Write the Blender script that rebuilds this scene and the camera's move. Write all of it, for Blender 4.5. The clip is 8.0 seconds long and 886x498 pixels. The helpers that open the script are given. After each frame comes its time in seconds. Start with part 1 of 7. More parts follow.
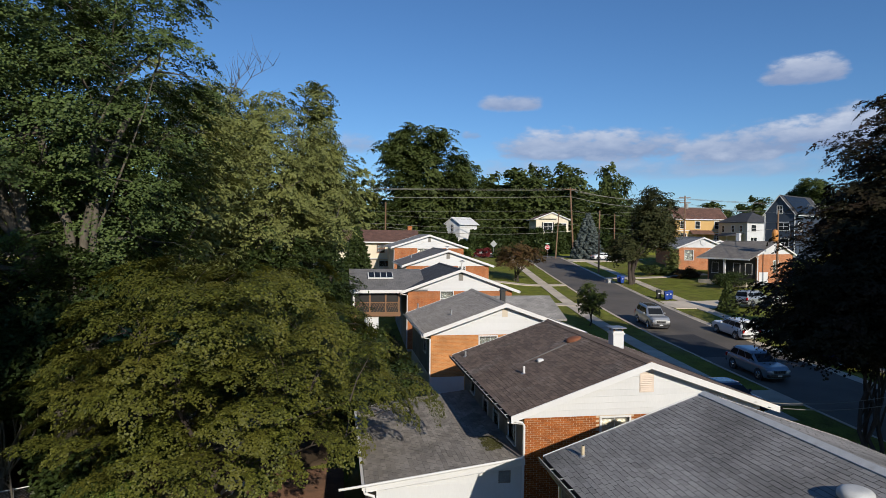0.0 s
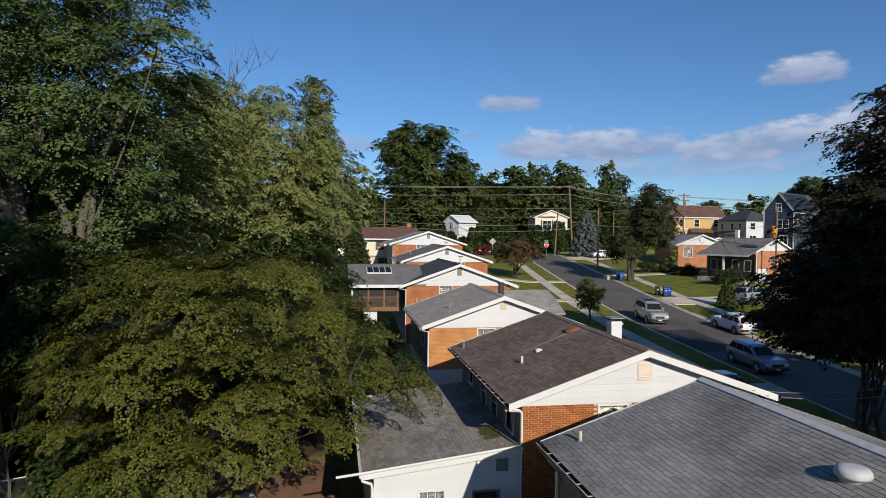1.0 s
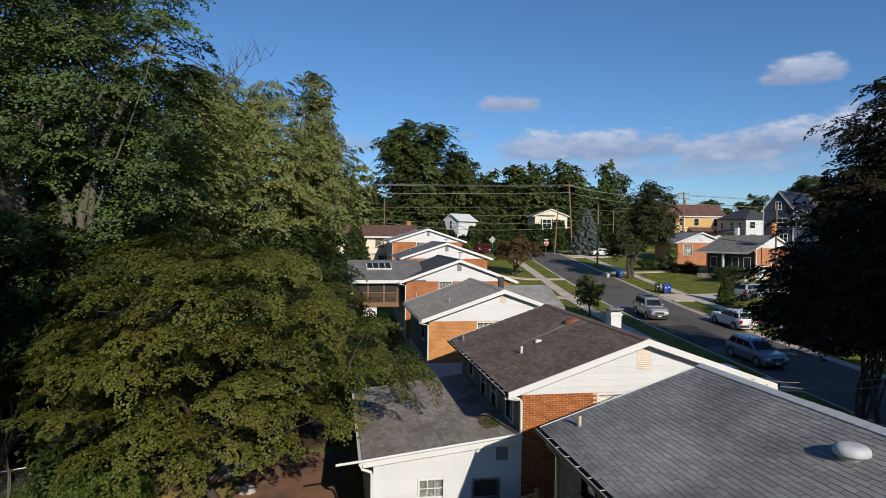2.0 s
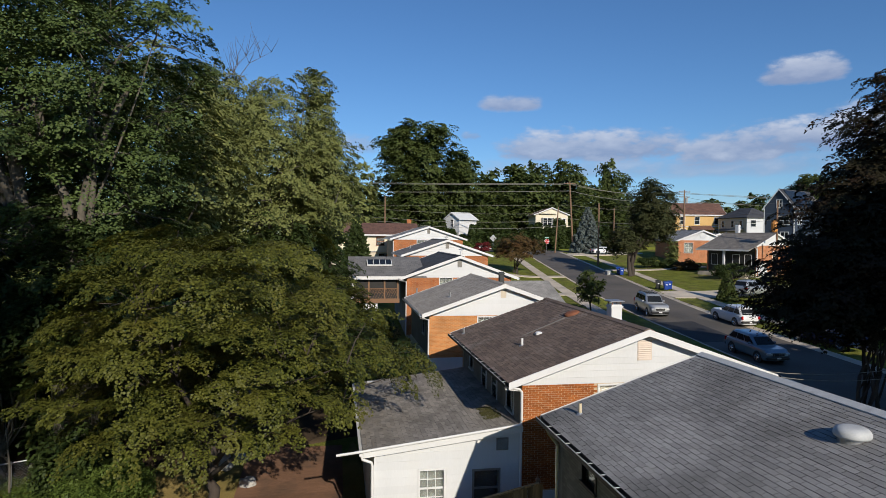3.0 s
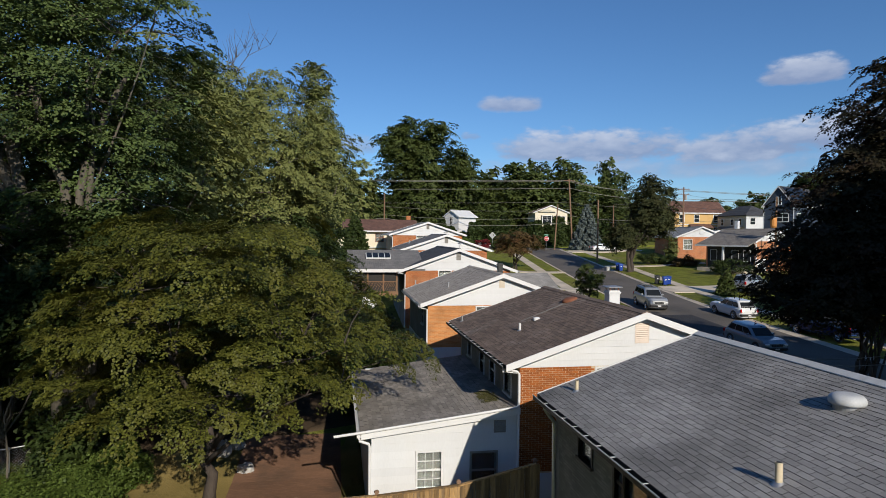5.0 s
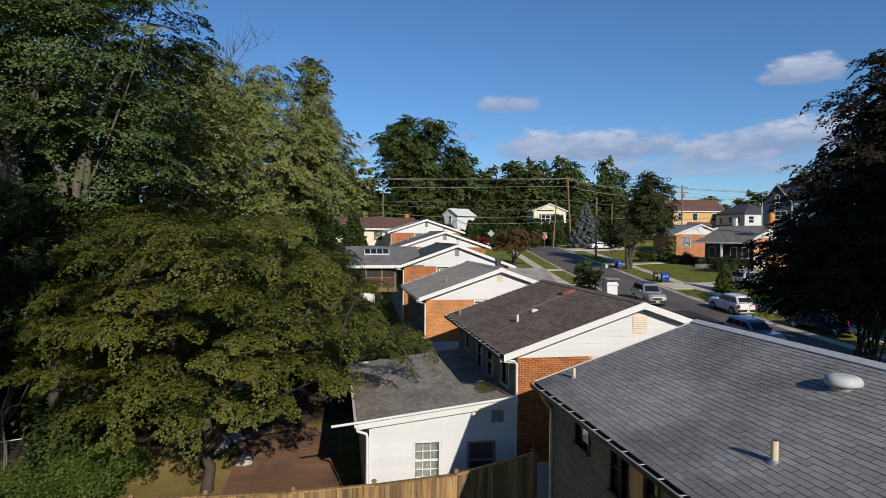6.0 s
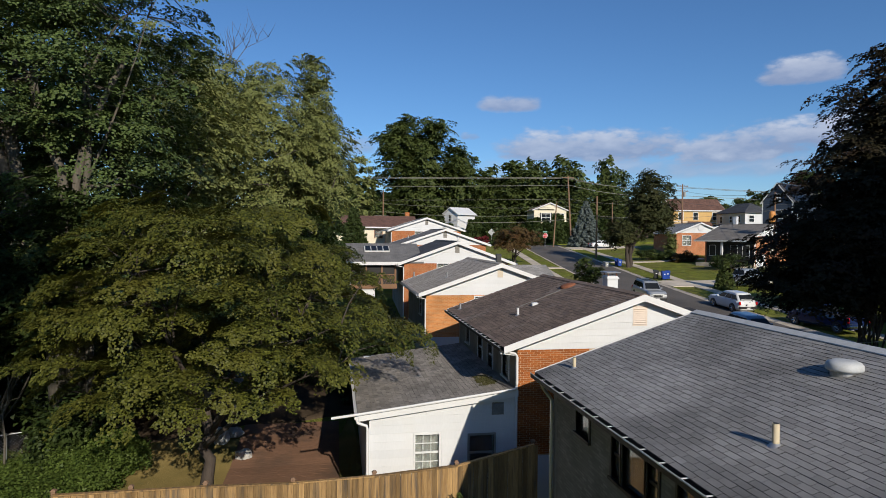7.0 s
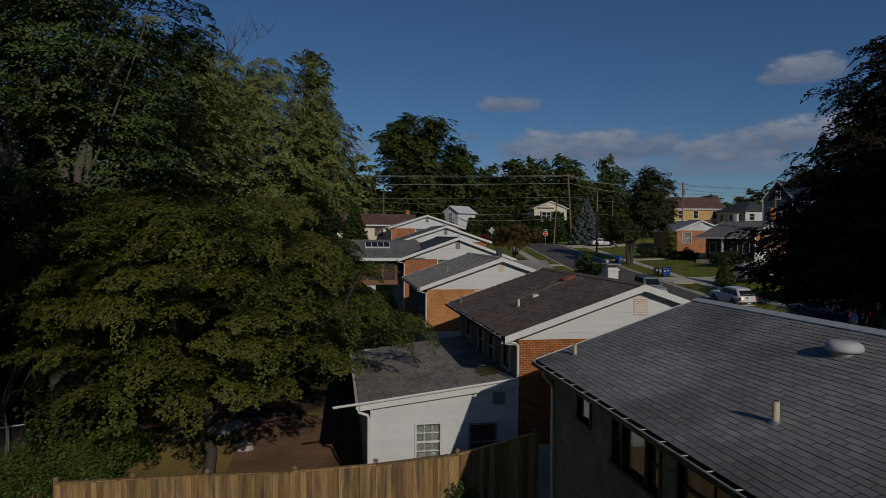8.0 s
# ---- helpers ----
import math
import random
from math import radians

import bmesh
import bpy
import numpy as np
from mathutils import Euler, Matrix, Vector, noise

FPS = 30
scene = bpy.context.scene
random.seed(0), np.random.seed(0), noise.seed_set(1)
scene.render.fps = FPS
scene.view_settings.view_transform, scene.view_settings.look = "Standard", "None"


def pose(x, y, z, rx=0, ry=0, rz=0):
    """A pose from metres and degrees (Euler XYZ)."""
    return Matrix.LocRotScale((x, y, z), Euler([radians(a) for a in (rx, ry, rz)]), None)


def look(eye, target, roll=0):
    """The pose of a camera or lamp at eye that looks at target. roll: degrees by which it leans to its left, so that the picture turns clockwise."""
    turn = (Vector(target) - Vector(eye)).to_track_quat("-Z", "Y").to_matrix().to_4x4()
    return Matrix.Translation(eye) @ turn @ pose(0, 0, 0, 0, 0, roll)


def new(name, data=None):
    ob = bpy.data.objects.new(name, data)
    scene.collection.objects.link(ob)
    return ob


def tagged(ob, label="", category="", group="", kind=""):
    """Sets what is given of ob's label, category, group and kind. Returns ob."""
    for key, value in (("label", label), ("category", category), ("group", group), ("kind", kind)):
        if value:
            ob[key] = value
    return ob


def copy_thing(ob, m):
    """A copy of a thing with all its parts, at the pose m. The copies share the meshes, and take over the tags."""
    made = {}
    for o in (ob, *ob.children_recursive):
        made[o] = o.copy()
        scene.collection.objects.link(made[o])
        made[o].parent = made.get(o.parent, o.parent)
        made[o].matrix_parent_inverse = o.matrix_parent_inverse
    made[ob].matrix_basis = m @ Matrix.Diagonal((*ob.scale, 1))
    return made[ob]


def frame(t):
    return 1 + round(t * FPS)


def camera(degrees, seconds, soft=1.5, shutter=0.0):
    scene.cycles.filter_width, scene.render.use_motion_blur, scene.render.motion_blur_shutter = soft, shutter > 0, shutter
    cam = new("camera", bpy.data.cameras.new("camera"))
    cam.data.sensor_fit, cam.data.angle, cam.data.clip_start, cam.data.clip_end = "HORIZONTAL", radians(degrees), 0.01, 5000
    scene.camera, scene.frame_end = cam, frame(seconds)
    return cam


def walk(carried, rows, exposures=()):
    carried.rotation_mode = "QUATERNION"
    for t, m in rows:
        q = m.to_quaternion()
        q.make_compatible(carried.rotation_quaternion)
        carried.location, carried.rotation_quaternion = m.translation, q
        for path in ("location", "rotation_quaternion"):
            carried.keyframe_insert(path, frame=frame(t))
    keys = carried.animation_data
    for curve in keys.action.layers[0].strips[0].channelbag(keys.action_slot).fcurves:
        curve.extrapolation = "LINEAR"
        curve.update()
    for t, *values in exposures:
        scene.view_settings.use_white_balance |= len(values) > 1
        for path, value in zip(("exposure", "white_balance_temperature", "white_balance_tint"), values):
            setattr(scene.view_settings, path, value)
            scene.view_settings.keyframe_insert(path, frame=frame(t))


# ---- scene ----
cam = camera(71.0, 8.0, soft=0.35)
PATH = [
    (0, (-5.738, -18.28, 10.817), (-5.4, -16.309, 10.771), 0.7),
    (0.5, (-5.722, -18.269, 10.657), (-5.383, -16.299, 10.609), 0.7),
    (1, (-5.679, -18.267, 10.453), (-5.339, -16.297, 10.406), 0.7),
    (1.5, (-5.673, -18.282, 10.26), (-5.332, -16.312, 10.214), 0.7),
    (3, (-5.653, -18.301, 9.799), (-5.315, -16.331, 9.754), 0.6),
    (3.5, (-5.648, -18.283, 9.668), (-5.31, -16.312, 9.622), 0.6),
    (4, (-5.648, -18.319, 9.545), (-5.31, -16.348, 9.5), 0.6),
    (4.5, (-5.619, -18.334, 9.408), (-5.281, -16.363, 9.364), 0.6),
    (6, (-5.53, -18.35, 8.951), (-5.188, -16.38, 8.907), 0.5),
    (6.5, (-5.524, -18.337, 8.832), (-5.183, -16.367, 8.79), 0.4),
    (7, (-5.523, -18.336, 8.695), (-5.182, -16.366, 8.652), 0.5),
    (7.5, (-5.549, -18.378, 8.563), (-5.208, -16.408, 8.519), 0.4),
    (8, (-5.543, -18.385, 8.396), (-5.203, -16.414, 8.353), 0.4),
]
EXPOSURE = 0.03
walk(cam, [(t, look(eye, target, roll)) for t, eye, target, roll in PATH],
     exposures=[(t, EXPOSURE + d, 5400, 8) for t, d in ((0.0, 0.0), (7.5, 0.0), (7.6, -0.05), (7.7, -0.3), (7.8, -0.65), (7.9, -1.0), (8.0, -1.4))])

# ---- world and sun ----
SUN_TO = Vector((0.68, -3.6, 1.75)).normalized()
SUN_AZ = math.atan2(SUN_TO.x, SUN_TO.y)
SUN_EL = math.asin(SUN_TO.z)


def make_world():
    w = bpy.data.worlds.new("daylight")
    scene.world = w
    w.use_nodes = True
    nt = w.node_tree
    nt.nodes.clear()
    N, L = nt.nodes.new, nt.links.new
    out, bg = N("ShaderNodeOutputWorld"), N("ShaderNodeBackground")
    sky = N("ShaderNodeTexSky")
    sky.sky_type, sky.sun_disc = "NISHITA", False
    sky.sun_elevation, sky.sun_rotation = SUN_EL, SUN_AZ
    sky.air_density, sky.dust_density, sky.ozone_density, sky.altitude = 1.0, 0.0, 5.0, 50
    bg.inputs["Strength"].default_value = 0.083
    tc, sep = N("ShaderNodeTexCoord"), N("ShaderNodeSeparateXYZ")
    L(tc.outputs["Generated"], sep.inputs[0])

    def op(kind, a, b=None, c=None, clamp=False):
        n = N("ShaderNodeMath")
        n.operation, n.use_clamp = kind, clamp
        for i, v in enumerate((a, b, c)):
            if v is None:
                continue
            if isinstance(v, (int, float)):
                n.inputs[i].default_value = v
            else:
                L(v, n.inputs[i])
        return n.outputs[0]

    az = op("ARCTAN2", sep.outputs[0], sep.outputs[1])
    el = op("ARCSINE", sep.outputs[2])
    com = N("ShaderNodeCombineXYZ")
    L(az, com.inputs[0])
    L(op("MULTIPLY", el, 2.2), com.inputs[1])
    noise_big, noise_low = N("ShaderNodeTexNoise"), N("ShaderNodeTexNoise")
    for n, s, d in ((noise_big, 30, 8), (noise_low, 11, 3)):
        n.inputs["Scale"].default_value, n.inputs["Detail"].default_value = s, d
        n.inputs["Roughness"].default_value = 0.58
        L(com.outputs[0], n.inputs["Vector"])
    wob = op("ADD", op("MULTIPLY", op("SUBTRACT", noise_big.outputs[0], 0.5), 1.6), op("MULTIPLY", op("SUBTRACT", noise_low.outputs[0], 0.5), 1.8))

    def cloud(a0, e0, ra, re, tilt, gain, edge, most):
        """Cover and height within the cloud: centre and half sizes in degrees, flat below and domed above."""
        off = op("SUBTRACT", az, radians(a0))
        da = op("DIVIDE", off, radians(ra))
        de = op("DIVIDE", op("SUBTRACT", op("SUBTRACT", el, radians(e0)), op("MULTIPLY", off, tilt)), radians(re))
        low = op("MULTIPLY", op("MINIMUM", de, 0.0), 1.6)
        top = op("MAXIMUM", de, 0.0)
        d2 = op("ADD", op("MULTIPLY", op("MULTIPLY", da, da), op("MULTIPLY", da, da)), op("ADD", op("MULTIPLY", top, top), op("MULTIPLY", low, low)))
        dens = op("DIVIDE", op("ADD", op("SUBTRACT", 1.0, d2), op("MULTIPLY", wob, gain)), edge, clamp=True)
        sm = op("MULTIPLY", op("MULTIPLY", dens, dens), op("MULTIPLY_ADD", dens, -2.0, 3.0))
        return op("MULTIPLY", sm, most), de

    spec = [(39.6, 12.9, 3.4, 1.5, 0.0, 0.8, 0.7, 0.88), (15.8, 11.8, 3.1, 1.05, 0.0, 0.9, 0.9, 0.8),
            (23.4, 7.7, 9.8, 2.0, 0.0, 1.0, 0.8, 0.85), (36.4, 7.5, 7.4, 2.2, 0.10, 1.0, 0.8, 0.85), (43.5, 8.2, 6.0, 2.4, 0.06, 1.0, 0.8, 0.88),
            (12.3, 9.0, 1.2, 0.6, 0.0, 1.4, 1.0, 0.7), (2.0, 8.0, 2.2, 1.3, 0.0, 1.4, 1.2, 0.6), (30.0, 5.9, 22.0, 1.6, 0.0, 1.0, 1.4, 0.6),
            (75.0, 9.0, 14.0, 2.2, 0.0, 1.5, 1.2, 0.75), (-60.0, 8.0, 16.0, 2.0, 0.0, 1.5, 1.2, 0.75), (150.0, 9.0, 18.0, 2.4, 0.0, 1.5, 1.2, 0.75)]
    cover, height = None, None
    for s in spec:
        c, h = cloud(*s)
        cover = c if cover is None else op("MAXIMUM", cover, c)
        hh = op("MULTIPLY", h, c)
        height = hh if height is None else op("ADD", height, hh)
    tone = op("ADD", op("MULTIPLY_ADD", height, 0.85, 0.22), op("MULTIPLY", wob, 0.6), clamp=True)
    ramp = N("ShaderNodeMix")
    ramp.data_type = "RGBA"
    ramp.inputs[6].default_value = (3.6, 3.9, 5.0, 1)
    ramp.inputs[7].default_value = (7.6, 7.2, 7.2, 1)
    L(tone, ramp.inputs[0])
    mix = N("ShaderNodeMix")
    mix.data_type = "RGBA"
    L(op("MULTIPLY", cover, 1.0, clamp=True), mix.inputs[0])
    L(sky.outputs[0], mix.inputs[6])
    L(ramp.outputs[2], mix.inputs[7])
    L(mix.outputs[2], bg.inputs["Color"])
    L(bg.outputs[0], out.inputs[0])


make_world()
sun_data = bpy.data.lights.new("sun", "SUN")
sun_data.energy, sun_data.angle, sun_data.color = 5.0, radians(0.53), (1.0, 0.805, 0.57)
sun = new("sun", sun_data)
sun.matrix_world = look((0, 0, 60), Vector((0, 0, 60)) - SUN_TO)

# ---- materials ----
def nodes_of(name):
    m = bpy.data.materials.new(name)
    m.use_nodes = True
    nt = m.node_tree
    return m, nt, nt.nodes["Principled BSDF"], nt.nodes.new, nt.links.new


def surf(name, c1, c2, scale=1.5, rough=0.8, bump=0.25, fine=40.0, metal=0.0, rand=0.0, island=0.0, spec=0.4, streak=None, stain=None, coat=0.0):
    """A surface of two colours mixed by coarse and fine noise. rand: value spread by object; island: by mesh island; stain: third colour in blotches."""
    m, nt, b, N, L = nodes_of(name)
    place = N("ShaderNodeNewGeometry").outputs["Position"]
    vec = place
    if streak:
        mp = N("ShaderNodeMapping")
        mp.inputs["Scale"].default_value = streak
        L(vec, mp.inputs[0])
        vec = mp.outputs[0]
    n1, n2 = N("ShaderNodeTexNoise"), N("ShaderNodeTexNoise")
    for n, s, d in ((n1, scale, 5), (n2, fine, 3)):
        n.inputs["Scale"].default_value, n.inputs["Detail"].default_value = s, d
        L(vec, n.inputs["Vector"])
    mixf = N("ShaderNodeMath")
    mixf.operation = "MULTIPLY_ADD"
    L(n1.outputs[0], mixf.inputs[0])
    mixf.inputs[1].default_value = 1.6
    sub = N("ShaderNodeMath")
    sub.operation = "MULTIPLY_ADD"
    L(n2.outputs[0], sub.inputs[0])
    sub.inputs[1].default_value, sub.inputs[2].default_value = 0.9, -0.75
    L(sub.outputs[0], mixf.inputs[2])
    mixf.use_clamp = True
    mx = N("ShaderNodeMix")
    mx.data_type = "RGBA"
    L(mixf.outputs[0], mx.inputs[0])
    mx.inputs[6].default_value, mx.inputs[7].default_value = (*c1, 1), (*c2, 1)
    col = mx.outputs[2]
    if stain:
        n3 = N("ShaderNodeTexNoise")
        n3.inputs["Scale"].default_value, n3.inputs["Detail"].default_value = stain[1], 6
        L(vec, n3.inputs["Vector"])
        rp = N("ShaderNodeMapRange")
        rp.inputs[1].default_value, rp.inputs[2].default_value, rp.inputs[4].default_value = stain[2], stain[2] + 0.2, stain[3]
        L(n3.outputs[0], rp.inputs[0])
        m3 = N("ShaderNodeMix")
        m3.data_type = "RGBA"
        L(rp.outputs[0], m3.inputs[0])
        L(col, m3.inputs[6])
        m3.inputs[7].default_value = (*stain[0], 1)
        col = m3.outputs[2]
    for amount, kind in ((rand, "ShaderNodeObjectInfo"), (island, "ShaderNodeNewGeometry")):
        if amount:
            src = N(kind)
            hs = N("ShaderNodeHueSaturation")
            mr = N("ShaderNodeMapRange")
            mr.inputs[3].default_value, mr.inputs[4].default_value = 1 - amount, 1 + amount
            L(src.outputs["Random"] if kind == "ShaderNodeObjectInfo" else src.outputs["Random Per Island"], mr.inputs[0])
            L(mr.outputs[0], hs.inputs["Value"])
            L(col, hs.inputs["Color"])
            col = hs.outputs[0]
    L(col, b.inputs["Base Color"])
    b.inputs["Roughness"].default_value, b.inputs["Metallic"].default_value = rough, metal
    b.inputs["Specular IOR Level"].default_value = spec
    b.inputs["Coat Weight"].default_value = coat
    b.inputs["Coat Roughness"].default_value = 0.08
    if bump:
        bp = N("ShaderNodeBump")
        bp.inputs["Strength"].default_value, bp.inputs["Distance"].default_value = bump, 0.02
        L(n2.outputs[0], bp.inputs["Height"])
        L(bp.outputs[0], b.inputs["Normal"])
    return m


def coursed(name, colours, mortar, bw, bh, size, axes, rough=0.85, bump=0.5):
    """Bricks or shingles too far off to build singly. axes: how u and v run along x, y, z."""
    m, nt, b, N, L = nodes_of(name)
    tc, sep = N("ShaderNodeTexCoord"), N("ShaderNodeSeparateXYZ")
    L(tc.outputs["Object"], sep.inputs[0])
    com = N("ShaderNodeCombineXYZ")
    for i, w in enumerate(axes):
        last = None
        for k in range(3):
            if w[k]:
                q = N("ShaderNodeMath")
                q.operation = "MULTIPLY_ADD"
                L(sep.outputs[k], q.inputs[0])
                q.inputs[1].default_value = w[k]
                q.inputs[2].default_value = 0
                if last:
                    L(last, q.inputs[2])
                last = q.outputs[0]
        L(last, com.inputs[i])
    br = N("ShaderNodeTexBrick")
    br.inputs["Scale"].default_value = 1
    br.inputs["Brick Width"].default_value, br.inputs["Row Height"].default_value = bw, bh
    br.inputs["Mortar Size"].default_value = size
    br.inputs["Mortar Smooth"].default_value = 0.2
    br.inputs["Color1"].default_value, br.inputs["Color2"].default_value = (*colours[0], 1), (*colours[1], 1)
    br.inputs["Mortar"].default_value = (*mortar, 1)
    L(com.outputs[0], br.inputs["Vector"])
    n1 = N("ShaderNodeTexNoise")
    n1.inputs["Scale"].default_value, n1.inputs["Detail"].default_value = 1.1, 7
    L(tc.outputs["Object"], n1.inputs["Vector"])
    mr = N("ShaderNodeMapRange")
    mr.inputs[1].default_value, mr.inputs[2].default_value = 0.3, 0.7
    mr.inputs[3].default_value, mr.inputs[4].default_value = 0.78, 1.2
    L(n1.outputs[0], mr.inputs[0])
    hs = N("ShaderNodeHueSaturation")
    L(br.outputs[0], hs.inputs["Color"])
    L(mr.outputs[0], hs.inputs["Value"])
    L(hs.outputs[0], b.inputs["Base Color"])
    b.inputs["Roughness"].default_value = rough
    bp = N("ShaderNodeBump")
    bp.invert = True
    bp.inputs["Strength"].default_value, bp.inputs["Distance"].default_value = bump, 0.01
    L(br.outputs["Fac"], bp.inputs["Height"])
    L(bp.outputs[0], b.inputs["Normal"])
    return m


def leafy(name, c1, c2, light=0.3, rough=0.55, c3=None):
    """Leaves: two colours by leaf, a third by broad patches of the crown, with some light coming through."""
    m, nt, b, N, L = nodes_of(name)
    geo, tc, n1 = N("ShaderNodeNewGeometry"), N("ShaderNodeTexCoord"), N("ShaderNodeTexNoise")
    n1.inputs["Scale"].default_value, n1.inputs["Detail"].default_value = 0.55, 4
    L(tc.outputs["Object"], n1.inputs["Vector"])
    mx = N("ShaderNodeMix")
    mx.data_type = "RGBA"
    L(geo.outputs["Random Per Island"], mx.inputs[0])
    mx.inputs[6].default_value, mx.inputs[7].default_value = (*c1, 1), (*c2, 1)
    mr = N("ShaderNodeMapRange")
    mr.inputs[1].default_value, mr.inputs[2].default_value, mr.inputs[4].default_value = 0.45, 0.72, 0.85
    L(n1.outputs[0], mr.inputs[0])
    m2 = N("ShaderNodeMix")
    m2.data_type = "RGBA"
    L(mr.outputs[0], m2.inputs[0])
    L(mx.outputs[2], m2.inputs[6])
    m2.inputs[7].default_value = (*(c3 or c2), 1)
    L(m2.outputs[2], b.inputs["Base Color"])
    b.inputs["Roughness"].default_value, b.inputs["Specular IOR Level"].default_value = rough, 0.22
    tr, ms, out = N("ShaderNodeBsdfTranslucent"), N("ShaderNodeMixShader"), nt.nodes["Material Output"]
    ga = N("ShaderNodeHueSaturation")
    ga.inputs["Value"].default_value, ga.inputs["Saturation"].default_value, ga.inputs["Hue"].default_value = 1.3, 1.15, 0.485
    L(m2.outputs[2], ga.inputs["Color"])
    L(ga.outputs[0], tr.inputs["Color"])
    ms.inputs[0].default_value = light
    L(b.outputs[0], ms.inputs[1])
    L(tr.outputs[0], ms.inputs[2])
    L(ms.outputs[0], out.inputs["Surface"])
    return m


def glassy(name, tint, rough=0.04):
    m, nt, b, N, L = nodes_of(name)
    b.inputs["Base Color"].default_value = (*tint, 1)
    b.inputs["Roughness"].default_value = rough
    b.inputs["Transmission Weight"].default_value = 0.96
    b.inputs["IOR"].default_value = 1.45
    return m


def lawn_material():
    """Mown grass with dry and green patches and bare soil here and there."""
    m, nt, b, N, L = nodes_of("grass_ground")
    tc = N("ShaderNodeTexCoord")

    def noise_at(s, d):
        n = N("ShaderNodeTexNoise")
        n.inputs["Scale"].default_value, n.inputs["Detail"].default_value = s, d
        L(tc.outputs["Object"], n.inputs["Vector"])
        return n.outputs[0]

    def blend(f, lo, hi, a, c):
        mr, mx = N("ShaderNodeMapRange"), N("ShaderNodeMix")
        mr.inputs[1].default_value, mr.inputs[2].default_value = lo, hi
        L(f, mr.inputs[0])
        mx.data_type = "RGBA"
        L(mr.outputs[0], mx.inputs[0])
        for i, v in ((6, a), (7, c)):
            if isinstance(v, tuple):
                mx.inputs[i].default_value = (*v, 1)
            else:
                L(v, mx.inputs[i])
        return mx.outputs[2]

    fine = noise_at(14, 6)
    base = blend(fine, 0.3, 0.7, (0.100, 0.118, 0.014), (0.215, 0.228, 0.032))
    dry = blend(fine, 0.3, 0.7, (0.13, 0.115, 0.035), (0.22, 0.19, 0.07))
    mixed = blend(noise_at(0.22, 5), 0.50, 0.72, base, dry)
    shade = N("ShaderNodeHueSaturation")
    mr = N("ShaderNodeMapRange")
    mr.inputs[1].default_value, mr.inputs[2].default_value = 0.3, 0.7
    mr.inputs[3].default_value, mr.inputs[4].default_value = 0.68, 1.22
    L(noise_at(1.1, 6), mr.inputs[0])
    L(mr.outputs[0], shade.inputs["Value"])
    L(mixed, shade.inputs["Color"])
    L(shade.outputs[0], b.inputs["Base Color"])
    b.inputs["Roughness"].default_value, b.inputs["Specular IOR Level"].default_value = 0.9, 0.15
    bp = N("ShaderNodeBump")
    bp.inputs["Strength"].default_value, bp.inputs["Distance"].default_value = 0.9, 0.06
    L(noise_at(30, 4), bp.inputs["Height"])
    L(bp.outputs[0], b.inputs["Normal"])
    return m


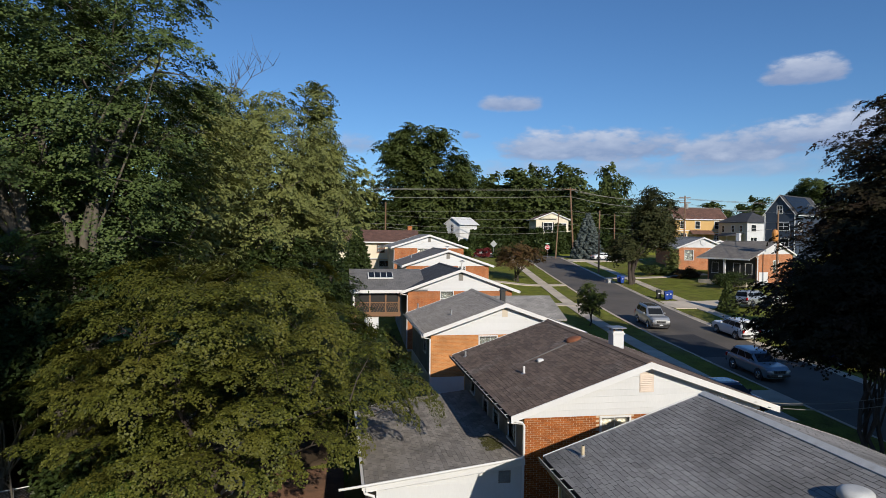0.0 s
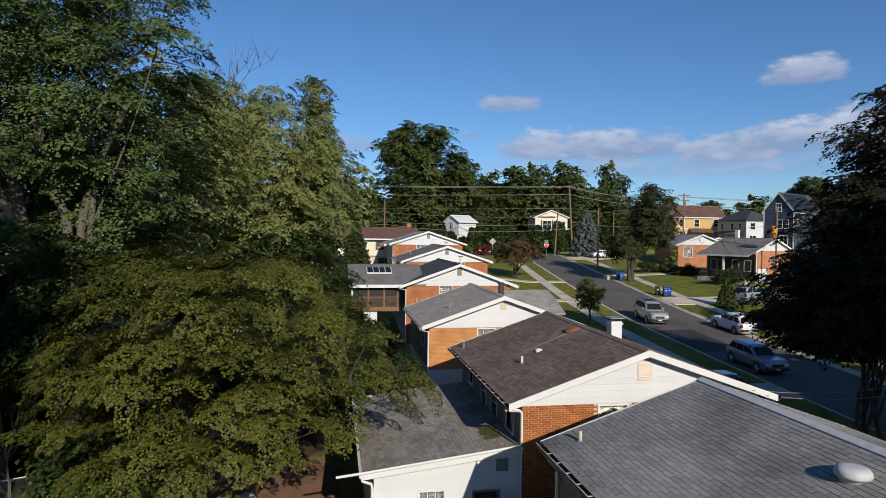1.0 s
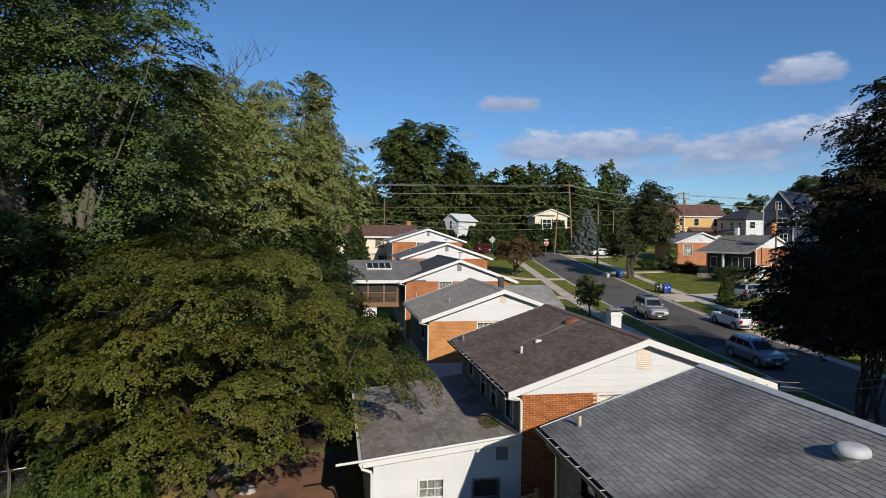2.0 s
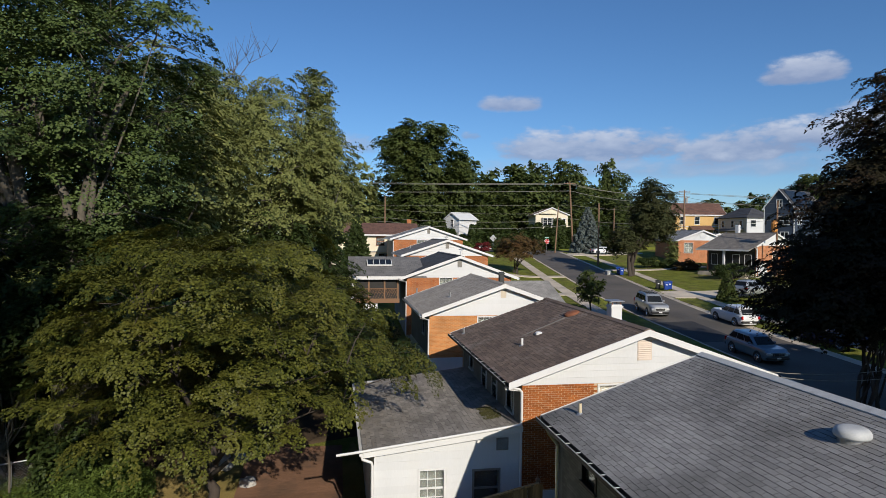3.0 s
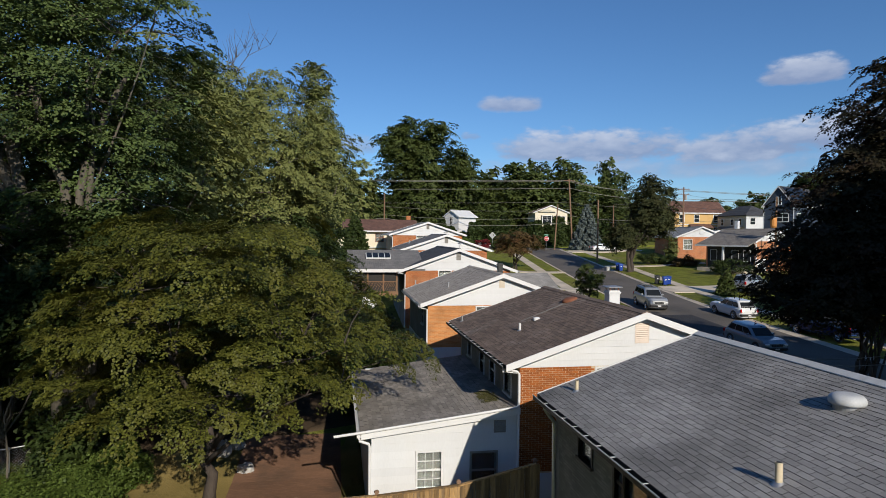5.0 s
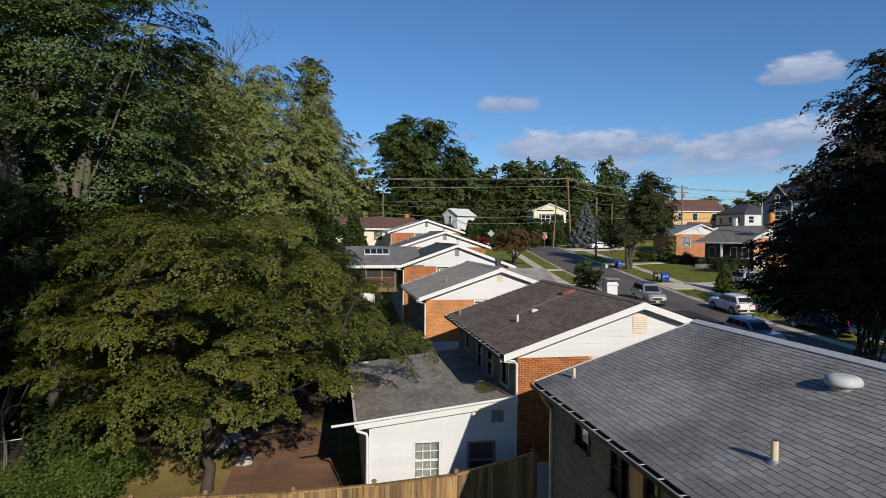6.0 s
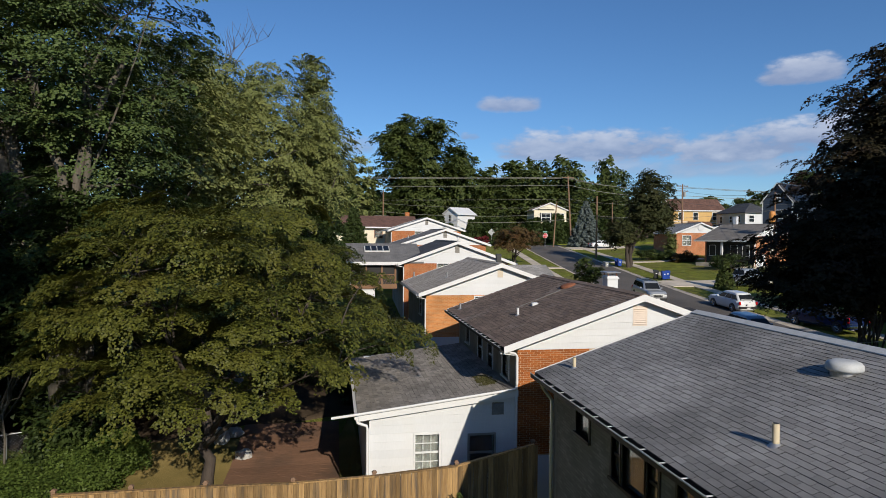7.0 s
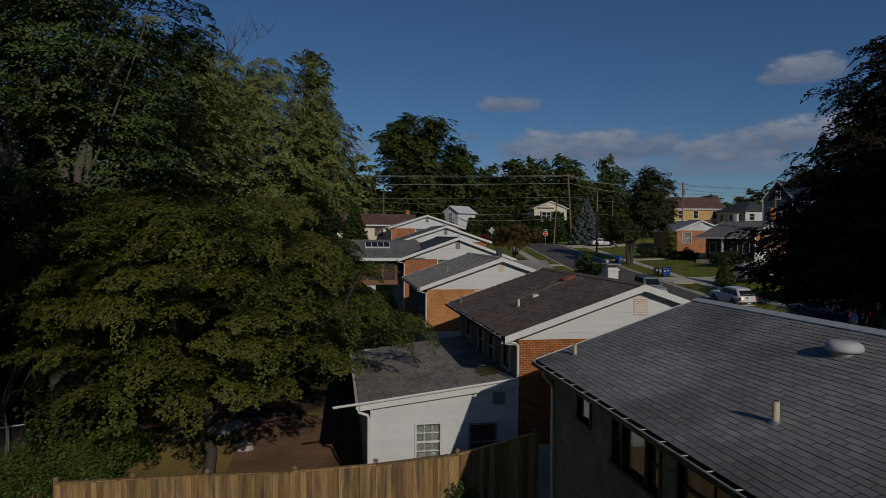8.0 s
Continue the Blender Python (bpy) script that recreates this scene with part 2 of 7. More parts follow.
M = dict(
    grass=lawn_material(),
    asphalt=surf("asphalt", (0.092, 0.081, 0.069), (0.140, 0.124, 0.106), 0.5, 0.85, 0.4, 60, stain=((0.055, 0.052, 0.049), 0.25, 0.52, 0.8)),
    dark_asphalt=surf("dark_asphalt", (0.026, 0.026, 0.028), (0.042, 0.042, 0.044), 0.8, 0.85, 0.4, 60),
    concrete=surf("concrete", (0.42, 0.365, 0.285), (0.56, 0.49, 0.39), 0.9, 0.85, 0.2, 45, rand=0.12, stain=((0.22, 0.21, 0.19), 0.7, 0.55, 0.6)),
    dry_grass=surf("dry_grass", (0.17, 0.135, 0.042), (0.31, 0.235, 0.085), 0.7, 0.95, 0.8, 22, spec=0.1, stain=((0.07, 0.095, 0.02), 0.5, 0.5, 0.8)),
    soil=surf("litter_and_shade_soil", (0.035, 0.026, 0.018), (0.085, 0.062, 0.038), 1.2, 0.95, 0.8, 18, spec=0.1),
    patio=surf("red_patio_brick", (0.145, 0.080, 0.046), (0.225, 0.125, 0.074), 0.7, 0.9, 0.2, 12, island=0.06, stain=((0.075, 0.052, 0.036), 0.8, 0.5, 0.8)),
    siding=surf("white_siding", (0.58, 0.588, 0.595), (0.66, 0.668, 0.675), 0.8, 0.55, 0.06, 30, rand=0.03, streak=(1, 1, 0.25), stain=((0.58, 0.57, 0.54), 0.8, 0.62, 0.5)),
    trim=surf("white_trim_paint", (0.62, 0.62, 0.615), (0.71, 0.71, 0.705), 1.5, 0.45, 0.04, 40, stain=((0.55, 0.54, 0.51), 2.0, 0.64, 0.5)),
    grey_wall=surf("weathered_grey_paint", (0.17, 0.162, 0.145), (0.29, 0.275, 0.25), 1.0, 0.75, 0.15, 20, stain=((0.13, 0.115, 0.095), 1.4, 0.54, 0.85)),
    cream=surf("cream_siding", (0.64, 0.575, 0.43), (0.72, 0.655, 0.50), 0.8, 0.6, 0.1, 12),
    tan_wall=surf("tan_siding", (0.52, 0.45, 0.35), (0.60, 0.53, 0.42), 0.8, 0.7, 0.1, 12),
    yellow_wall=surf("ochre_siding", (0.52, 0.33, 0.11), (0.60, 0.40, 0.15), 0.8, 0.7, 0.1, 12),
    navy_wall=surf("slate_blue_siding", (0.035, 0.048, 0.075), (0.05, 0.065, 0.095), 0.8, 0.65, 0.1, 12),
    pale_wall=surf("pale_grey_siding", (0.55, 0.56, 0.57), (0.64, 0.65, 0.66), 0.8, 0.7, 0.1, 12),
    brick=surf("orange_brick", (0.225, 0.067, 0.012), (0.355, 0.116, 0.021), 3.0, 0.85, 0.35, 60, rand=0.22, island=0.22),
    mortar=surf("mortar", (0.50, 0.38, 0.25), (0.60, 0.47, 0.32), 2.0, 0.95, 0.3, 60),
    brick_far=coursed("orange_brick_coursed", ((0.29, 0.080, 0.016), (0.41, 0.125, 0.026)), (0.38, 0.24, 0.13), 0.213, 0.0677, 0.009, ((1, 1, 0), (0, 0, 1))),
    brick_tan=coursed("light_orange_brick_coursed", ((0.41, 0.165, 0.044), (0.51, 0.220, 0.064)), (0.46, 0.28, 0.13), 0.213, 0.0677, 0.008, ((1, 1, 0), (0, 0, 1))),
    brick_right=coursed("pale_red_brick_coursed", ((0.37, 0.125, 0.040), (0.47, 0.170, 0.060)), (0.42, 0.27, 0.16), 0.213, 0.0677, 0.009, ((1, 1, 0), (0, 0, 1))),
    sh_grey=surf("grey_shingle", (0.23, 0.225, 0.217), (0.365, 0.356, 0.345), 0.45, 0.9, 0.5, 90, rand=0.15, island=0.15, stain=((0.085, 0.083, 0.080), 0.38, 0.48, 0.75)),
    sh_brown=surf("weathered_brown_shingle", (0.124, 0.090, 0.069), (0.210, 0.158, 0.124), 0.55, 0.92, 0.5, 90, island=0.26, stain=((0.21, 0.185, 0.165), 0.8, 0.56, 0.7)),
    sh_add=surf("worn_grey_shingle", (0.205, 0.186, 0.165), (0.33, 0.302, 0.268), 0.6, 0.92, 0.5, 90, island=0.20, stain=((0.085, 0.078, 0.070), 0.7, 0.54, 0.7)),
    sh_pale=surf("pale_grey_shingle", (0.310, 0.280, 0.245), (0.445, 0.405, 0.355), 0.6, 0.92, 0.5, 90, island=0.12),
    sh_dark=coursed("charcoal_shingle_coursed", ((0.044, 0.045, 0.051), (0.064, 0.066, 0.074)), (0.024, 0.024, 0.027), 0.31, 0.15, 0.012, ((0, 1, 0), (1.06, 0, 0))),
    sh_dark_y=coursed("blue_grey_shingle_coursed", ((0.145, 0.141, 0.140), (0.190, 0.185, 0.183)), (0.082, 0.080, 0.080), 0.31, 0.15, 0.012, ((1, 0, 0), (0, 1.06, 0))),
    sh_mid=coursed("brown_grey_shingle_coursed", ((0.13, 0.122, 0.118), (0.185, 0.175, 0.165)), (0.075, 0.07, 0.067), 0.31, 0.15, 0.012, ((0, 1, 0), (1.06, 0, 0))),
    sh_silver=coursed("silver_grey_shingle_coursed", ((0.24, 0.235, 0.225), (0.31, 0.305, 0.295)), (0.15, 0.15, 0.14), 0.31, 0.15, 0.012, ((0, 1, 0), (1.06, 0, 0))),
    sh_red=coursed("red_brown_shingle_coursed", ((0.12, 0.062, 0.042), (0.165, 0.088, 0.062)), (0.070, 0.038, 0.028), 0.31, 0.15, 0.012, ((1, 0, 0), (0, 1.06, 0))),
    sh_wing=coursed("pale_grey_shingle_coursed", ((0.25, 0.24, 0.225), (0.33, 0.315, 0.295)), (0.17, 0.165, 0.155), 0.31, 0.15, 0.010, ((1, 0, 0), (0, 1.06, 0))),
    sh_x=coursed("grey_brown_shingle_coursed", ((0.165, 0.150, 0.132), (0.215, 0.196, 0.172)), (0.10, 0.092, 0.082), 0.31, 0.15, 0.012, ((1, 0, 0), (0, 1.06, 0))),
    cut_edge=surf("black_asphalt_edge", (0.018, 0.018, 0.019), (0.035, 0.034, 0.033), 4, 0.95, 0.2, 60),
    worn_edge=surf("brown_asphalt_edge", (0.050, 0.040, 0.034), (0.085, 0.070, 0.060), 4, 0.95, 0.2, 60),
    dull_edge=surf("grey_asphalt_edge", (0.13, 0.124, 0.115), (0.20, 0.19, 0.176), 4, 0.95, 0.2, 60),
    dark_metal=surf("dark_gutter_metal", (0.030, 0.028, 0.026), (0.060, 0.056, 0.052), 3, 0.55, 0.1, 30, metal=0.3),
    metal=surf("galvanised_metal", (0.38, 0.38, 0.39), (0.52, 0.52, 0.53), 4, 0.45, 0.05, 30, metal=0.8),
    rust=surf("rusty_metal", (0.16, 0.060, 0.030), (0.26, 0.105, 0.052), 6, 0.8, 0.3, 40),
    pvc=surf("yellowed_pipe", (0.55, 0.46, 0.30), (0.66, 0.57, 0.40), 6, 0.6, 0.05, 40),
    dome=surf("weathered_vent_paint", (0.42, 0.43, 0.43), (0.55, 0.56, 0.56), 5, 0.6, 0.1, 40, stain=((0.25, 0.24, 0.22), 3, 0.6, 0.5)),
    fence=surf("cedar_fence_board", (0.150, 0.088, 0.034), (0.38, 0.245, 0.100), 1.6, 0.85, 0.35, 9, rand=0.38, streak=(9, 9, 0.7), stain=((0.085, 0.068, 0.050), 1.1, 0.5, 0.85)),
    # Wood stain darkened further to hold the maple's shade on the porch.
    deck_wood=surf("stained_deck_wood_shaded", (0.165, 0.091, 0.045), (0.220, 0.124, 0.063), 2.0, 0.7, 0.2, 20, streak=(4, 4, 0.6)),
    pole_wood=surf("utility_pole_wood", (0.16, 0.098, 0.058), (0.25, 0.160, 0.100), 2.0, 0.9, 0.3, 20, streak=(5, 5, 0.3)),
    bark=surf("grey_bark", (0.065, 0.056, 0.043), (0.145, 0.128, 0.100), 2.0, 0.95, 0.9, 14, streak=(2, 2, 0.5)),
    bark_dark=surf("dark_bark", (0.040, 0.032, 0.026), (0.085, 0.068, 0.055), 2.0, 0.95, 0.9, 14, streak=(2, 2, 0.5)),
    painted_brick=coursed("worn_painted_brick", ((0.15, 0.143, 0.128), (0.235, 0.224, 0.202)), (0.150, 0.143, 0.128), 0.213, 0.0677, 0.008, ((1, 1, 0), (0, 0, 1)), bump=0.3),
    vent_paint=surf("faded_vent_paint", (0.60, 0.51, 0.43), (0.68, 0.59, 0.50), 4, 0.65, 0.1, 30),
    glass=glassy("window_glass", (0.75, 0.80, 0.82)),
    car_glass=surf("tinted_car_glass", (0.012, 0.014, 0.016), (0.020, 0.023, 0.026), 1, 0.10, 0, 10, spec=0.22),
    black=surf("black_rubber", (0.014, 0.014, 0.015), (0.026, 0.026, 0.027), 8, 0.8, 0.1, 60),
    plastic=surf("black_plastic", (0.020, 0.020, 0.021), (0.032, 0.032, 0.033), 8, 0.5, 0.05, 60),
    curtain=surf("pale_curtain", (0.085, 0.085, 0.07), (0.14, 0.138, 0.115), 2, 0.9, 0.2, 20, streak=(8, 8, 0.4)),
    blind=surf("wooden_blind", (0.11, 0.062, 0.034), (0.17, 0.10, 0.058), 2, 0.7, 0.2, 20, streak=(8, 8, 0.4)),
    screen=surf("dark_insect_screen", (0.016, 0.015, 0.014), (0.028, 0.026, 0.024), 4, 0.7, 0.1, 60),
    blue_bin=surf("blue_plastic", (0.012, 0.045, 0.26), (0.018, 0.060, 0.33), 4, 0.45, 0.05, 40),
    grey_bin=surf("grey_plastic", (0.28, 0.29, 0.29), (0.36, 0.37, 0.37), 4, 0.55, 0.05, 40),
    dark_bin=surf("charcoal_plastic", (0.022, 0.024, 0.024), (0.036, 0.038, 0.038), 4, 0.5, 0.05, 40),
    sign_red=surf("sign_red", (0.40, 0.016, 0.018), (0.48, 0.022, 0.024), 4, 0.4, 0.02, 40),
    sign_green=surf("sign_green", (0.010, 0.14, 0.062), (0.014, 0.17, 0.075), 4, 0.4, 0.02, 40),
    sign_white=surf("sign_white", (0.68, 0.69, 0.70), (0.76, 0.77, 0.78), 4, 0.4, 0.02, 40),
    silver=surf("silver_car_paint", (0.40, 0.41, 0.42), (0.47, 0.48, 0.49), 0.8, 0.3, 0, 10, metal=0.55, coat=0.6),
    pearl=surf("pearl_white_car_paint", (0.62, 0.63, 0.64), (0.70, 0.71, 0.72), 0.8, 0.3, 0, 10, coat=0.7),
    steel_blue=surf("steel_blue_car_paint", (0.20, 0.25, 0.31), (0.26, 0.31, 0.37), 0.8, 0.3, 0, 10, metal=0.5, coat=0.7),
    navy=surf("navy_car_paint", (0.008, 0.016, 0.065), (0.012, 0.022, 0.085), 0.8, 0.25, 0, 10, coat=0.8),
    charcoal=surf("charcoal_car_paint", (0.022, 0.023, 0.025), (0.032, 0.033, 0.035), 0.8, 0.3, 0, 10, coat=0.7),
    lamp_red=surf("red_lens", (0.42, 0.010, 0.010), (0.52, 0.016, 0.014), 4, 0.2, 0, 40),
    lamp_clear=surf("clear_lens", (0.62, 0.63, 0.64), (0.72, 0.73, 0.74), 4, 0.15, 0, 40),
    chrome=surf("bright_metal", (0.55, 0.55, 0.56), (0.65, 0.65, 0.66), 4, 0.2, 0, 40, metal=1.0),
    orange=surf("orange_lamp_housing", (0.48, 0.20, 0.04), (0.58, 0.26, 0.06), 4, 0.5, 0.02, 40),
    rock=surf("pale_boulder", (0.34, 0.33, 0.31), (0.50, 0.49, 0.46), 2, 0.9, 0.5, 12),
    wire=surf("weathered_cable", (0.16, 0.15, 0.13), (0.26, 0.25, 0.22), 2, 0.6, 0, 12),
    moss=surf("roof_moss", (0.05, 0.055, 0.014), (0.11, 0.10, 0.03), 6, 0.95, 0.8, 40),
    red_flower=leafy("crimson_leaf", (0.105, 0.014, 0.016), (0.175, 0.026, 0.028), 0.2),
    lf_maple=leafy("layered_maple_leaf", (0.026, 0.032, 0.005), (0.108, 0.115, 0.015), 0.05, c3=(0.094, 0.090, 0.013)),
    lf_tall=leafy("tall_maple_leaf", (0.030, 0.048, 0.013), (0.114, 0.156, 0.042), 0.12, c3=(0.088, 0.120, 0.034)),
    lf_silver=leafy("pale_maple_leaf", (0.119, 0.136, 0.042), (0.217, 0.238, 0.074), 0.18, c3=(0.205, 0.220, 0.060)),
    lf_far=leafy("broad_leaf", (0.048, 0.066, 0.015), (0.087, 0.112, 0.027), 0.18, c3=(0.090, 0.110, 0.027)),
    lf_olive=leafy("olive_maple_leaf", (0.035, 0.041, 0.013), (0.056, 0.064, 0.020), 0.12, 0.65, c3=(0.060, 0.058, 0.020)),
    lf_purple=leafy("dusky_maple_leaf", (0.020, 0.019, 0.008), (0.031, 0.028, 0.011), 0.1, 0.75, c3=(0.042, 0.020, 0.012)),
    lf_plum=leafy("bronze_leaf", (0.070, 0.048, 0.018), (0.125, 0.086, 0.030), 0.2, c3=(0.125, 0.066, 0.026)),
    lf_spruce=leafy("blue_spruce_needle", (0.085, 0.105, 0.098), (0.155, 0.182, 0.168), 0.1),
    # Evergreen leaf, and the darkened leaf that stands in for shade below trees.
    lf_arb_and_shade=leafy("evergreen_and_shade_leaf", (0.020, 0.034, 0.008), (0.050, 0.070, 0.016), 0.15),
    lf_ivy=leafy("ivy_leaf", (0.060, 0.092, 0.015), (0.120, 0.165, 0.032), 0.25),
)

# ---- mesh tools ----
class Shape:
    """Collects vertices and faces of one part."""

    def __init__(self, weld=False):
        self.v, self.f, self.weld = [], [], weld

    def add(self, verts, faces):
        k = len(self.v)
        self.v += [tuple(p) for p in verts]
        self.f += [tuple(i + k for i in q) for q in faces]
        return self

    def box(self, x0, x1, y0, y1, z0, z1):
        return self.add([(x, y, z) for x in (x0, x1) for y in (y0, y1) for z in (z0, z1)],
                        [(0, 1, 3, 2), (4, 6, 7, 5), (0, 4, 5, 1), (2, 3, 7, 6), (0, 2, 6, 4), (1, 5, 7, 3)])

    def soft_box(self, x0, x1, y0, y1, z0, z1, r):
        """A box with its long edges cut by r."""
        r = min(r, (x1 - x0) / 2.1, (y1 - y0) / 2.1, (z1 - z0) / 2.1)
        rings = []
        for z, i in ((z0, r), (z0 + r, 0), (z1 - r, 0), (z1, r)):
            a, b, c, d = x0 + i, x1 - i, y0 + i, y1 - i
            rings.append([(a + r, c, z), (b - r, c, z), (b, c + r, z), (b, d - r, z), (b - r, d, z), (a + r, d, z), (a, d - r, z), (a, c + r, z)])
        return self.loft(rings)

    def loft(self, rings, caps=True, closed=True):
        n = len(rings[0])
        verts = [p for r in rings for p in r]
        faces = []
        for i in range(len(rings) - 1):
            for j in range(n if closed else n - 1):
                k = (j + 1) % n
                faces.append((i * n + j, i * n + k, (i + 1) * n + k, (i + 1) * n + j))
        if caps:
            faces.append(tuple(range(n - 1, -1, -1)))
            faces.append(tuple((len(rings) - 1) * n + j for j in range(n)))
        return self.add(verts, faces)

    def tube(self, pts, radii, sides=8, caps=True):
        pts = [Vector(p) for p in pts]
        rings, ref = [], Vector((0.31, 0.17, 0.93)).normalized()
        for i, p in enumerate(pts):
            d = (pts[min(i + 1, len(pts) - 1)] - pts[max(i - 1, 0)])
            d = d.normalized() if d.length > 1e-9 else Vector((0, 0, 1))
            u = d.cross(ref)
            if u.length < 0.05:
                u = d.cross(Vector((1, 0, 0)))
            u.normalize()
            w = d.cross(u)
            r = radii[i] if isinstance(radii, (list, tuple)) else radii
            rings.append([p + r * (math.cos(a) * u + math.sin(a) * w) for a in [2 * math.pi * j / sides for j in range(sides)]])
        return self.loft(rings, caps)

    def prism(self, outline, axis, a, b):
        """An outline of pairs pushed along axis from a to b. The pairs are the two other axes in order."""
        def at(p, s):
            q = list(p)
            q.insert("xyz".index(axis), s)
            return q
        return self.loft([[at(p, a) for p in outline], [at(p, b) for p in outline]])

    def mesh(self, name, off=(0, 0, 0)):
        me = bpy.data.meshes.new(name)
        o = Vector(off)
        me.from_pydata([Vector(p) - o for p in self.v], [], self.f)
        bm = bmesh.new()
        bm.from_mesh(me)
        if self.weld:
            bmesh.ops.remove_doubles(bm, verts=bm.verts, dist=1e-4)
            seen = {}
            for f in bm.faces:
                seen.setdefault(frozenset(v.index for v in f.verts), []).append(f)
            bmesh.ops.delete(bm, geom=[f for q in seen.values() if len(q) > 1 for f in q], context="FACES_ONLY")
        bmesh.ops.recalc_face_normals(bm, faces=bm.faces)
        bm.to_mesh(me)
        bm.free()
        me.update()
        return me


BASE = {}


def thing(name, base, label, category, group="", kind=""):
    ob = new(name)
    ob.location = base
    ob.empty_display_size = 0.2
    BASE[ob.name] = Vector(base)
    return tagged(ob, label, category, group, kind)


def part(name, shape, material, parent=None, label="", kind="", smooth=False):
    """One mesh object under a thing or a part, its shape given in world metres."""
    off = BASE[parent.name] if parent else Vector((0, 0, 0))
    me = shape if isinstance(shape, bpy.types.Mesh) else shape.mesh(name, off)
    if not me.materials:
        me.materials.append(material)
    if smooth:
        me.polygons.foreach_set("use_smooth", [True] * len(me.polygons))
    ob = new(name, me)
    ob.parent = parent
    BASE[ob.name] = off
    return tagged(ob, label, "", "", kind)


def setting(name, shape, material, label, category, smooth=False, kind="structure"):
    ob = part(name, shape, material, smooth=smooth)
    return tagged(ob, label, category, "", kind)


def fast_mesh(name, co, tris):
    """A mesh of triangles from numpy arrays."""
    me = bpy.data.meshes.new(name)
    me.vertices.add(len(co))
    me.vertices.foreach_set("co", np.asarray(co, np.float32).ravel())
    me.loops.add(len(tris) * 3)
    me.loops.foreach_set("vertex_index", np.asarray(tris, np.int32).ravel())
    me.polygons.add(len(tris))
    me.polygons.foreach_set("loop_start", np.arange(0, len(tris) * 3, 3, dtype=np.int32))
    me.update(calc_edges=True)
    return me


def sweep(path, profile):
    """A profile of (side, height) pairs carried along a level path of (x, y, z)."""
    rings = []
    for i, p in enumerate(path):
        a, b = Vector(path[max(i - 1, 0)]), Vector(path[min(i + 1, len(path) - 1)])
        d = Vector(((b - a).x, (b - a).y, 0)).normalized()
        n = Vector((d.y, -d.x, 0))
        rings.append([Vector(p) + n * s + Vector((0, 0, h)) for s, h in profile])
    return Shape().loft(rings)


# ---- ground, road, pavements ----
def soft(x, k):
    return k * math.log1p(math.exp(min(x / k, 40)))


def step(a, b, x):
    t = min(1.0, max(0.0, (x - a) / (b - a)))
    return t * t * (3 - 2 * t)


def road_z(y):
    """The street climbs towards the crossing and levels out beyond it."""
    return 3.2 + 0.064 * (y - 27.5) - 0.052 * soft(y - 88, 3) + 0.05 * soft(-35 - y, 4)


def kerb_x(y):
    """The kerb beside the row of houses."""
    return 18.3 + 0.145 * soft(min(y, 110) - 31, 5)


ROAD_W = 7.0


def ground_z(x, y):
    y = min(y, 150)
    front = road_z(y) + 0.13
    k = kerb_x(y)
    if k - 0.02 < x < k + ROAD_W + 0.02 and y < 100 or 86.4 < y < 95.6:
        return front - 0.45
    back = max(0.0, 0.1 * (y - 5)) if y < 60 else 5.5 + 0.06 * (y - 60)
    back = min(back, front)
    rise = 0.45 * step(k - 4, k - 9, x) if y < 82 else 0
    z = back + (front + rise - back) * step(-0.5, 8.0, x)
    if x < -16:
        z -= 0.03 * min(-16 - x, 30)
    if x > k + ROAD_W + 4:
        z += 0.5 * step(k + ROAD_W + 4, k + ROAD_W + 16, x)
    return z + 0.05 * noise.noise((x * 0.25, y * 0.25, 3.0))


def make_ground():
    xs = [-3000, -1500, -700, -350, -180, -100] + [-70 + 2.5 * i for i in range(12)] + [-40 + i * 0.8 for i in range(126)] + [63 + 3 * i for i in range(16)] + [120, 180, 350, 700, 1500, 3000]
    ys = [-3000, -1500, -700, -300, -150, -80] + [-50 + 2 * i for i in range(20)] + [-10 + 0.8 * i for i in range(145)] + [107 + 3 * i for i in range(20)] + [180, 250, 400, 800, 1600, 3200]
    # edges of the street bed stand exactly beside its kerbs
    ys = sorted(set([y for y in ys if abs(y - 86.4) > 0.3 and abs(y - 95.6) > 0.3] + [86.3, 86.5, 95.5, 95.7]))
    xs = sorted([x for x in xs if abs(x - 18.3) > 0.3 and abs(x - 18.3 - ROAD_W) > 0.3] + [18.17, 18.3, 18.3 + ROAD_W, 18.43 + ROAD_W])
    nx = len(xs)
    co, fa = [], []
    for y in ys:
        for c in xs:
            x = c + (kerb_x(y) - 18.3) * step(6, 15, c) * (1 - step(30, 50, c))
            co.append((x, y, ground_z(x, y)))
    for j in range(len(ys) - 1):
        for i in range(nx - 1):
            a = j * nx + i
            fa.append((a, a + 1, a + nx + 1, a + nx))
    me = bpy.data.meshes.new("ground")
    me.from_pydata(co, [], fa)
    me.update()
    setting("ground", me, M["grass"], "mown green and dry grass over sloping ground", "ground", smooth=True)


make_ground()


def street_rows(y0, y1, n):
    return [(kerb_x(y0 + (y1 - y0) * i / n), y0 + (y1 - y0) * i / n, road_z(y0 + (y1 - y0) * i / n)) for i in range(n + 1)]


LONG = street_rows(-60, 86.0, 110)
setting("road", sweep(LONG, [(0, -0.3), (0, 0), (ROAD_W / 2, 0.06), (ROAD_W, 0), (ROAD_W, -0.3)]), M["asphalt"], "patched grey asphalt street climbing to a crossing", "road")
cross = Shape().box(-120, 160, 87.0, 95.0, road_z(90) - 0.4, road_z(90) + 0.02)
setting("road_crossing", cross, M["asphalt"], "grey asphalt cross street at the top of the hill", "road")
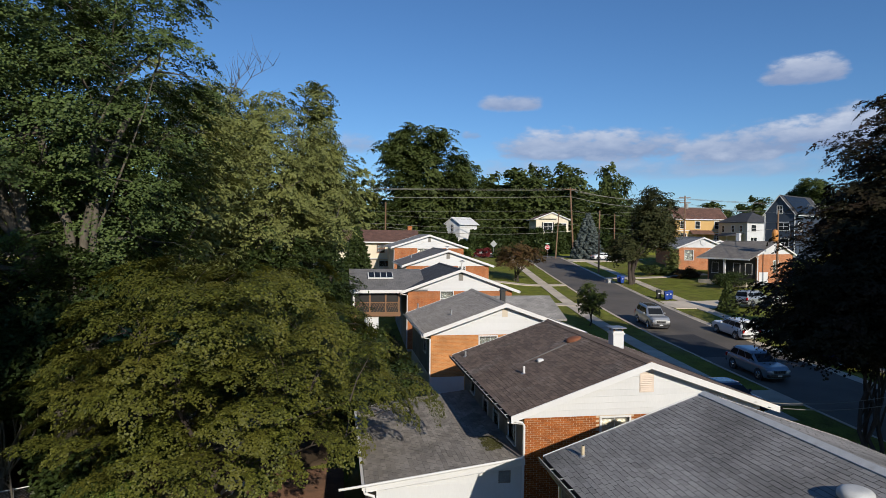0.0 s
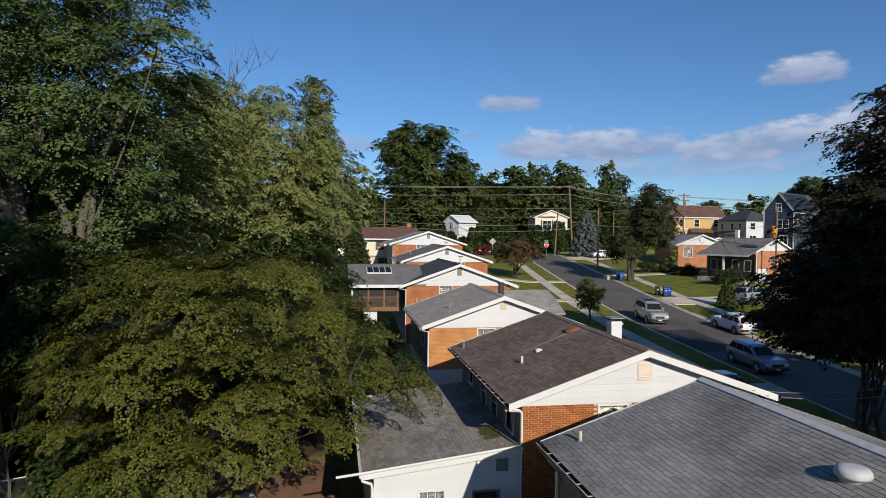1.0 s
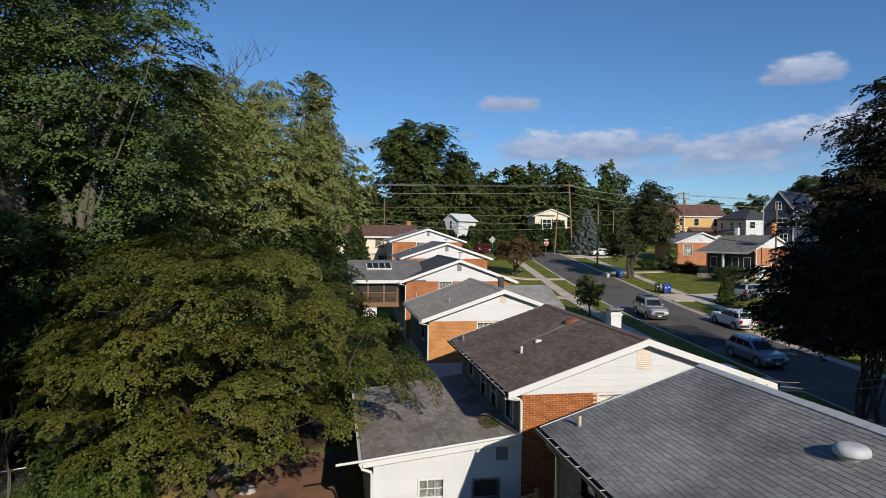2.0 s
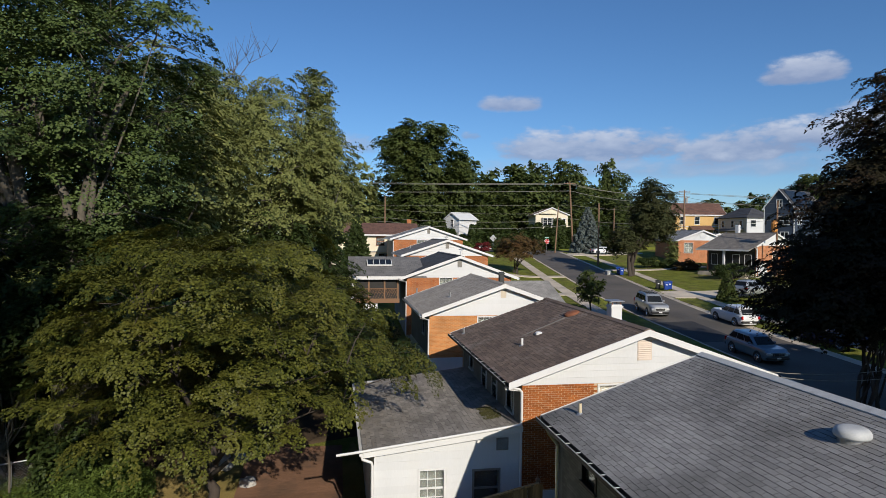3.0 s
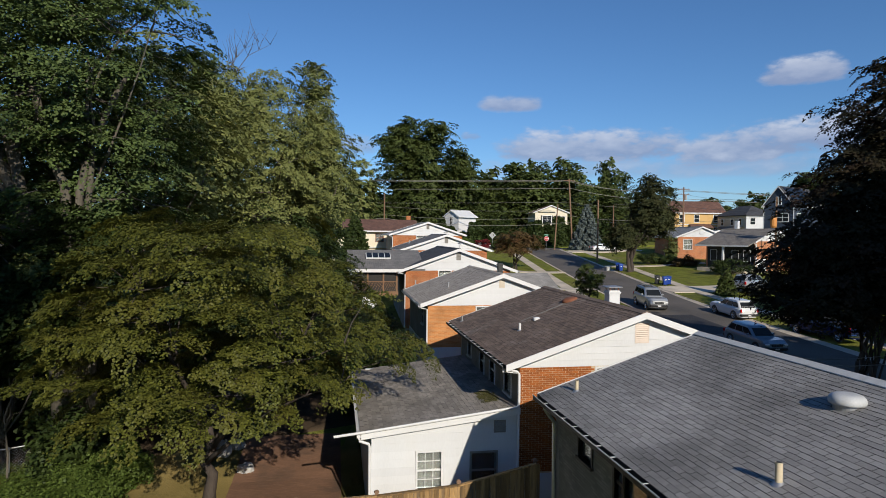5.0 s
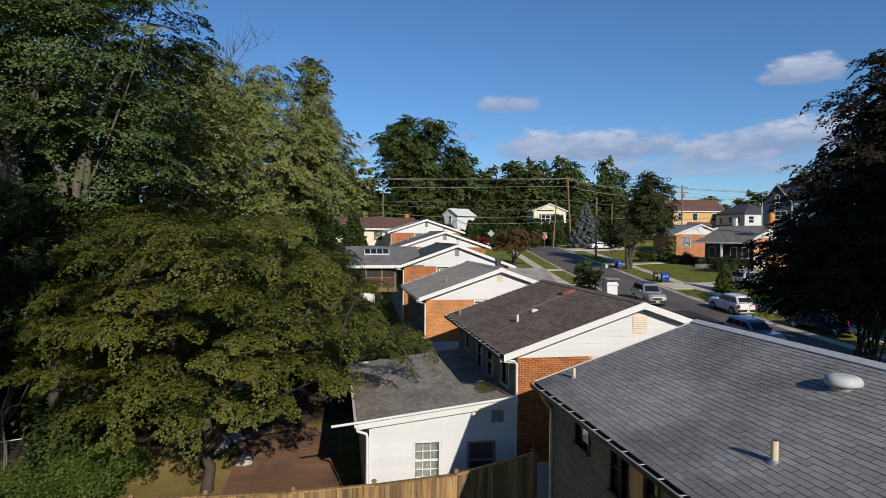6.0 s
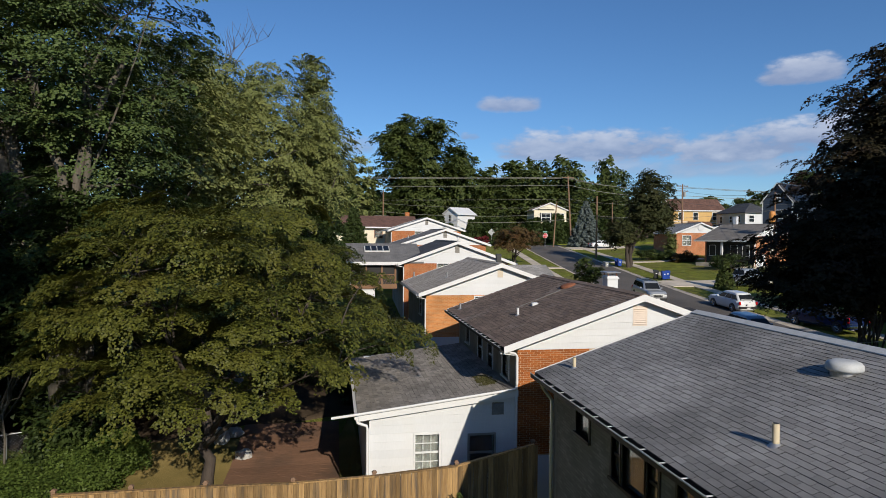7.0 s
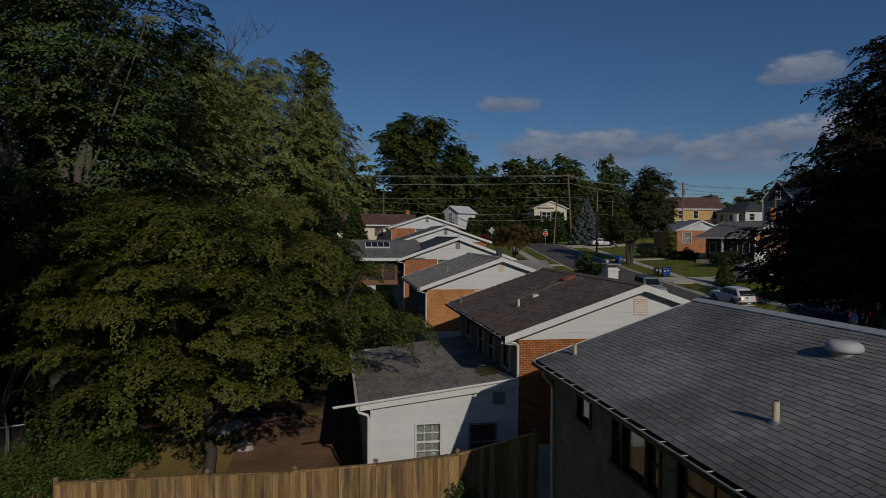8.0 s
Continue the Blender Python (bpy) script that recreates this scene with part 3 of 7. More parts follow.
setting("road_mouth", sweep(street_rows(85.6, 87.6, 4), [(-2, -0.3), (-2, 0.01), (ROAD_W + 2, 0.01), (ROAD_W + 2, -0.3)]), M["asphalt"], "asphalt mouth of the street at the crossing", "road")
KERB = [(-0.16, -0.3), (-0.16, 0.14), (-0.02, 0.15), (0, 0.12), (0.32, 0.012), (0.34, -0.3)]
setting("kerb", sweep(LONG, KERB), M["concrete"], "pale concrete kerb and gutter along the houses", "kerb")
setting("kerb", sweep([(x + ROAD_W, y, z) for x, y, z in LONG], [(-s, h) for s, h in KERB]), M["concrete"], "pale concrete kerb and gutter beside the far lawns", "kerb")


def pavement(side0, side1, y0, y1, label):
    """A row of concrete slabs, each its own piece, with open joints."""
    top = thing("pavement", (0, 0, 0), label, "pavement", kind="structure")
    y = y0
    while y < y1:
        d = 1.5
        a, b = y + 0.012, y + d - 0.012
        x0, x1 = kerb_x(a), kerb_x(b)
        up = 0.17 + 0.012 * random.random()
        s = Shape().add([(x0 + side0, a, road_z(a) + up - 0.3), (x0 + side1, a, road_z(a) + up - 0.3), (x1 + side1, b, road_z(b) + up - 0.3), (x1 + side0, b, road_z(b) + up - 0.3),
                         (x0 + side0, a, road_z(a) + up), (x0 + side1, a, road_z(a) + up), (x1 + side1, b, road_z(b) + up), (x1 + side0, b, road_z(b) + up)],
                        [(0, 3, 2, 1), (4, 5, 6, 7), (0, 1, 5, 4), (1, 2, 6, 5), (2, 3, 7, 6), (3, 0, 4, 7)])
        part("slab", s, M["concrete"], top)
        y += d


def path_slab(name, x0, x1, y0, y1, label, n=4):
    """A concrete drive or footpath across the lawn that follows the ground."""
    s = Shape()
    rings = []
    for i in range(n * 4 + 1):
        x = x0 + (x1 - x0) * i / (n * 4)
        za, zb = max(ground_z(x, y0), road_z(y0) + 0.02) + 0.07, max(ground_z(x, y1), road_z(y1) + 0.02) + 0.07
        rings.append([(x, y0, za - 0.3), (x, y1, zb - 0.3), (x, y1, zb), (x, y0, za)])
    s.loft(rings)
    setting(name, s, M["concrete"], label, "driveway" if name == "driveway" else "path")

# ---- trees ----
def leaves(name, rng, centres, radii, count, size, up=0.6, out=0.5):
    """Small pointed leaves scattered in clumps. centres, radii: arrays of N x 3; count: leaves in each clump."""
    idx = np.repeat(np.arange(len(centres)), count)
    n = len(idx)
    d = rng.normal(size=(n, 3))
    d /= np.linalg.norm(d, axis=1, keepdims=True)
    r = rng.uniform(0.25, 1.0, (n, 1)) ** 0.55
    p = centres[idx] + d * r * radii[idx]
    nrm = d * out + rng.normal(size=(n, 3)) * 0.45
    nrm[:, 2] += up
    nrm /= np.linalg.norm(nrm, axis=1, keepdims=True)
    a = np.cross(nrm, rng.normal(size=(n, 3)))
    a /= np.linalg.norm(a, axis=1, keepdims=True) + 1e-9
    b = np.cross(nrm, a)
    s = (size * rng.uniform(0.65, 1.35, (n, 1)))
    co = np.stack([p - a * s * 0.5 - b * s * 0.45, p - a * s * 0.35 + b * s * 0.5, p + a * s * 0.65], 1)
    tri = np.arange(n * 3).reshape(-1, 3)
    return fast_mesh(name, co.reshape(-1, 3), tri)


def sprays(name, rng, centres, outward, size, count, leaf, tilt=0.45, bend=0.5, flat=0.9, thick=0.04):
    """Leafy sprays: each a thin, lobed, outward-drooping fan of small folded leaves. outward: N x 2 unit ways; size: N half widths."""
    m = len(centres)
    idx = np.repeat(np.arange(m), count)
    n = len(idx)
    tl = rng.normal(tilt, 0.22, m)
    o = np.stack([outward[:, 0] * np.cos(tl), outward[:, 1] * np.cos(tl), -np.sin(tl)], 1)
    t = np.stack([-outward[:, 1], outward[:, 0], rng.normal(0, 0.18, m)], 1)
    t /= np.linalg.norm(t, axis=1, keepdims=True)
    u = np.cross(o, t)
    u /= np.linalg.norm(u, axis=1, keepdims=True)
    u *= np.sign(u[:, 2:3] + 1e-9)
    th, q = rng.uniform(0, 2 * math.pi, n), rng.random(n) ** 0.5
    f1, f2 = rng.uniform(0, 6.28, m)[idx], rng.uniform(0, 6.28, m)[idx]
    edge = 1 + 0.26 * np.sin(3 * th + f1) + 0.2 * np.sin(5 * th + f2) + 0.1 * np.sin(9 * th + f1 + f2)
    a, b = q * edge * np.cos(th), q * edge * np.sin(th)
    s = size[idx]
    h = -bend * 0.5 * (a * a + 0.6 * b * b) + rng.normal(0, thick, n) + 0.08 * np.sin(a * 7 + f1) * np.sin(b * 7 + f2)
    p = centres[idx] + (o[idx] * (a * s)[:, None]) + (t[idx] * (b * s * flat)[:, None]) + (u[idx] * (h * s)[:, None])
    nrm = u[idx] + o[idx] * (bend * a)[:, None] + rng.normal(size=(n, 3)) * 0.26
    nrm /= np.linalg.norm(nrm, axis=1, keepdims=True)
    e = np.cross(nrm, rng.normal(size=(n, 3)))
    e /= np.linalg.norm(e, axis=1, keepdims=True) + 1e-9
    w = np.cross(nrm, e)
    k = leaf * rng.uniform(0.65, 1.3, (n, 1))
    co = np.stack([p - e * k * 0.5, p + w * k * 0.42 + nrm * k * 0.12 - e * k * 0.05, p + e * k * 0.6, p - w * k * 0.42 + nrm * k * 0.12 - e * k * 0.05], 1)
    first = np.arange(n)[:, None] * 4
    tri = np.concatenate([first + np.array([[0, 2, 1]]), first + np.array([[0, 3, 2]])], 1).reshape(-1, 3)
    return fast_mesh(name, co.reshape(-1, 3), tri)


def crown_points(rng, centre, radii, n, inner=0.45, rough=0.28, low=-1.0, seed=0.0, gap=0.0):
    """Clump places inside an uneven ellipsoid, most of them near its skin and no two nearer than gap."""
    pts, tries = [], 0
    while len(pts) < n and tries < 60 * n:
        tries += 1
        d = Vector(rng.normal(size=3))
        d.normalize()
        if d.z < low:
            continue
        r = rng.uniform(inner ** 2, 1) ** 0.5
        r *= 1 + rough * 2 * noise.noise(d * 1.9 + Vector((seed, seed, 0)))
        p = [centre[i] + d[i] * r * radii[i] for i in range(3)]
        if gap and pts:
            q = (np.array(pts[-400:]) - p) * (1, 1, 1.7)
            if (q * q).sum(1).min() < gap * gap:
                continue
        pts.append(p)
    return np.array(pts)


def tiers(rng, cx, cy, rx, ry, z0, z1, dz):
    """Places of sprays on broad level tiers: an outer lip and rows behind it, under a domed outline."""
    pts = []
    z = z0
    while z < z1:
        f = (z - z0) / (z1 - z0)
        prof = (1 - min(0.98, max(0.0, f - 0.2) / 0.84) ** 3) ** 0.6
        prof *= 0.95 + 0.05 * min(1.0, f / 0.22)
        for row, back in enumerate((0.0, 1.2, 2.5, 3.9)):
            a = rng.uniform(0, 6.28)
            end = a + 2 * math.pi
            while a < end:
                r = max(0.25, prof * (rx + ry) / 2 - back)
                a += 1.36 * rng.uniform(0.8, 1.25) / r
                if rng.random() < 0.06 + 0.06 * row:
                    continue
                bulge = 1 + 0.16 * noise.noise((math.cos(a) * 1.6, math.sin(a) * 1.6, z * 0.5)) + rng.uniform(-0.05, 0.05)
                k = max(0.2, prof * bulge - back / ((rx + ry) / 2))
                pts.append((cx + rx * k * math.cos(a), cy + ry * k * math.sin(a), z + 0.03 * back + 0.6 * noise.noise((math.cos(a) * 2.2, math.sin(a) * 2.2, z * 1.3)) + rng.uniform(-0.2, 0.2)))
        z += dz
    return np.array(pts)


def bent(a, b, rng, sag=0.1, n=5):
    """A limb's line from a to b, first steep, then spreading."""
    a, b = Vector(a), Vector(b)
    mid = a.lerp(b, 0.45) + Vector((0, 0, (b - a).length * sag))
    out = []
    for i in range(n):
        t = i / (n - 1)
        p = a * (1 - t) ** 2 + mid * 2 * t * (1 - t) + b * t * t
        w = (b - a).length * 0.035 * math.sin(math.pi * t)
        out.append(p + Vector(rng.normal(size=3)) * w)
    return out


def tree(name, label, base, fork, crowns, leaf, bark="bark", trunk_r=0.25, limbs=12, size=0.16, per=260, clump=(0.9, 0.9, 0.5), seed=1, lean=(0, 0), stems=1, twigs=40, category="tree", group="", bare=(), gap=0.0, lines=(), openings=(), fans=9, fan=0.44, tilt=0.45, bend=0.5, dense=1.6, shelves=None):
    """A tapered trunk with limbs, and a crown of many small leaves. crowns: (centre, radii, clumps, inner, rough, low).
    lines: stems given as points with a radius; openings: boxes (x0, x1, y0, y1, z0, z1) that stay free of leaves.
    shelves: (centre x, y, radius x, y, lowest z, top z, step) for a crown of leafy tiers."""
    rng = np.random.default_rng(seed)
    t = thing(name, base, label, category, group)
    pts = tiers(rng, *shelves) if shelves else np.concatenate([crown_points(rng, c, r, n, i, q, lo, seed * 3.1 + j, gap) for j, (c, r, n, i, q, lo) in enumerate(crowns)])
    for x0, x1, y0, y1, z0, z1 in openings:
        inside = (pts[:, 0] > x0) & (pts[:, 0] < x1) & (pts[:, 1] > y0) & (pts[:, 1] < y1) & (pts[:, 2] > z0) & (pts[:, 2] < z1)
        pts = pts[~inside]
    wood = Shape()
    tips = []
    b0 = Vector(base)
    for rr, line in lines:
        line = [Vector(p) for p in line]
        while len(line) < 6:
            k = max(range(len(line) - 1), key=lambda i: (line[i + 1] - line[i]).length)
            line.insert(k + 1, line[k].lerp(line[k + 1], 0.5) + Vector(rng.normal(size=3)) * 0.06)
        wood.tube(line, [rr * (1.4, 1.12, 1.0, 0.9, 0.8)[min(i, 4)] * (1 - 0.06 * max(0, i - 4)) for i in range(len(line))], 10)
        tips.append((line, rr))
    for s in range(0 if lines else stems):
        ang = 2 * math.pi * s / max(stems, 1) + seed
        spread = 0.0 if stems == 1 else 0.12 * fork
        top = b0 + Vector((lean[0] + spread * math.cos(ang), lean[1] + spread * math.sin(ang), fork))
        start = b0 + (Vector((0.3 * math.cos(ang), 0.3 * math.sin(ang), -0.4)) if stems > 1 else Vector((0, 0, -0.4)))
        line = bent(start, top, rng, 0.0, 6)
        line[0] = start
        rr = trunk_r / (1 if stems == 1 else 1.5)
        wood.tube(line, [rr * k for k in (1.45, 1.1, 1.0, 0.92, 0.86, 0.78)], 10)
        tips.append((line, rr))
    order = rng.permutation(len(pts))
    nodes = []
    for j in range(min(limbs, len(pts))):
        line, rr = tips[j % len(tips)]
        i0 = 3 + j % 3
        end = pts[order[j]]
        ln = bent(line[i0], end, rng, 0.16, 6)
        wood.tube(ln, [rr * k for k in (0.50, 0.40, 0.30, 0.21, 0.13, 0.05)], 7)
        nodes += ln[2:]
    for j in range(limbs, min(limbs + twigs, len(pts))):
        end = Vector(pts[order[j]])
        src = min(nodes, key=lambda q: (q - end).length + max(0, q.z - end.z))
        wood.tube(bent(src, end, rng, 0.1, 4), [trunk_r * 0.13, trunk_r * 0.09, trunk_r * 0.06, 0.01], 5)
    for tip in bare:
        src = min(nodes, key=lambda q: (q - Vector(tip)).length)
        ln = bent(src, tip, rng, 0.05, 6)
        wood.tube(ln, [0.045, 0.036, 0.028, 0.02, 0.014, 0.006], 5)
        for k in range(10):
            q = ln[2 + k % 4]
            e = q + Vector((rng.uniform(-0.8, 0.8), rng.uniform(-0.8, 0.8), rng.uniform(0.6, 1.9)))
            wood.tube(bent(q, e, rng, 0.05, 4), [0.018, 0.014, 0.009, 0.004], 4)
    part("trunk", wood, M[bark], t, smooth=True)
    near = np.stack([(((pts - np.array(c)) / np.array(r)) ** 2).sum(1) for c, r, *_ in crowns], 1).argmin(1)
    mids = np.array([c for c, *_ in crowns])[near]
    own = np.repeat(np.arange(len(pts)), fans)
    sc = rng.uniform(0.7, 1.3, len(pts))
    d = rng.normal(size=(len(own), 3))
    d *= (rng.random((len(own), 1)) ** 0.4 if fans > 1 else 0.0) / np.linalg.norm(d, axis=1, keepdims=True)
    at = pts[own] + d * np.array(clump) * sc[own][:, None]
    way = (at - mids[own])[:, :2] + rng.normal(size=(len(own), 2)) * 0.6
    way /= np.linalg.norm(way, axis=1, keepdims=True) + 1e-6
    wide = fan * clump[0] * sc[own] * rng.uniform(0.75, 1.25, len(own)) if fans > 1 else clump[0] * rng.uniform(0.72, 1.2, len(own))
    me = sprays("crown", rng, at - np.array(base), way, wide, max(8, int(per * dense * 0.5 / fans)), size, tilt, bend)
    part("crown", me, M[leaf], t)
    return t


def shrub(name, label, base, radii, leaf, n=26, per=160, size=0.10, seed=1, category="shrub", group="", clump=0.28):
    """A rounded or clipped bush of many small leaves on short stems."""
    rng = np.random.default_rng(seed)
    t = thing(name, base, label, category, group)
    c = (base[0], base[1], base[2] + radii[2] * 0.9)
    pts = crown_points(rng, c, radii, n, 0.5, 0.2, -0.8, seed)
    w = Shape()
    for p in pts[:8]:
        w.tube(bent(base, p, rng, 0.05, 4), [0.04, 0.03, 0.02, 0.008], 5)
    part("stems", w, M["bark_dark"], t)
    me = leaves("foliage", rng, pts - np.array(base), np.full((n, 3), clump) * np.array(radii) * rng.uniform(0.9, 1.5, (n, 1)), per, size, 0.5)
    part("foliage", me, M[leaf], t)
    return t


def conifer(name, label, base, h, r, leaf, seed=1, per=90, size=0.22, group="", gap=0.045):
    """A spruce: a straight stem with tiers of drooping boughs."""
    rng = np.random.default_rng(seed)
    t = thing(name, base, label, "tree", group)
    w = Shape().tube([(base[0], base[1], base[2] - 0.3), (base[0], base[1], base[2] + h)], [r * 0.07, 0.02], 8)
    cs, rs = [], []
    z = 0.05 * h
    while z < h * 0.985:
        rr = r * (1 - z / h) ** 0.85 + 0.08
        n = max(5, int(11 * rr / r + 4))
        a0 = rng.uniform(0, 6)
        for i in range(n):
            a = a0 + 2 * math.pi * i / n + rng.uniform(-0.15, 0.15)
            k = rr * rng.uniform(0.82, 1.1)
            for q in (0.45, 0.72, 0.95):
                cs.append((math.cos(a) * k * q, math.sin(a) * k * q, z - 0.22 * k * q * q + 0.1))
                rs.append((0.10 * k + 0.12, 0.10 * k + 0.12, 0.14 + 0.03 * k))
            w.tube([(base[0], base[1], base[2] + z), (base[0] + math.cos(a) * k * 0.9, base[1] + math.sin(a) * k * 0.9, base[2] + z - 0.15 * k)], [0.03, 0.01], 4)
        z += h * gap
    part("trunk", w, M["bark_dark"], t)
    part("crown", leaves("crown", rng, np.array(cs), np.array(rs), per, size, 0.25, 0.7), M[leaf], t)
    return t

# ---- houses ----
def holed_wall(shape, axis, u0, u1, z0, z1, d0, d1, holes):
    """A wall from u0 to u1 and z0 to z1, d0 to d1 thick, along axis x or y, with rectangular openings through it."""
    us = sorted({u0, u1, *[h[0] for h in holes], *[h[1] for h in holes]})
    zs = sorted({z0, z1, *[h[2] for h in holes], *[h[3] for h in holes]})
    for a, b in zip(us, us[1:]):
        for c, d in zip(zs, zs[1:]):
            if any(h[0] <= (a + b) / 2 <= h[1] and h[2] <= (c + d) / 2 <= h[3] for h in holes):
                continue
            if axis == "x":
                shape.box(a, b, d0, d1, c, d)
            else:
                shape.box(d0, d1, a, b, c, d)
    return shape


def window(parent, axis, u0, u1, z0, z1, face, out, cols=2, rows=2, frame_mat="trim", behind="curtain", sash=True, name="window"):
    """A window in an opening. face: where the wall's outer face stands; out: -1 or 1, the way it looks along the other axis."""
    def bx(s, a, b, c, d, i, j):
        lo, hi = sorted((face + out * i, face + out * j))
        return s.box(a, b, lo, hi, c, d) if axis == "x" else s.box(lo, hi, a, b, c, d)
    w = 0.06
    fr = Shape()
    bx(fr, u0 - w, u0, z0 - w, z1 + w, -0.08, 0.03)
    bx(fr, u1, u1 + w, z0 - w, z1 + w, -0.08, 0.03)
    bx(fr, u0, u1, z1, z1 + w, -0.08, 0.03)
    top = part(name, fr, M[frame_mat], parent)
    sl = Shape()
    bx(sl, u0 - w - 0.02, u1 + w + 0.02, z0 - w, z0, -0.08, 0.07)
    part("sill", sl, M[frame_mat], top)
    gl = Shape()
    bx(gl, u0, u1, z0, z1, -0.065, -0.055)
    pane = part("pane", gl, M["glass"], top)
    pane.visible_shadow = False
    bars = Shape()
    for i in range(1, cols):
        u = u0 + (u1 - u0) * i / cols
        bx(bars, u - 0.009, u + 0.009, z0, z1, -0.054, -0.035)
    for i in range(1, rows):
        z = z0 + (z1 - z0) * i / rows
        k = 0.03 if sash and i * 2 == rows else 0.012
        bx(bars, u0, u1, z - k, z + k, -0.053, -0.025)
    if bars.v:
        part("glazing_bar", bars, M[frame_mat], top)
    if behind:
        cu = Shape()
        bx(cu, u0, u1, z0, z1, -0.20, -0.18)
        part("curtain", cu, M[behind], top)
    return top


def louvre(parent, x0, x1, z0, z1, y, mat="trim", slats=True):
    s = Shape()
    for a, b, c, d in ((x0, x0 + 0.04, z0, z1), (x1 - 0.04, x1, z0, z1), (x0 + 0.04, x1 - 0.04, z0, z0 + 0.04), (x0 + 0.04, x1 - 0.04, z1 - 0.04, z1)):
        s.box(a, b, y - 0.012, y, c, d)
    top = part("gable_vent", s, M[mat], parent)
    part("backing", Shape().box(x0 + 0.03, x1 - 0.03, y - 0.004, y + 0.004, z0 + 0.03, z1 - 0.03), M[mat], top)
    n = max(4, int((z1 - z0) / 0.065)) if slats else 0
    for i in range(n):
        z = z0 + 0.05 + (z1 - z0 - 0.1) * i / n
        part("slat", Shape().add([(x0 + 0.03, y - 0.03, z), (x1 - 0.03, y - 0.03, z), (x1 - 0.03, y - 0.005, z + 0.045), (x0 + 0.03, y - 0.005, z + 0.045),
                                  (x0 + 0.03, y - 0.022, z - 0.006), (x1 - 0.03, y - 0.022, z - 0.006), (x1 - 0.03, y, z + 0.04), (x0 + 0.03, y, z + 0.04)],
                                 [(0, 1, 2, 3), (7, 6, 5, 4), (0, 4, 5, 1), (3, 2, 6, 7), (0, 3, 7, 4), (1, 5, 6, 2)]), M[mat], top)


def tab_mesh(w, e):
    """One shingle tab lying on a slope: across w, up the slope e, its lower edge lifted."""
    s = Shape()
    s.add([(-w / 2, 0, 0), (w / 2, 0, 0), (w / 2, e * 1.25, -0.004), (-w / 2, e * 1.25, -0.004), (-w / 2, 0, 0.010), (w / 2, 0, 0.010), (w / 2, e * 1.25, 0.001), (-w / 2, e * 1.25, 0.001)],
          [(0, 1, 5, 4), (4, 5, 6, 7), (1, 2, 6, 5), (3, 0, 4, 7), (2, 3, 7, 6)])
    return s


def shingle_slope(parent, material, eave, ridge, along0, along1, run, near=None, tab=0.305, expo=0.143, seed=1, edge="cut_edge"):
    """Shingles on a slope that rises in x (run 'x') or y. eave and ridge: (place, z) pairs. near: the stretch laid as single pieces."""
    rng = random.Random(seed)
    (e0, z0), (e1, z1) = eave, ridge
    length = math.hypot(e1 - e0, z1 - z0)
    ux, uz = (e1 - e0) / length, (z1 - z0) / length
    rows = int(length / expo)
    proto = tab_mesh(tab - 0.007, expo)
    pv = np.array(proto.v)
    singles, co, fa = [], [], []
    shared = None
    for r in range(rows):
        s0 = r * expo - 0.03
        shift = (r % 2) * tab / 2 + rng.uniform(-0.02, 0.02)
        n = int((along1 - along0) / tab) + 2
        for i in range(n):
            c = along0 + i * tab + shift - tab / 4
            if c - tab / 2 < along0 - 0.01 or c + tab / 2 > along1 + 0.01:
                continue
            lift = rng.uniform(0.0, 0.004)
            px, pz = e0 + ux * s0 - uz * lift, z0 + uz * s0 + lift
            if run == "x":
                rot = np.array([[0, ux, -uz], [-1 if ux > 0 else 1, 0, 0], [0, uz, abs(ux)]])
                org = np.array([px, c, pz])
            else:
                rot = np.array([[1, 0, 0], [0, ux, -uz], [0, uz, ux]])
                org = np.array([c, px, pz])
            if near and near[0] <= r <= near[1] and near[2] <= c <= near[3]:
                singles.append((rot, org))
            else:
                k = len(co)
                co.extend((pv @ rot.T + org).tolist())
                fa.extend([tuple(q + k for q in f) for f in proto.f])
    off = BASE[parent.name]
    if co:
        me = bpy.data.meshes.new("shingle_course")
        me.from_pydata((np.array(co) - np.array(off)).tolist(), [], fa)
        me.materials.append(M[material])
        me.materials.append(M[edge])
        me.polygons.foreach_set("material_index", [(1, 0, 1, 1, 0)[i % 5] for i in range(len(fa))])
        me.update()
        part("shingle_course", me, M[material], parent, kind="stuff")
    for rot, org in singles:
        if shared is None:
            shared = bpy.data.meshes.new("shingle")
            shared.from_pydata(proto.v, [], proto.f)
            shared.update()
            shared.materials.append(M[material])
            shared.materials.append(M[edge])
            shared.polygons.foreach_set("material_index", [1, 0, 1, 1, 0])
        ob = new("shingle", shared)
        ob.parent = parent
        BASE[ob.name] = off
        m = Matrix([[*rot[i], 0] for i in range(3)] + [[0, 0, 0, 1]])
        ob.matrix_basis = Matrix.Translation(Vector(org) - off) @ m


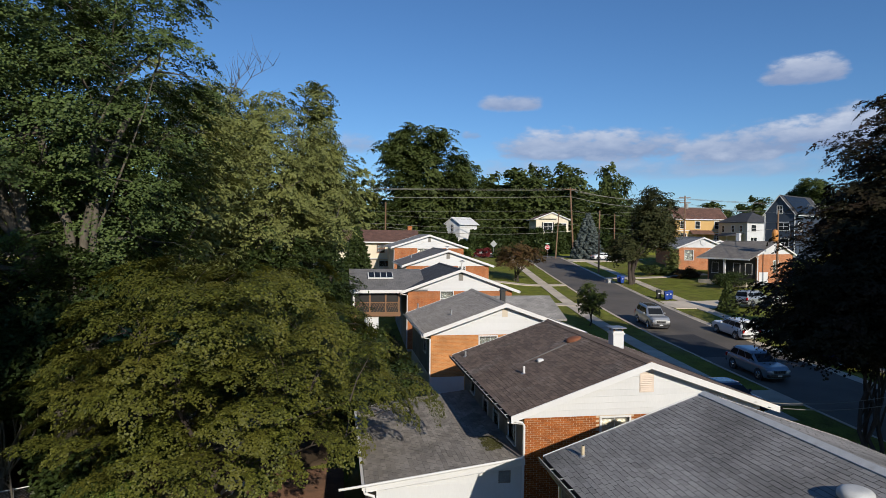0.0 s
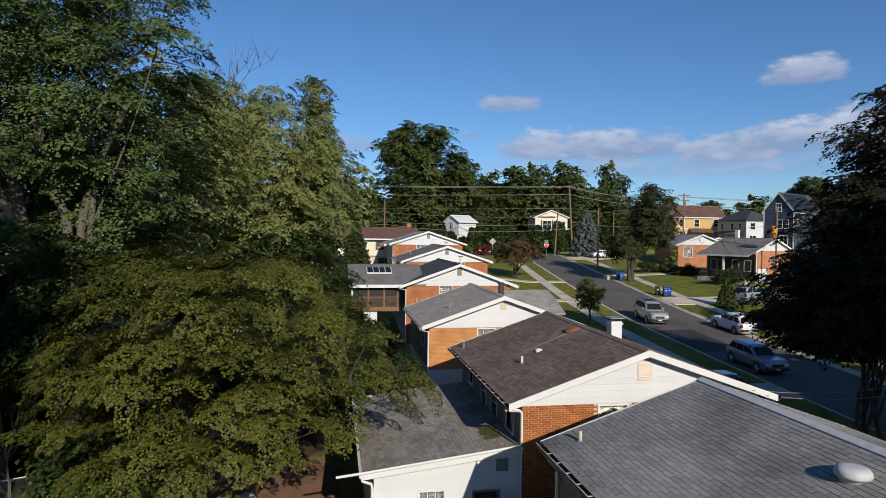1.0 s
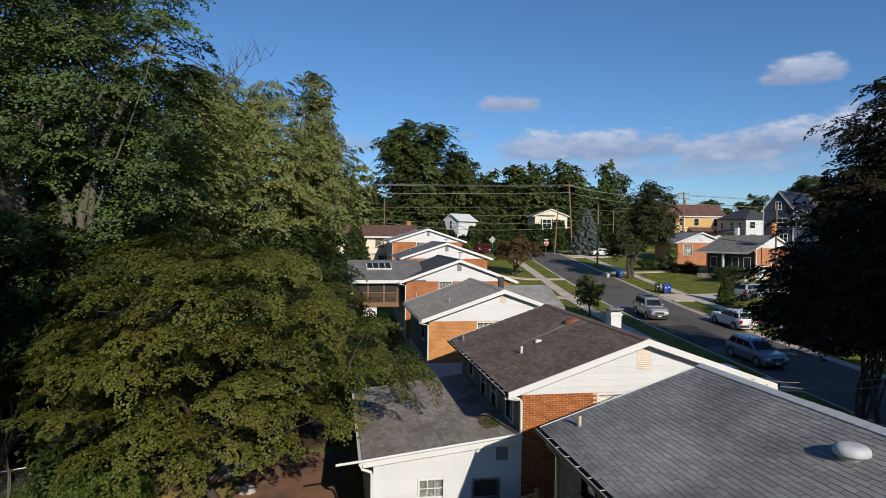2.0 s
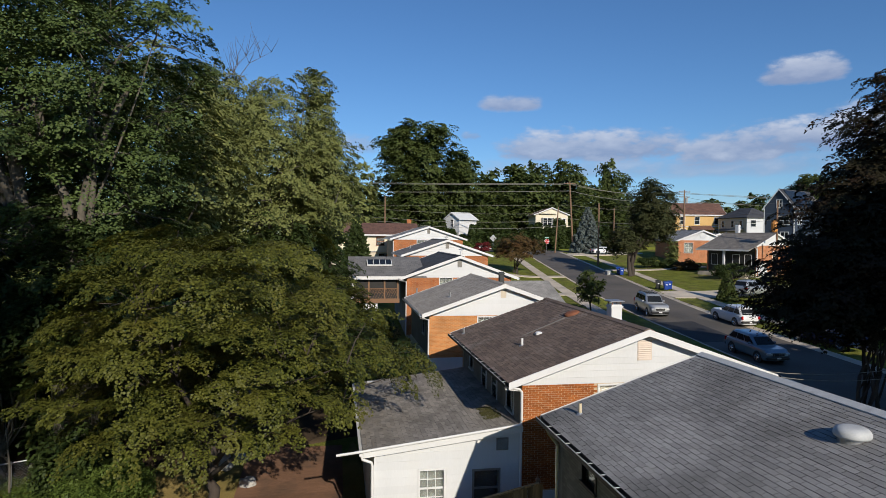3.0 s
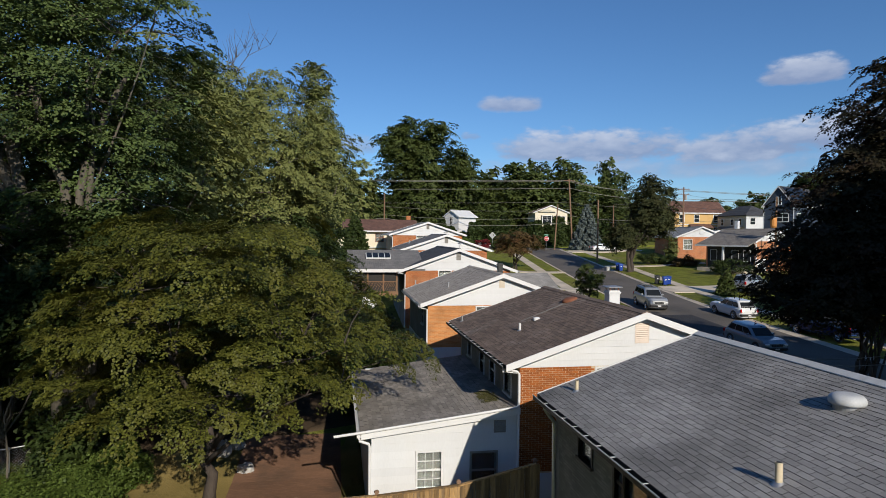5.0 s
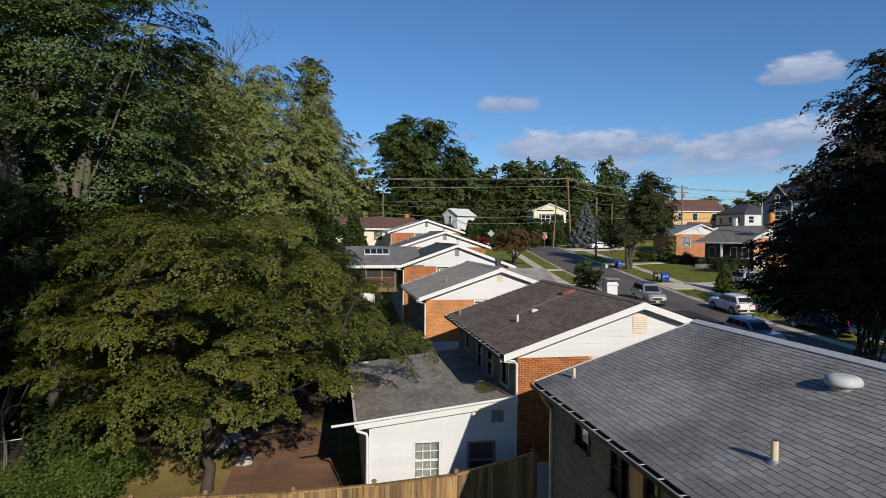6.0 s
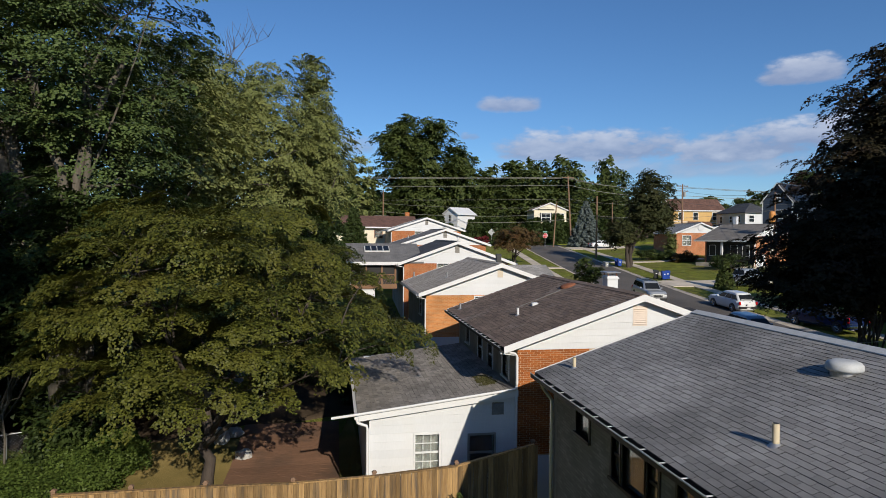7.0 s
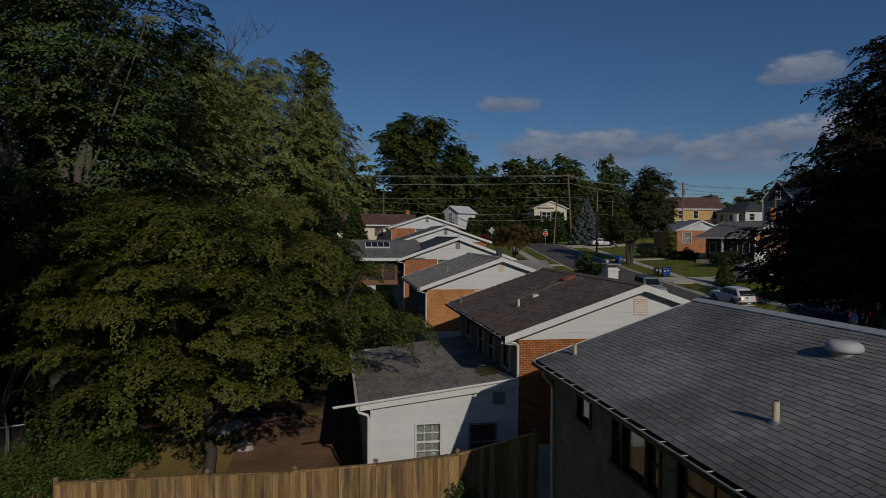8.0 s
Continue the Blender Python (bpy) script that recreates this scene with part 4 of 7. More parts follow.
def gable_house(name, label, x0, x1, y0, y1, zg, zt, slope, ov=0.36, rk=0.30, roof="sh_mid", wall="brick_far", gable="siding", base_z=None, base="trim",
                holes=(), side_holes=(), boards=True, brackets=False, shingles=None, thick=0.14, vent=(0.17, 0.72, 0.16), vent_mat="trim", gable_z=None, ridge=None, downspout=True, side="grey_wall", group="row of brick houses", rakes="trim"):
    """A house with its ridge along y: brick walls, white gables, two roof slopes, rake boards, gutters and openings."""
    xm = (x0 + x1) / 2
    h = thing(name, (xm, y0, zg), label, "house", group)
    zr = zt + slope * (xm - x0)
    t = 0.22
    bz = base_z if base_z is not None else zg
    gz = gable_z or zt
    for y_in, y_out, hs in ((y0, y0 + t, holes), (y1 - t, y1, ())):
        part("wall", holed_wall(Shape(True), "x", x0, x1, bz, gz, y_in, y_out, [q[:4] for q in hs]), M[wall], h)
    for xa, xb, hs in ((x0, x0 + t, side_holes), (x1 - t, x1, ())):
        part("wall", holed_wall(Shape(True), "y", y0 + t, y1 - t, bz, zt, xa, xb, [q[:4] for q in hs]), M[side if xa == x0 else wall], h)
    if base_z is not None:
        part("foundation", Shape().box(x0 - 0.03, x1 + 0.03, y0 - 0.03, y1 + 0.03, zg - 0.6, bz), M[base], h)
    else:
        part("foundation", Shape().box(x0 + 0.02, x1 - 0.02, y0 + 0.02, y1 - 0.02, zg - 1.0, zg), M["concrete"], h)
    for q in holes:
        window(h, "x", *q[:4], y0, -1, *q[4:])
    for q in side_holes:
        window(h, "y", *q[:4], x0, -1, *q[4:])
    for ya, yb in ((y0, y0 + t), (y1 - t, y1)):
        part("gable", Shape().prism([(x0, gz), (x1, gz), (x1, zt + 0.001), (xm, zr), (x0, zt + 0.001)], "y", ya, yb), M[gable], h)
    if boards:
        n = int((zr - gz) / 0.2)
        for i in range(n + 1):
            za, zb = gz + i * 0.2, min(gz + (i + 1) * 0.2 - 0.005, zr - 0.02)
            if zb - za < 0.05:
                continue
            ia, ib = max(0, za - zt) / slope, max(0, zb - zt) / slope
            out = [(x0 + ia, za), (x1 - ia, za), (x1 - ib, zb), (x0 + ib, zb)]
            s = Shape()
            s.loft([[(p[0], y0 - (0.016 if p[1] == za else 0.008), p[1]) for p in out], [(p[0], y0 - 0.001, p[1]) for p in out]])
            part("siding_board", s, M[gable], h)
    # roof slopes
    for sgn in (-1, 1):
        xe = x0 - ov if sgn < 0 else x1 + ov
        ze = zt - slope * ov
        out = [(xe, ze), (xm, zr), (xm, zr + thick), (xe, ze + thick * 0.8)]
        r = part("roof", Shape().prism(out, "y", y0 - rk, y1 + rk), M[roof], h)
        if shingles:
            kw = shingles if sgn < 0 else {k: v for k, v in shingles.items() if k != "near"}
            shingle_slope(r, roof, (xe, ze + thick * 0.8 + 0.004), (xm, zr + thick + 0.004), y0 - rk, y1 + rk, "x", **kw)
        for ya, yb in ((y0 - rk - 0.03, y0 - rk), (y1 + rk, y1 + rk + 0.03)):
            d = 0.20
            rb = [(xe - 0.01 * -sgn, ze + thick * 0.8 - d), (xm, zr + thick - d), (xm, zr + thick + 0.012), (xe - 0.01 * -sgn, ze + thick * 0.8 + 0.012)]
            part("rake_board", Shape().prism(rb, "y", ya, yb), M[rakes], h)
        so = [(xe + 0.02 * -sgn, ze - 0.03), (x0 if sgn < 0 else x1, zt - 0.03), (x0 if sgn < 0 else x1, zt - 0.004), (xe + 0.02 * -sgn, ze - 0.004)]
        part("soffit", Shape().prism(so, "y", y0 - rk + 0.02, y1 + rk - 0.02), M[rakes], h)
        # gutter: an open channel along the eave
        g0, g1 = (xe - 0.13, xe - 0.005) if sgn < 0 else (xe + 0.005, xe + 0.13)
        cz = ze + thick * 0.8 - 0.02
        gt = Shape().box(g0, g1, y0 - rk, y1 + rk, cz - 0.11, cz - 0.10)
        gt.box(g0, g0 + 0.008, y0 - rk, y1 + rk, cz - 0.10, cz).box(g1 - 0.008, g1, y0 - rk, y1 + rk, cz - 0.10, cz)
        gut = part("gutter", gt, M["dark_metal" if brackets else "trim"], h)
        if brackets and sgn < 0:
            lip = Shape().box(g0 - 0.006, g0 + 0.004, y0 - rk, y1 + rk, cz - 0.02, cz + 0.008)
            part("gutter_lip", lip, M["trim"], gut)
            y = y0
            while y < y1:
                part("gutter_strap", Shape().box(g0, g1 + 0.10, y, y + 0.025, cz + 0.002, cz + 0.012), M["trim"], gut)
                y += 0.6
    part("ridge_cap", Shape().prism([(xm - 0.17, zr + thick - 0.17 * slope + 0.012), (xm, zr + thick + 0.012), (xm + 0.17, zr + thick - 0.17 * slope + 0.012), (xm + 0.165, zr + thick - 0.165 * slope + 0.034), (xm, zr + thick + 0.05), (xm - 0.165, zr + thick - 0.165 * slope + 0.034)], "y", y0 - rk, y1 + rk), M[ridge or roof], h)
    if vent:
        louvre(h, xm - vent[0], xm + vent[0], zr - vent[1], zr - vent[2], y0 - 0.012, vent_mat, len(vent) == 3)
    if downspout:
        xs = x0 - 0.10
        zt2 = zt - slope * ov - 0.02
        part("downspout", Shape().tube([(x0 - ov - 0.07, y0 - 0.12, zt2), (x0 - ov - 0.07, y0 - 0.14, zt2 - 0.08), (xs + 0.04, y0 - 0.14, zt2 - 0.16), (xs + 0.04, y0 - 0.14, zg + 0.1)], 0.04, 8), M["trim"], h)
    h["ridge"] = zr + thick
    return h


def pipe(parent, x, y, z, h, mat="metal", r=0.045):
    p = part("vent_pipe", Shape().tube([(x, y, z - 0.1), (x, y, z + h)], r, 24), M[mat], parent)
    part("flashing", Shape().tube([(x, y, z - 0.08), (x, y, z + 0.02)], [r + 0.10, r + 0.01], 24), M["metal"], p)
    part("bore", Shape().tube([(x, y, z + h - 0.02), (x, y, z + h + 0.003)], r * 0.8, 20), M["black"], p)


# the three nearest houses
H1_X1, H1_SLOPE = 7.72, 0.3275
h1 = gable_house("house", "brick house with grey shingled roof and weathered grey side wall", -0.22, H1_X1, -14.0, -3.86, 0.2, 5.34, H1_SLOPE, ov=0.38, roof="sh_grey", wall="grey_wall", side="painted_brick",
                 side_holes=[(-6.04, -5.34, 4.38, 4.98, 1, 1, "dark_metal", None), (-7.5, -7.14, 4.06, 4.98, 1, 2, "dark_metal", "blind"), (-8.44, -7.58, 4.06, 4.98, 1, 1, "dark_metal", "blind"), (-8.9, -8.52, 4.06, 4.98, 1, 2, "dark_metal", "blind"), (-11.2, -9.5, 4.06, 4.98, 2, 2, "dark_metal", "blind")],
                 brackets=True, ridge="dome", base_z=1.7, base="grey_wall", shingles=dict(near=(4, 17, -10.6, -5.2), seed=3, expo=0.120, tab=0.29))
h2 = gable_house("house", "brick house with dark brown shingled roof and white gable", 0.0, 8.04, 0.0, 9.1, 0.2, 5.41, 0.335, ov=0.5, gable_z=5.2, vent=(0.245, 0.87, 0.23), vent_mat="vent_paint", roof="sh_brown", wall="mortar",
                 holes=[(2.52, 3.45, 4.05, 5.12, 2, 2, "trim", "tan_wall")], side_holes=[(0.9, 1.7, 4.1, 4.9, 2, 1, "trim", None), (3.0, 3.7, 3.9, 4.9, 1, 2, "trim", None), (4.6, 5.3, 3.9, 4.9, 1, 2, "trim", None), (6.9, 7.5, 4.2, 4.9, 1, 1, "trim", "curtain")],
                 brackets=True, base_z=1.9, shingles=dict(seed=5, edge="worn_edge"))
h3 = gable_house("house", "light orange brick house with pale grey shingled roof and white gable", -0.89, 6.99, 13.4, 21.3, 1.6, 5.76, 0.345, ov=0.42, gable_z=5.60, vent=(0.15, 0.60, 0.18, "boarded"), roof="sh_pale", wall="brick_tan",
                 holes=[(1.7, 2.62, 4.65, 5.50, 3, 2)], side_holes=[(15.0, 15.8, 4.4, 5.4, 1, 2, "trim", None)], base_z=3.42, shingles=dict(seed=7, tab=0.61, edge="dull_edge"), vent_mat="tan_wall")
h4 = gable_house("house", "brick house with charcoal roof, white gable and screened porch", -0.56, 7.32, 26.9, 36.4, 2.4, 6.74, 0.355, ov=0.5, gable_z=6.65, roof="sh_dark", wall="brick_far",
                 holes=[(1.9, 2.8, 5.6, 6.62, 2, 2)], vent_mat="grey_wall")
h5 = gable_house("house", "brick house with brown grey roof and white gable", 0.88, 8.98, 40.9, 50.2, 3.6, 7.886, 0.327, ov=0.45, gable_z=7.80, roof="sh_mid", wall="brick_far", holes=[(6.0, 6.6, 6.8, 7.75, 1, 2)], vent_mat="grey_wall")
h6 = gable_house("house", "brick house with silver grey roof and white gable", 0.9, 9.1, 53.8, 63.0, 4.8, 9.36, 0.317, ov=0.45, gable_z=9.22, roof="sh_silver", wall="brick_far", holes=[(3.65, 5.4, 8.2, 9.15, 2, 1)], vent_mat="grey_wall")


def slope_z(h, x):
    """Height of the roof's face that looks away from the street, for the houses above."""
    return {h1: 5.34 + 0.14 + H1_SLOPE * (x + 0.22), h2: 5.41 + 0.14 + 0.335 * x, h3: 5.76 + 0.14 + 0.345 * (x + 0.89), h4: 6.88 + 0.355 * (x + 0.56), h5: 8.026 + 0.327 * (x - 0.88)}[h]


pipe(h1, 0.10, -4.35, slope_z(h1, 0.10), 0.24, "pvc", 0.04)
pipe(h1, 0.66, -10.5, slope_z(h1, 0.66), 0.30, "pvc", 0.05)
pipe(h2, 0.95, 3.16, slope_z(h2, 0.95), 0.26, "trim", 0.045)
pipe(h2, -0.12, 8.3, slope_z(h2, -0.12), 0.22, "metal", 0.045)
pipe(h3, 0.55, 15.4, slope_z(h3, 0.55), 0.28, "metal", 0.05)
pipe(h3, -0.5, 21.6, slope_z(h3, -0.5), 0.30, "metal", 0.05)
pipe(h4, 0.2, 31.0, slope_z(h4, 0.2), 0.45, "trim", 0.06)
pipe(h5, 2.0, 46.5, slope_z(h5, 2.0), 0.3, "metal", 0.06)

part("downspout", Shape().tube([(-0.58, -3.95, 5.16), (-0.52, -3.95, 5.0), (-0.29, -3.93, 4.7), (-0.29, -3.93, 0.3)], 0.05, 8), M["metal"], h1, "grey downspout at the house corner")

# the round attic fan on the nearest roof
fx, fy = 2.82, -9.35
fz = slope_z(h1, fx)
collar = part("fan_collar", Shape().tube([(fx, fy, fz - 0.15), (fx, fy, fz + 0.06)], 0.21, 24), M["metal"], h1)
rings = []
for r, z in ((0.03, 0.215), (0.12, 0.214), (0.19, 0.205), (0.245, 0.18), (0.278, 0.14), (0.285, 0.08), (0.272, 0.045), (0.20, 0.05)):
    rings.append([(fx + r * math.cos(a), fy + r * math.sin(a), fz + z) for a in [2 * math.pi * k / 28 for k in range(28)]])
part("fan_hood", Shape().loft(rings), M["dome"], h1, "weathered grey domed fan hood", smooth=True)

# low vents and the old repair strip on the brown roof
vz = slope_z(h2, 3.5)
rg = [[(3.5 + r * math.cos(a), 4.9 + r * math.sin(a), vz + 0.335 * 0.7 * r * math.cos(a) + z) for a in [2 * math.pi * k / 18 for k in range(18)]] for r, z in ((0.24, -0.10), (0.31, 0.03), (0.29, 0.08), (0.20, 0.12), (0.05, 0.135))]
part("roof_fan", Shape().loft(rg), M["rust"], h2, "rusty low roof fan", smooth=True)
part("box_vent", Shape().soft_box(1.68, 1.93, 3.74, 3.98, slope_z(h2, 1.8) - 0.1, slope_z(h2, 1.8) + 0.08, 0.04), M["trim"], h2)
strip = [(xx, yy, slope_z(h2, xx) + up) for up in (0.012, 0.022) for xx, yy in ((1.34, 4.30), (3.15, 4.64), (3.15, 4.78), (1.34, 4.40))]
part("roof_strip", Shape().add(strip, [(4, 5, 6, 7), (0, 1, 5, 4), (1, 2, 6, 5), (2, 3, 7, 6), (3, 0, 4, 7)]), M["sh_add"], h2)


def chimney(h, x0, x1, y0, y1, z0, z1, mat, cap, capmat="metal"):
    c = part("chimney", Shape().soft_box(x0, x1, y0, y1, z0, z1, 0.015), M[mat], h)
    part("chimney_band", Shape().box(x0 - 0.03, x1 + 0.03, y0 - 0.03, y1 + 0.03, z1 - 0.12, z1 - 0.06), M[mat], c)
    if cap:
        for x in (x0 + 0.03, x1 - 0.06):
            for y in (y0 + 0.03, y1 - 0.06):
                part("cap_leg", Shape().box(x, x + 0.03, y, y + 0.03, z1, z1 + 0.10), M["rust"], c)
        part("chimney_cap", Shape().soft_box(x0 - 0.08, x1 + 0.08, y0 - 0.08, y1 + 0.08, z1 + 0.10, z1 + 0.15, 0.02), M[capmat], c)


chimney(h2, 4.66, 5.09, 3.8, 4.25, 6.3, 7.22, "siding", True)
chimney(h3, 3.80, 4.08, 17.0, 17.3, 6.3, 7.66, "dark_bin", False)


def flue(h, x, y, z0, z1):
    """A slender metal flue with a flat rain cap."""
    f = part("flue", Shape().tube([(x, y, z0), (x, y, z1)], 0.11, 14), M["trim"], h)
    part("rain_cap", Shape().tube([(x, y, z1 + 0.10), (x, y, z1 + 0.14), (x, y, z1 + 0.20)], [0.22, 0.22, 0.06], 14), M["metal"], f)
    for a in (0.5, 2.6, 4.7):
        part("cap_leg", Shape().tube([(x + 0.09 * math.cos(a), y + 0.09 * math.sin(a), z1 - 0.03), (x + 0.12 * math.cos(a), y + 0.12 * math.sin(a), z1 + 0.11)], 0.012, 5), M["metal"], f)


flue(h4, 4.85, 33.7, 7.4, 8.45)
flue(h5, 5.6, 45.2, 8.8, 9.45)

# lean-to addition behind the brown-roofed house
ax0, ay1 = -4.52, 8.4
part("addition_wall", holed_wall(Shape(True), "x", ax0, -0.002, 0.0, 3.16, 0.0, 0.2, [(-3.14, -2.42, 1.62, 2.72), (-1.48, -0.72, 1.55, 2.63)]), M["siding"], h2)
part("addition_wall", Shape().prism([(ax0, 3.16), (-0.002, 3.16), (-0.002, 3.86), (ax0, 3.32)], "y", 0.0, 0.2), M["siding"], h2)
part("addition_wall", Shape().box(ax0, ax0 + 0.2, 0.2, ay1, 0.0, 3.16), M["siding"], h2)
part("addition_wall", Shape().box(ax0 + 0.2, -0.002, ay1 - 0.2, ay1, 0.0, 3.5), M["siding"], h2)
for i in range(14):
    za = 0.35 + i * 0.245
    zb = za + 0.241
    for xa, xb in ((ax0, -3.22), (-2.34, -1.56), (-0.64, -0.004)) if 1.35 < za + 0.12 < 2.75 else ((ax0, -0.004),):
        if za > 3.0:
            xa = ax0 + max(0, (za - 3.09) / 0.118)
        if xb - xa > 0.1 and zb < 3.9:
            part("siding_board", Shape().loft([[(xa, -0.016, za), (xb, -0.016, za), (xb, -0.008, zb), (xa + (0.03 if za > 3 else 0), -0.008, zb)], [(xa, -0.001, za), (xb, -0.001, za), (xb, -0.001, zb), (xa, -0.001, zb)]]), M["siding"], h2)
window(h2, "x", -3.14, -2.42, 1.62, 2.72, 0.0, -1, 3, 4, "trim", "curtain")
window(h2, "x", -1.48, -0.72, 1.55, 2.63, 0.0, -1, 1, 2, "grey_wall", "screen")
louvre(h2, -0.80, -0.42, 3.24, 3.62, -0.022, "grey_wall")
rz0, rz1 = 3.30, 3.87
add_roof = part("addition_roof", Shape().prism([(-4.82, rz0), (-0.004, rz1), (-0.004, rz1 + 0.10), (-4.82, rz0 + 0.10)], "y", -0.12, ay1 + 0.1), M["sh_add"], h2)
shingle_slope(add_roof, "sh_add", (-4.82, rz0 + 0.104), (-0.004, rz1 + 0.104), -0.12, ay1 + 0.1, "x", seed=9)
part("roof_edge_board", Shape().prism([(-4.84, rz0 - 0.06), (-0.004, rz1 - 0.06), (-0.004, rz1 + 0.125), (-4.84, rz0 + 0.125)], "y", -0.17, -0.122), M["trim"], h2)
part("roof_edge_pipe", Shape().tube([(-5.62, -0.22, rz0 + 0.08), (-4.8, -0.22, rz0 + 0.17), (-0.15, -0.22, rz1 + 0.17), (-0.08, -0.21, rz1 + 0.21), (-0.06, -0.20, rz1 + 0.32), (-0.06, -0.18, 5.02), (-0.12, -0.18, 5.12), (-0.42, -0.2, 5.2)], 0.04, 8), M["trim"], h2)
gut = part("addition_gutter", Shape().box(-4.95, -4.83, -0.12, ay1 + 0.1, rz0 - 0.02, rz0 + 0.08), M["trim"], h2)
part("downspout", Shape().tube([(-4.89, -0.05, rz0), (-4.86, -0.08, rz0 - 0.12), (-4.60, -0.08, rz0 - 0.22), (-4.57, -0.08, rz0 - 0.34), (-4.57, -0.08, 0.2)], 0.045, 8), M["trim"], h2)
moss_rng = np.random.default_rng(4)
mc = np.array([(-0.35 - 0.5 * moss_rng.random(), 1.0 + 1.3 * moss_rng.random(), 4.08) for _ in range(60)])
mc[:, 2] = rz1 + 0.118 + (mc[:, 0]) * 0.1184
part("roof_moss", leaves("roof_moss", moss_rng, mc - np.array(BASE[h2.name]), np.full((60, 3), (0.13, 0.13, 0.02)), 60, 0.035, 1.0), M["moss"], h2, "clump of moss and leaf litter", kind="stuff")

# bricks of the brown-roofed house's gable wall
brick_mesh = Shape().box(-0.0985, 0.0985, -0.014, 0.0, -0.0285, 0.0285).mesh("brick")
brick_mesh.materials.append(M["brick"])
bco, bfa = [], []
unit = Shape().box(-0.0985, 0.0985, -0.014, 0.0, -0.0285, 0.0285)
brng = random.Random(8)
for r in range(48):
    z = 5.2 - 0.036 - r * 0.0677
    x = 0.0 - (0.1065 if r % 2 else 0.0) + 0.1
    if r % 2:
        k = len(bco)
        bco += [(p[0] * 0.46 + 0.046, p[1] - 0.001, p[2] + z) for p in unit.v]
        bfa += [tuple(q + k for q in f) for f in unit.f]
    while x < 8.15:
        if x > 0.09 and not (2.36 < x < 3.61 and 3.93 < z):
            o = (x, -0.001 + brng.uniform(-0.003, 0.002), z)
            if x < 2.5 and z > 4.0:
                ob = new("brick", brick_mesh)
                ob.parent = h2
                BASE[ob.name] = BASE[h2.name]
                ob.location = Vector(o) - BASE[h2.name]
            else:
                k = len(bco)
                bco += [(p[0] + o[0], p[1] + o[1], p[2] + o[2]) for p in unit.v]
                bfa += [tuple(q + k for q in f) for f in unit.f]
        x += 0.213
bm_rest = bpy.data.meshes.new("brickwork")
bm_rest.from_pydata([Vector(p) - BASE[h2.name] for p in bco], [], bfa)
bm_rest.update()
part("brickwork", bm_rest, M["brick"], h2, kind="stuff")

# front porch roof of the pale-roofed house
for prof in ([(18.7, 5.50), (22.0, 6.66), (22.0, 6.78), (18.7, 5.62)], [(22.0, 6.66), (25.3, 5.50), (25.3, 5.62), (22.0, 6.78)]):
    wing = part("wing_roof", Shape().prism(prof, "x", 4.2, 8.55), M["sh_wing"], h3)
part("wing_wall", Shape().box(7.06, 8.3, 19.0, 25.0, 2.4, 5.6), M["brick_tan"], h3)
part("wing_gable", Shape().prism([(19.0, 5.6), (25.0, 5.6), (22.0, 6.65)], "x", 8.1, 8.3), M["siding"], h3)

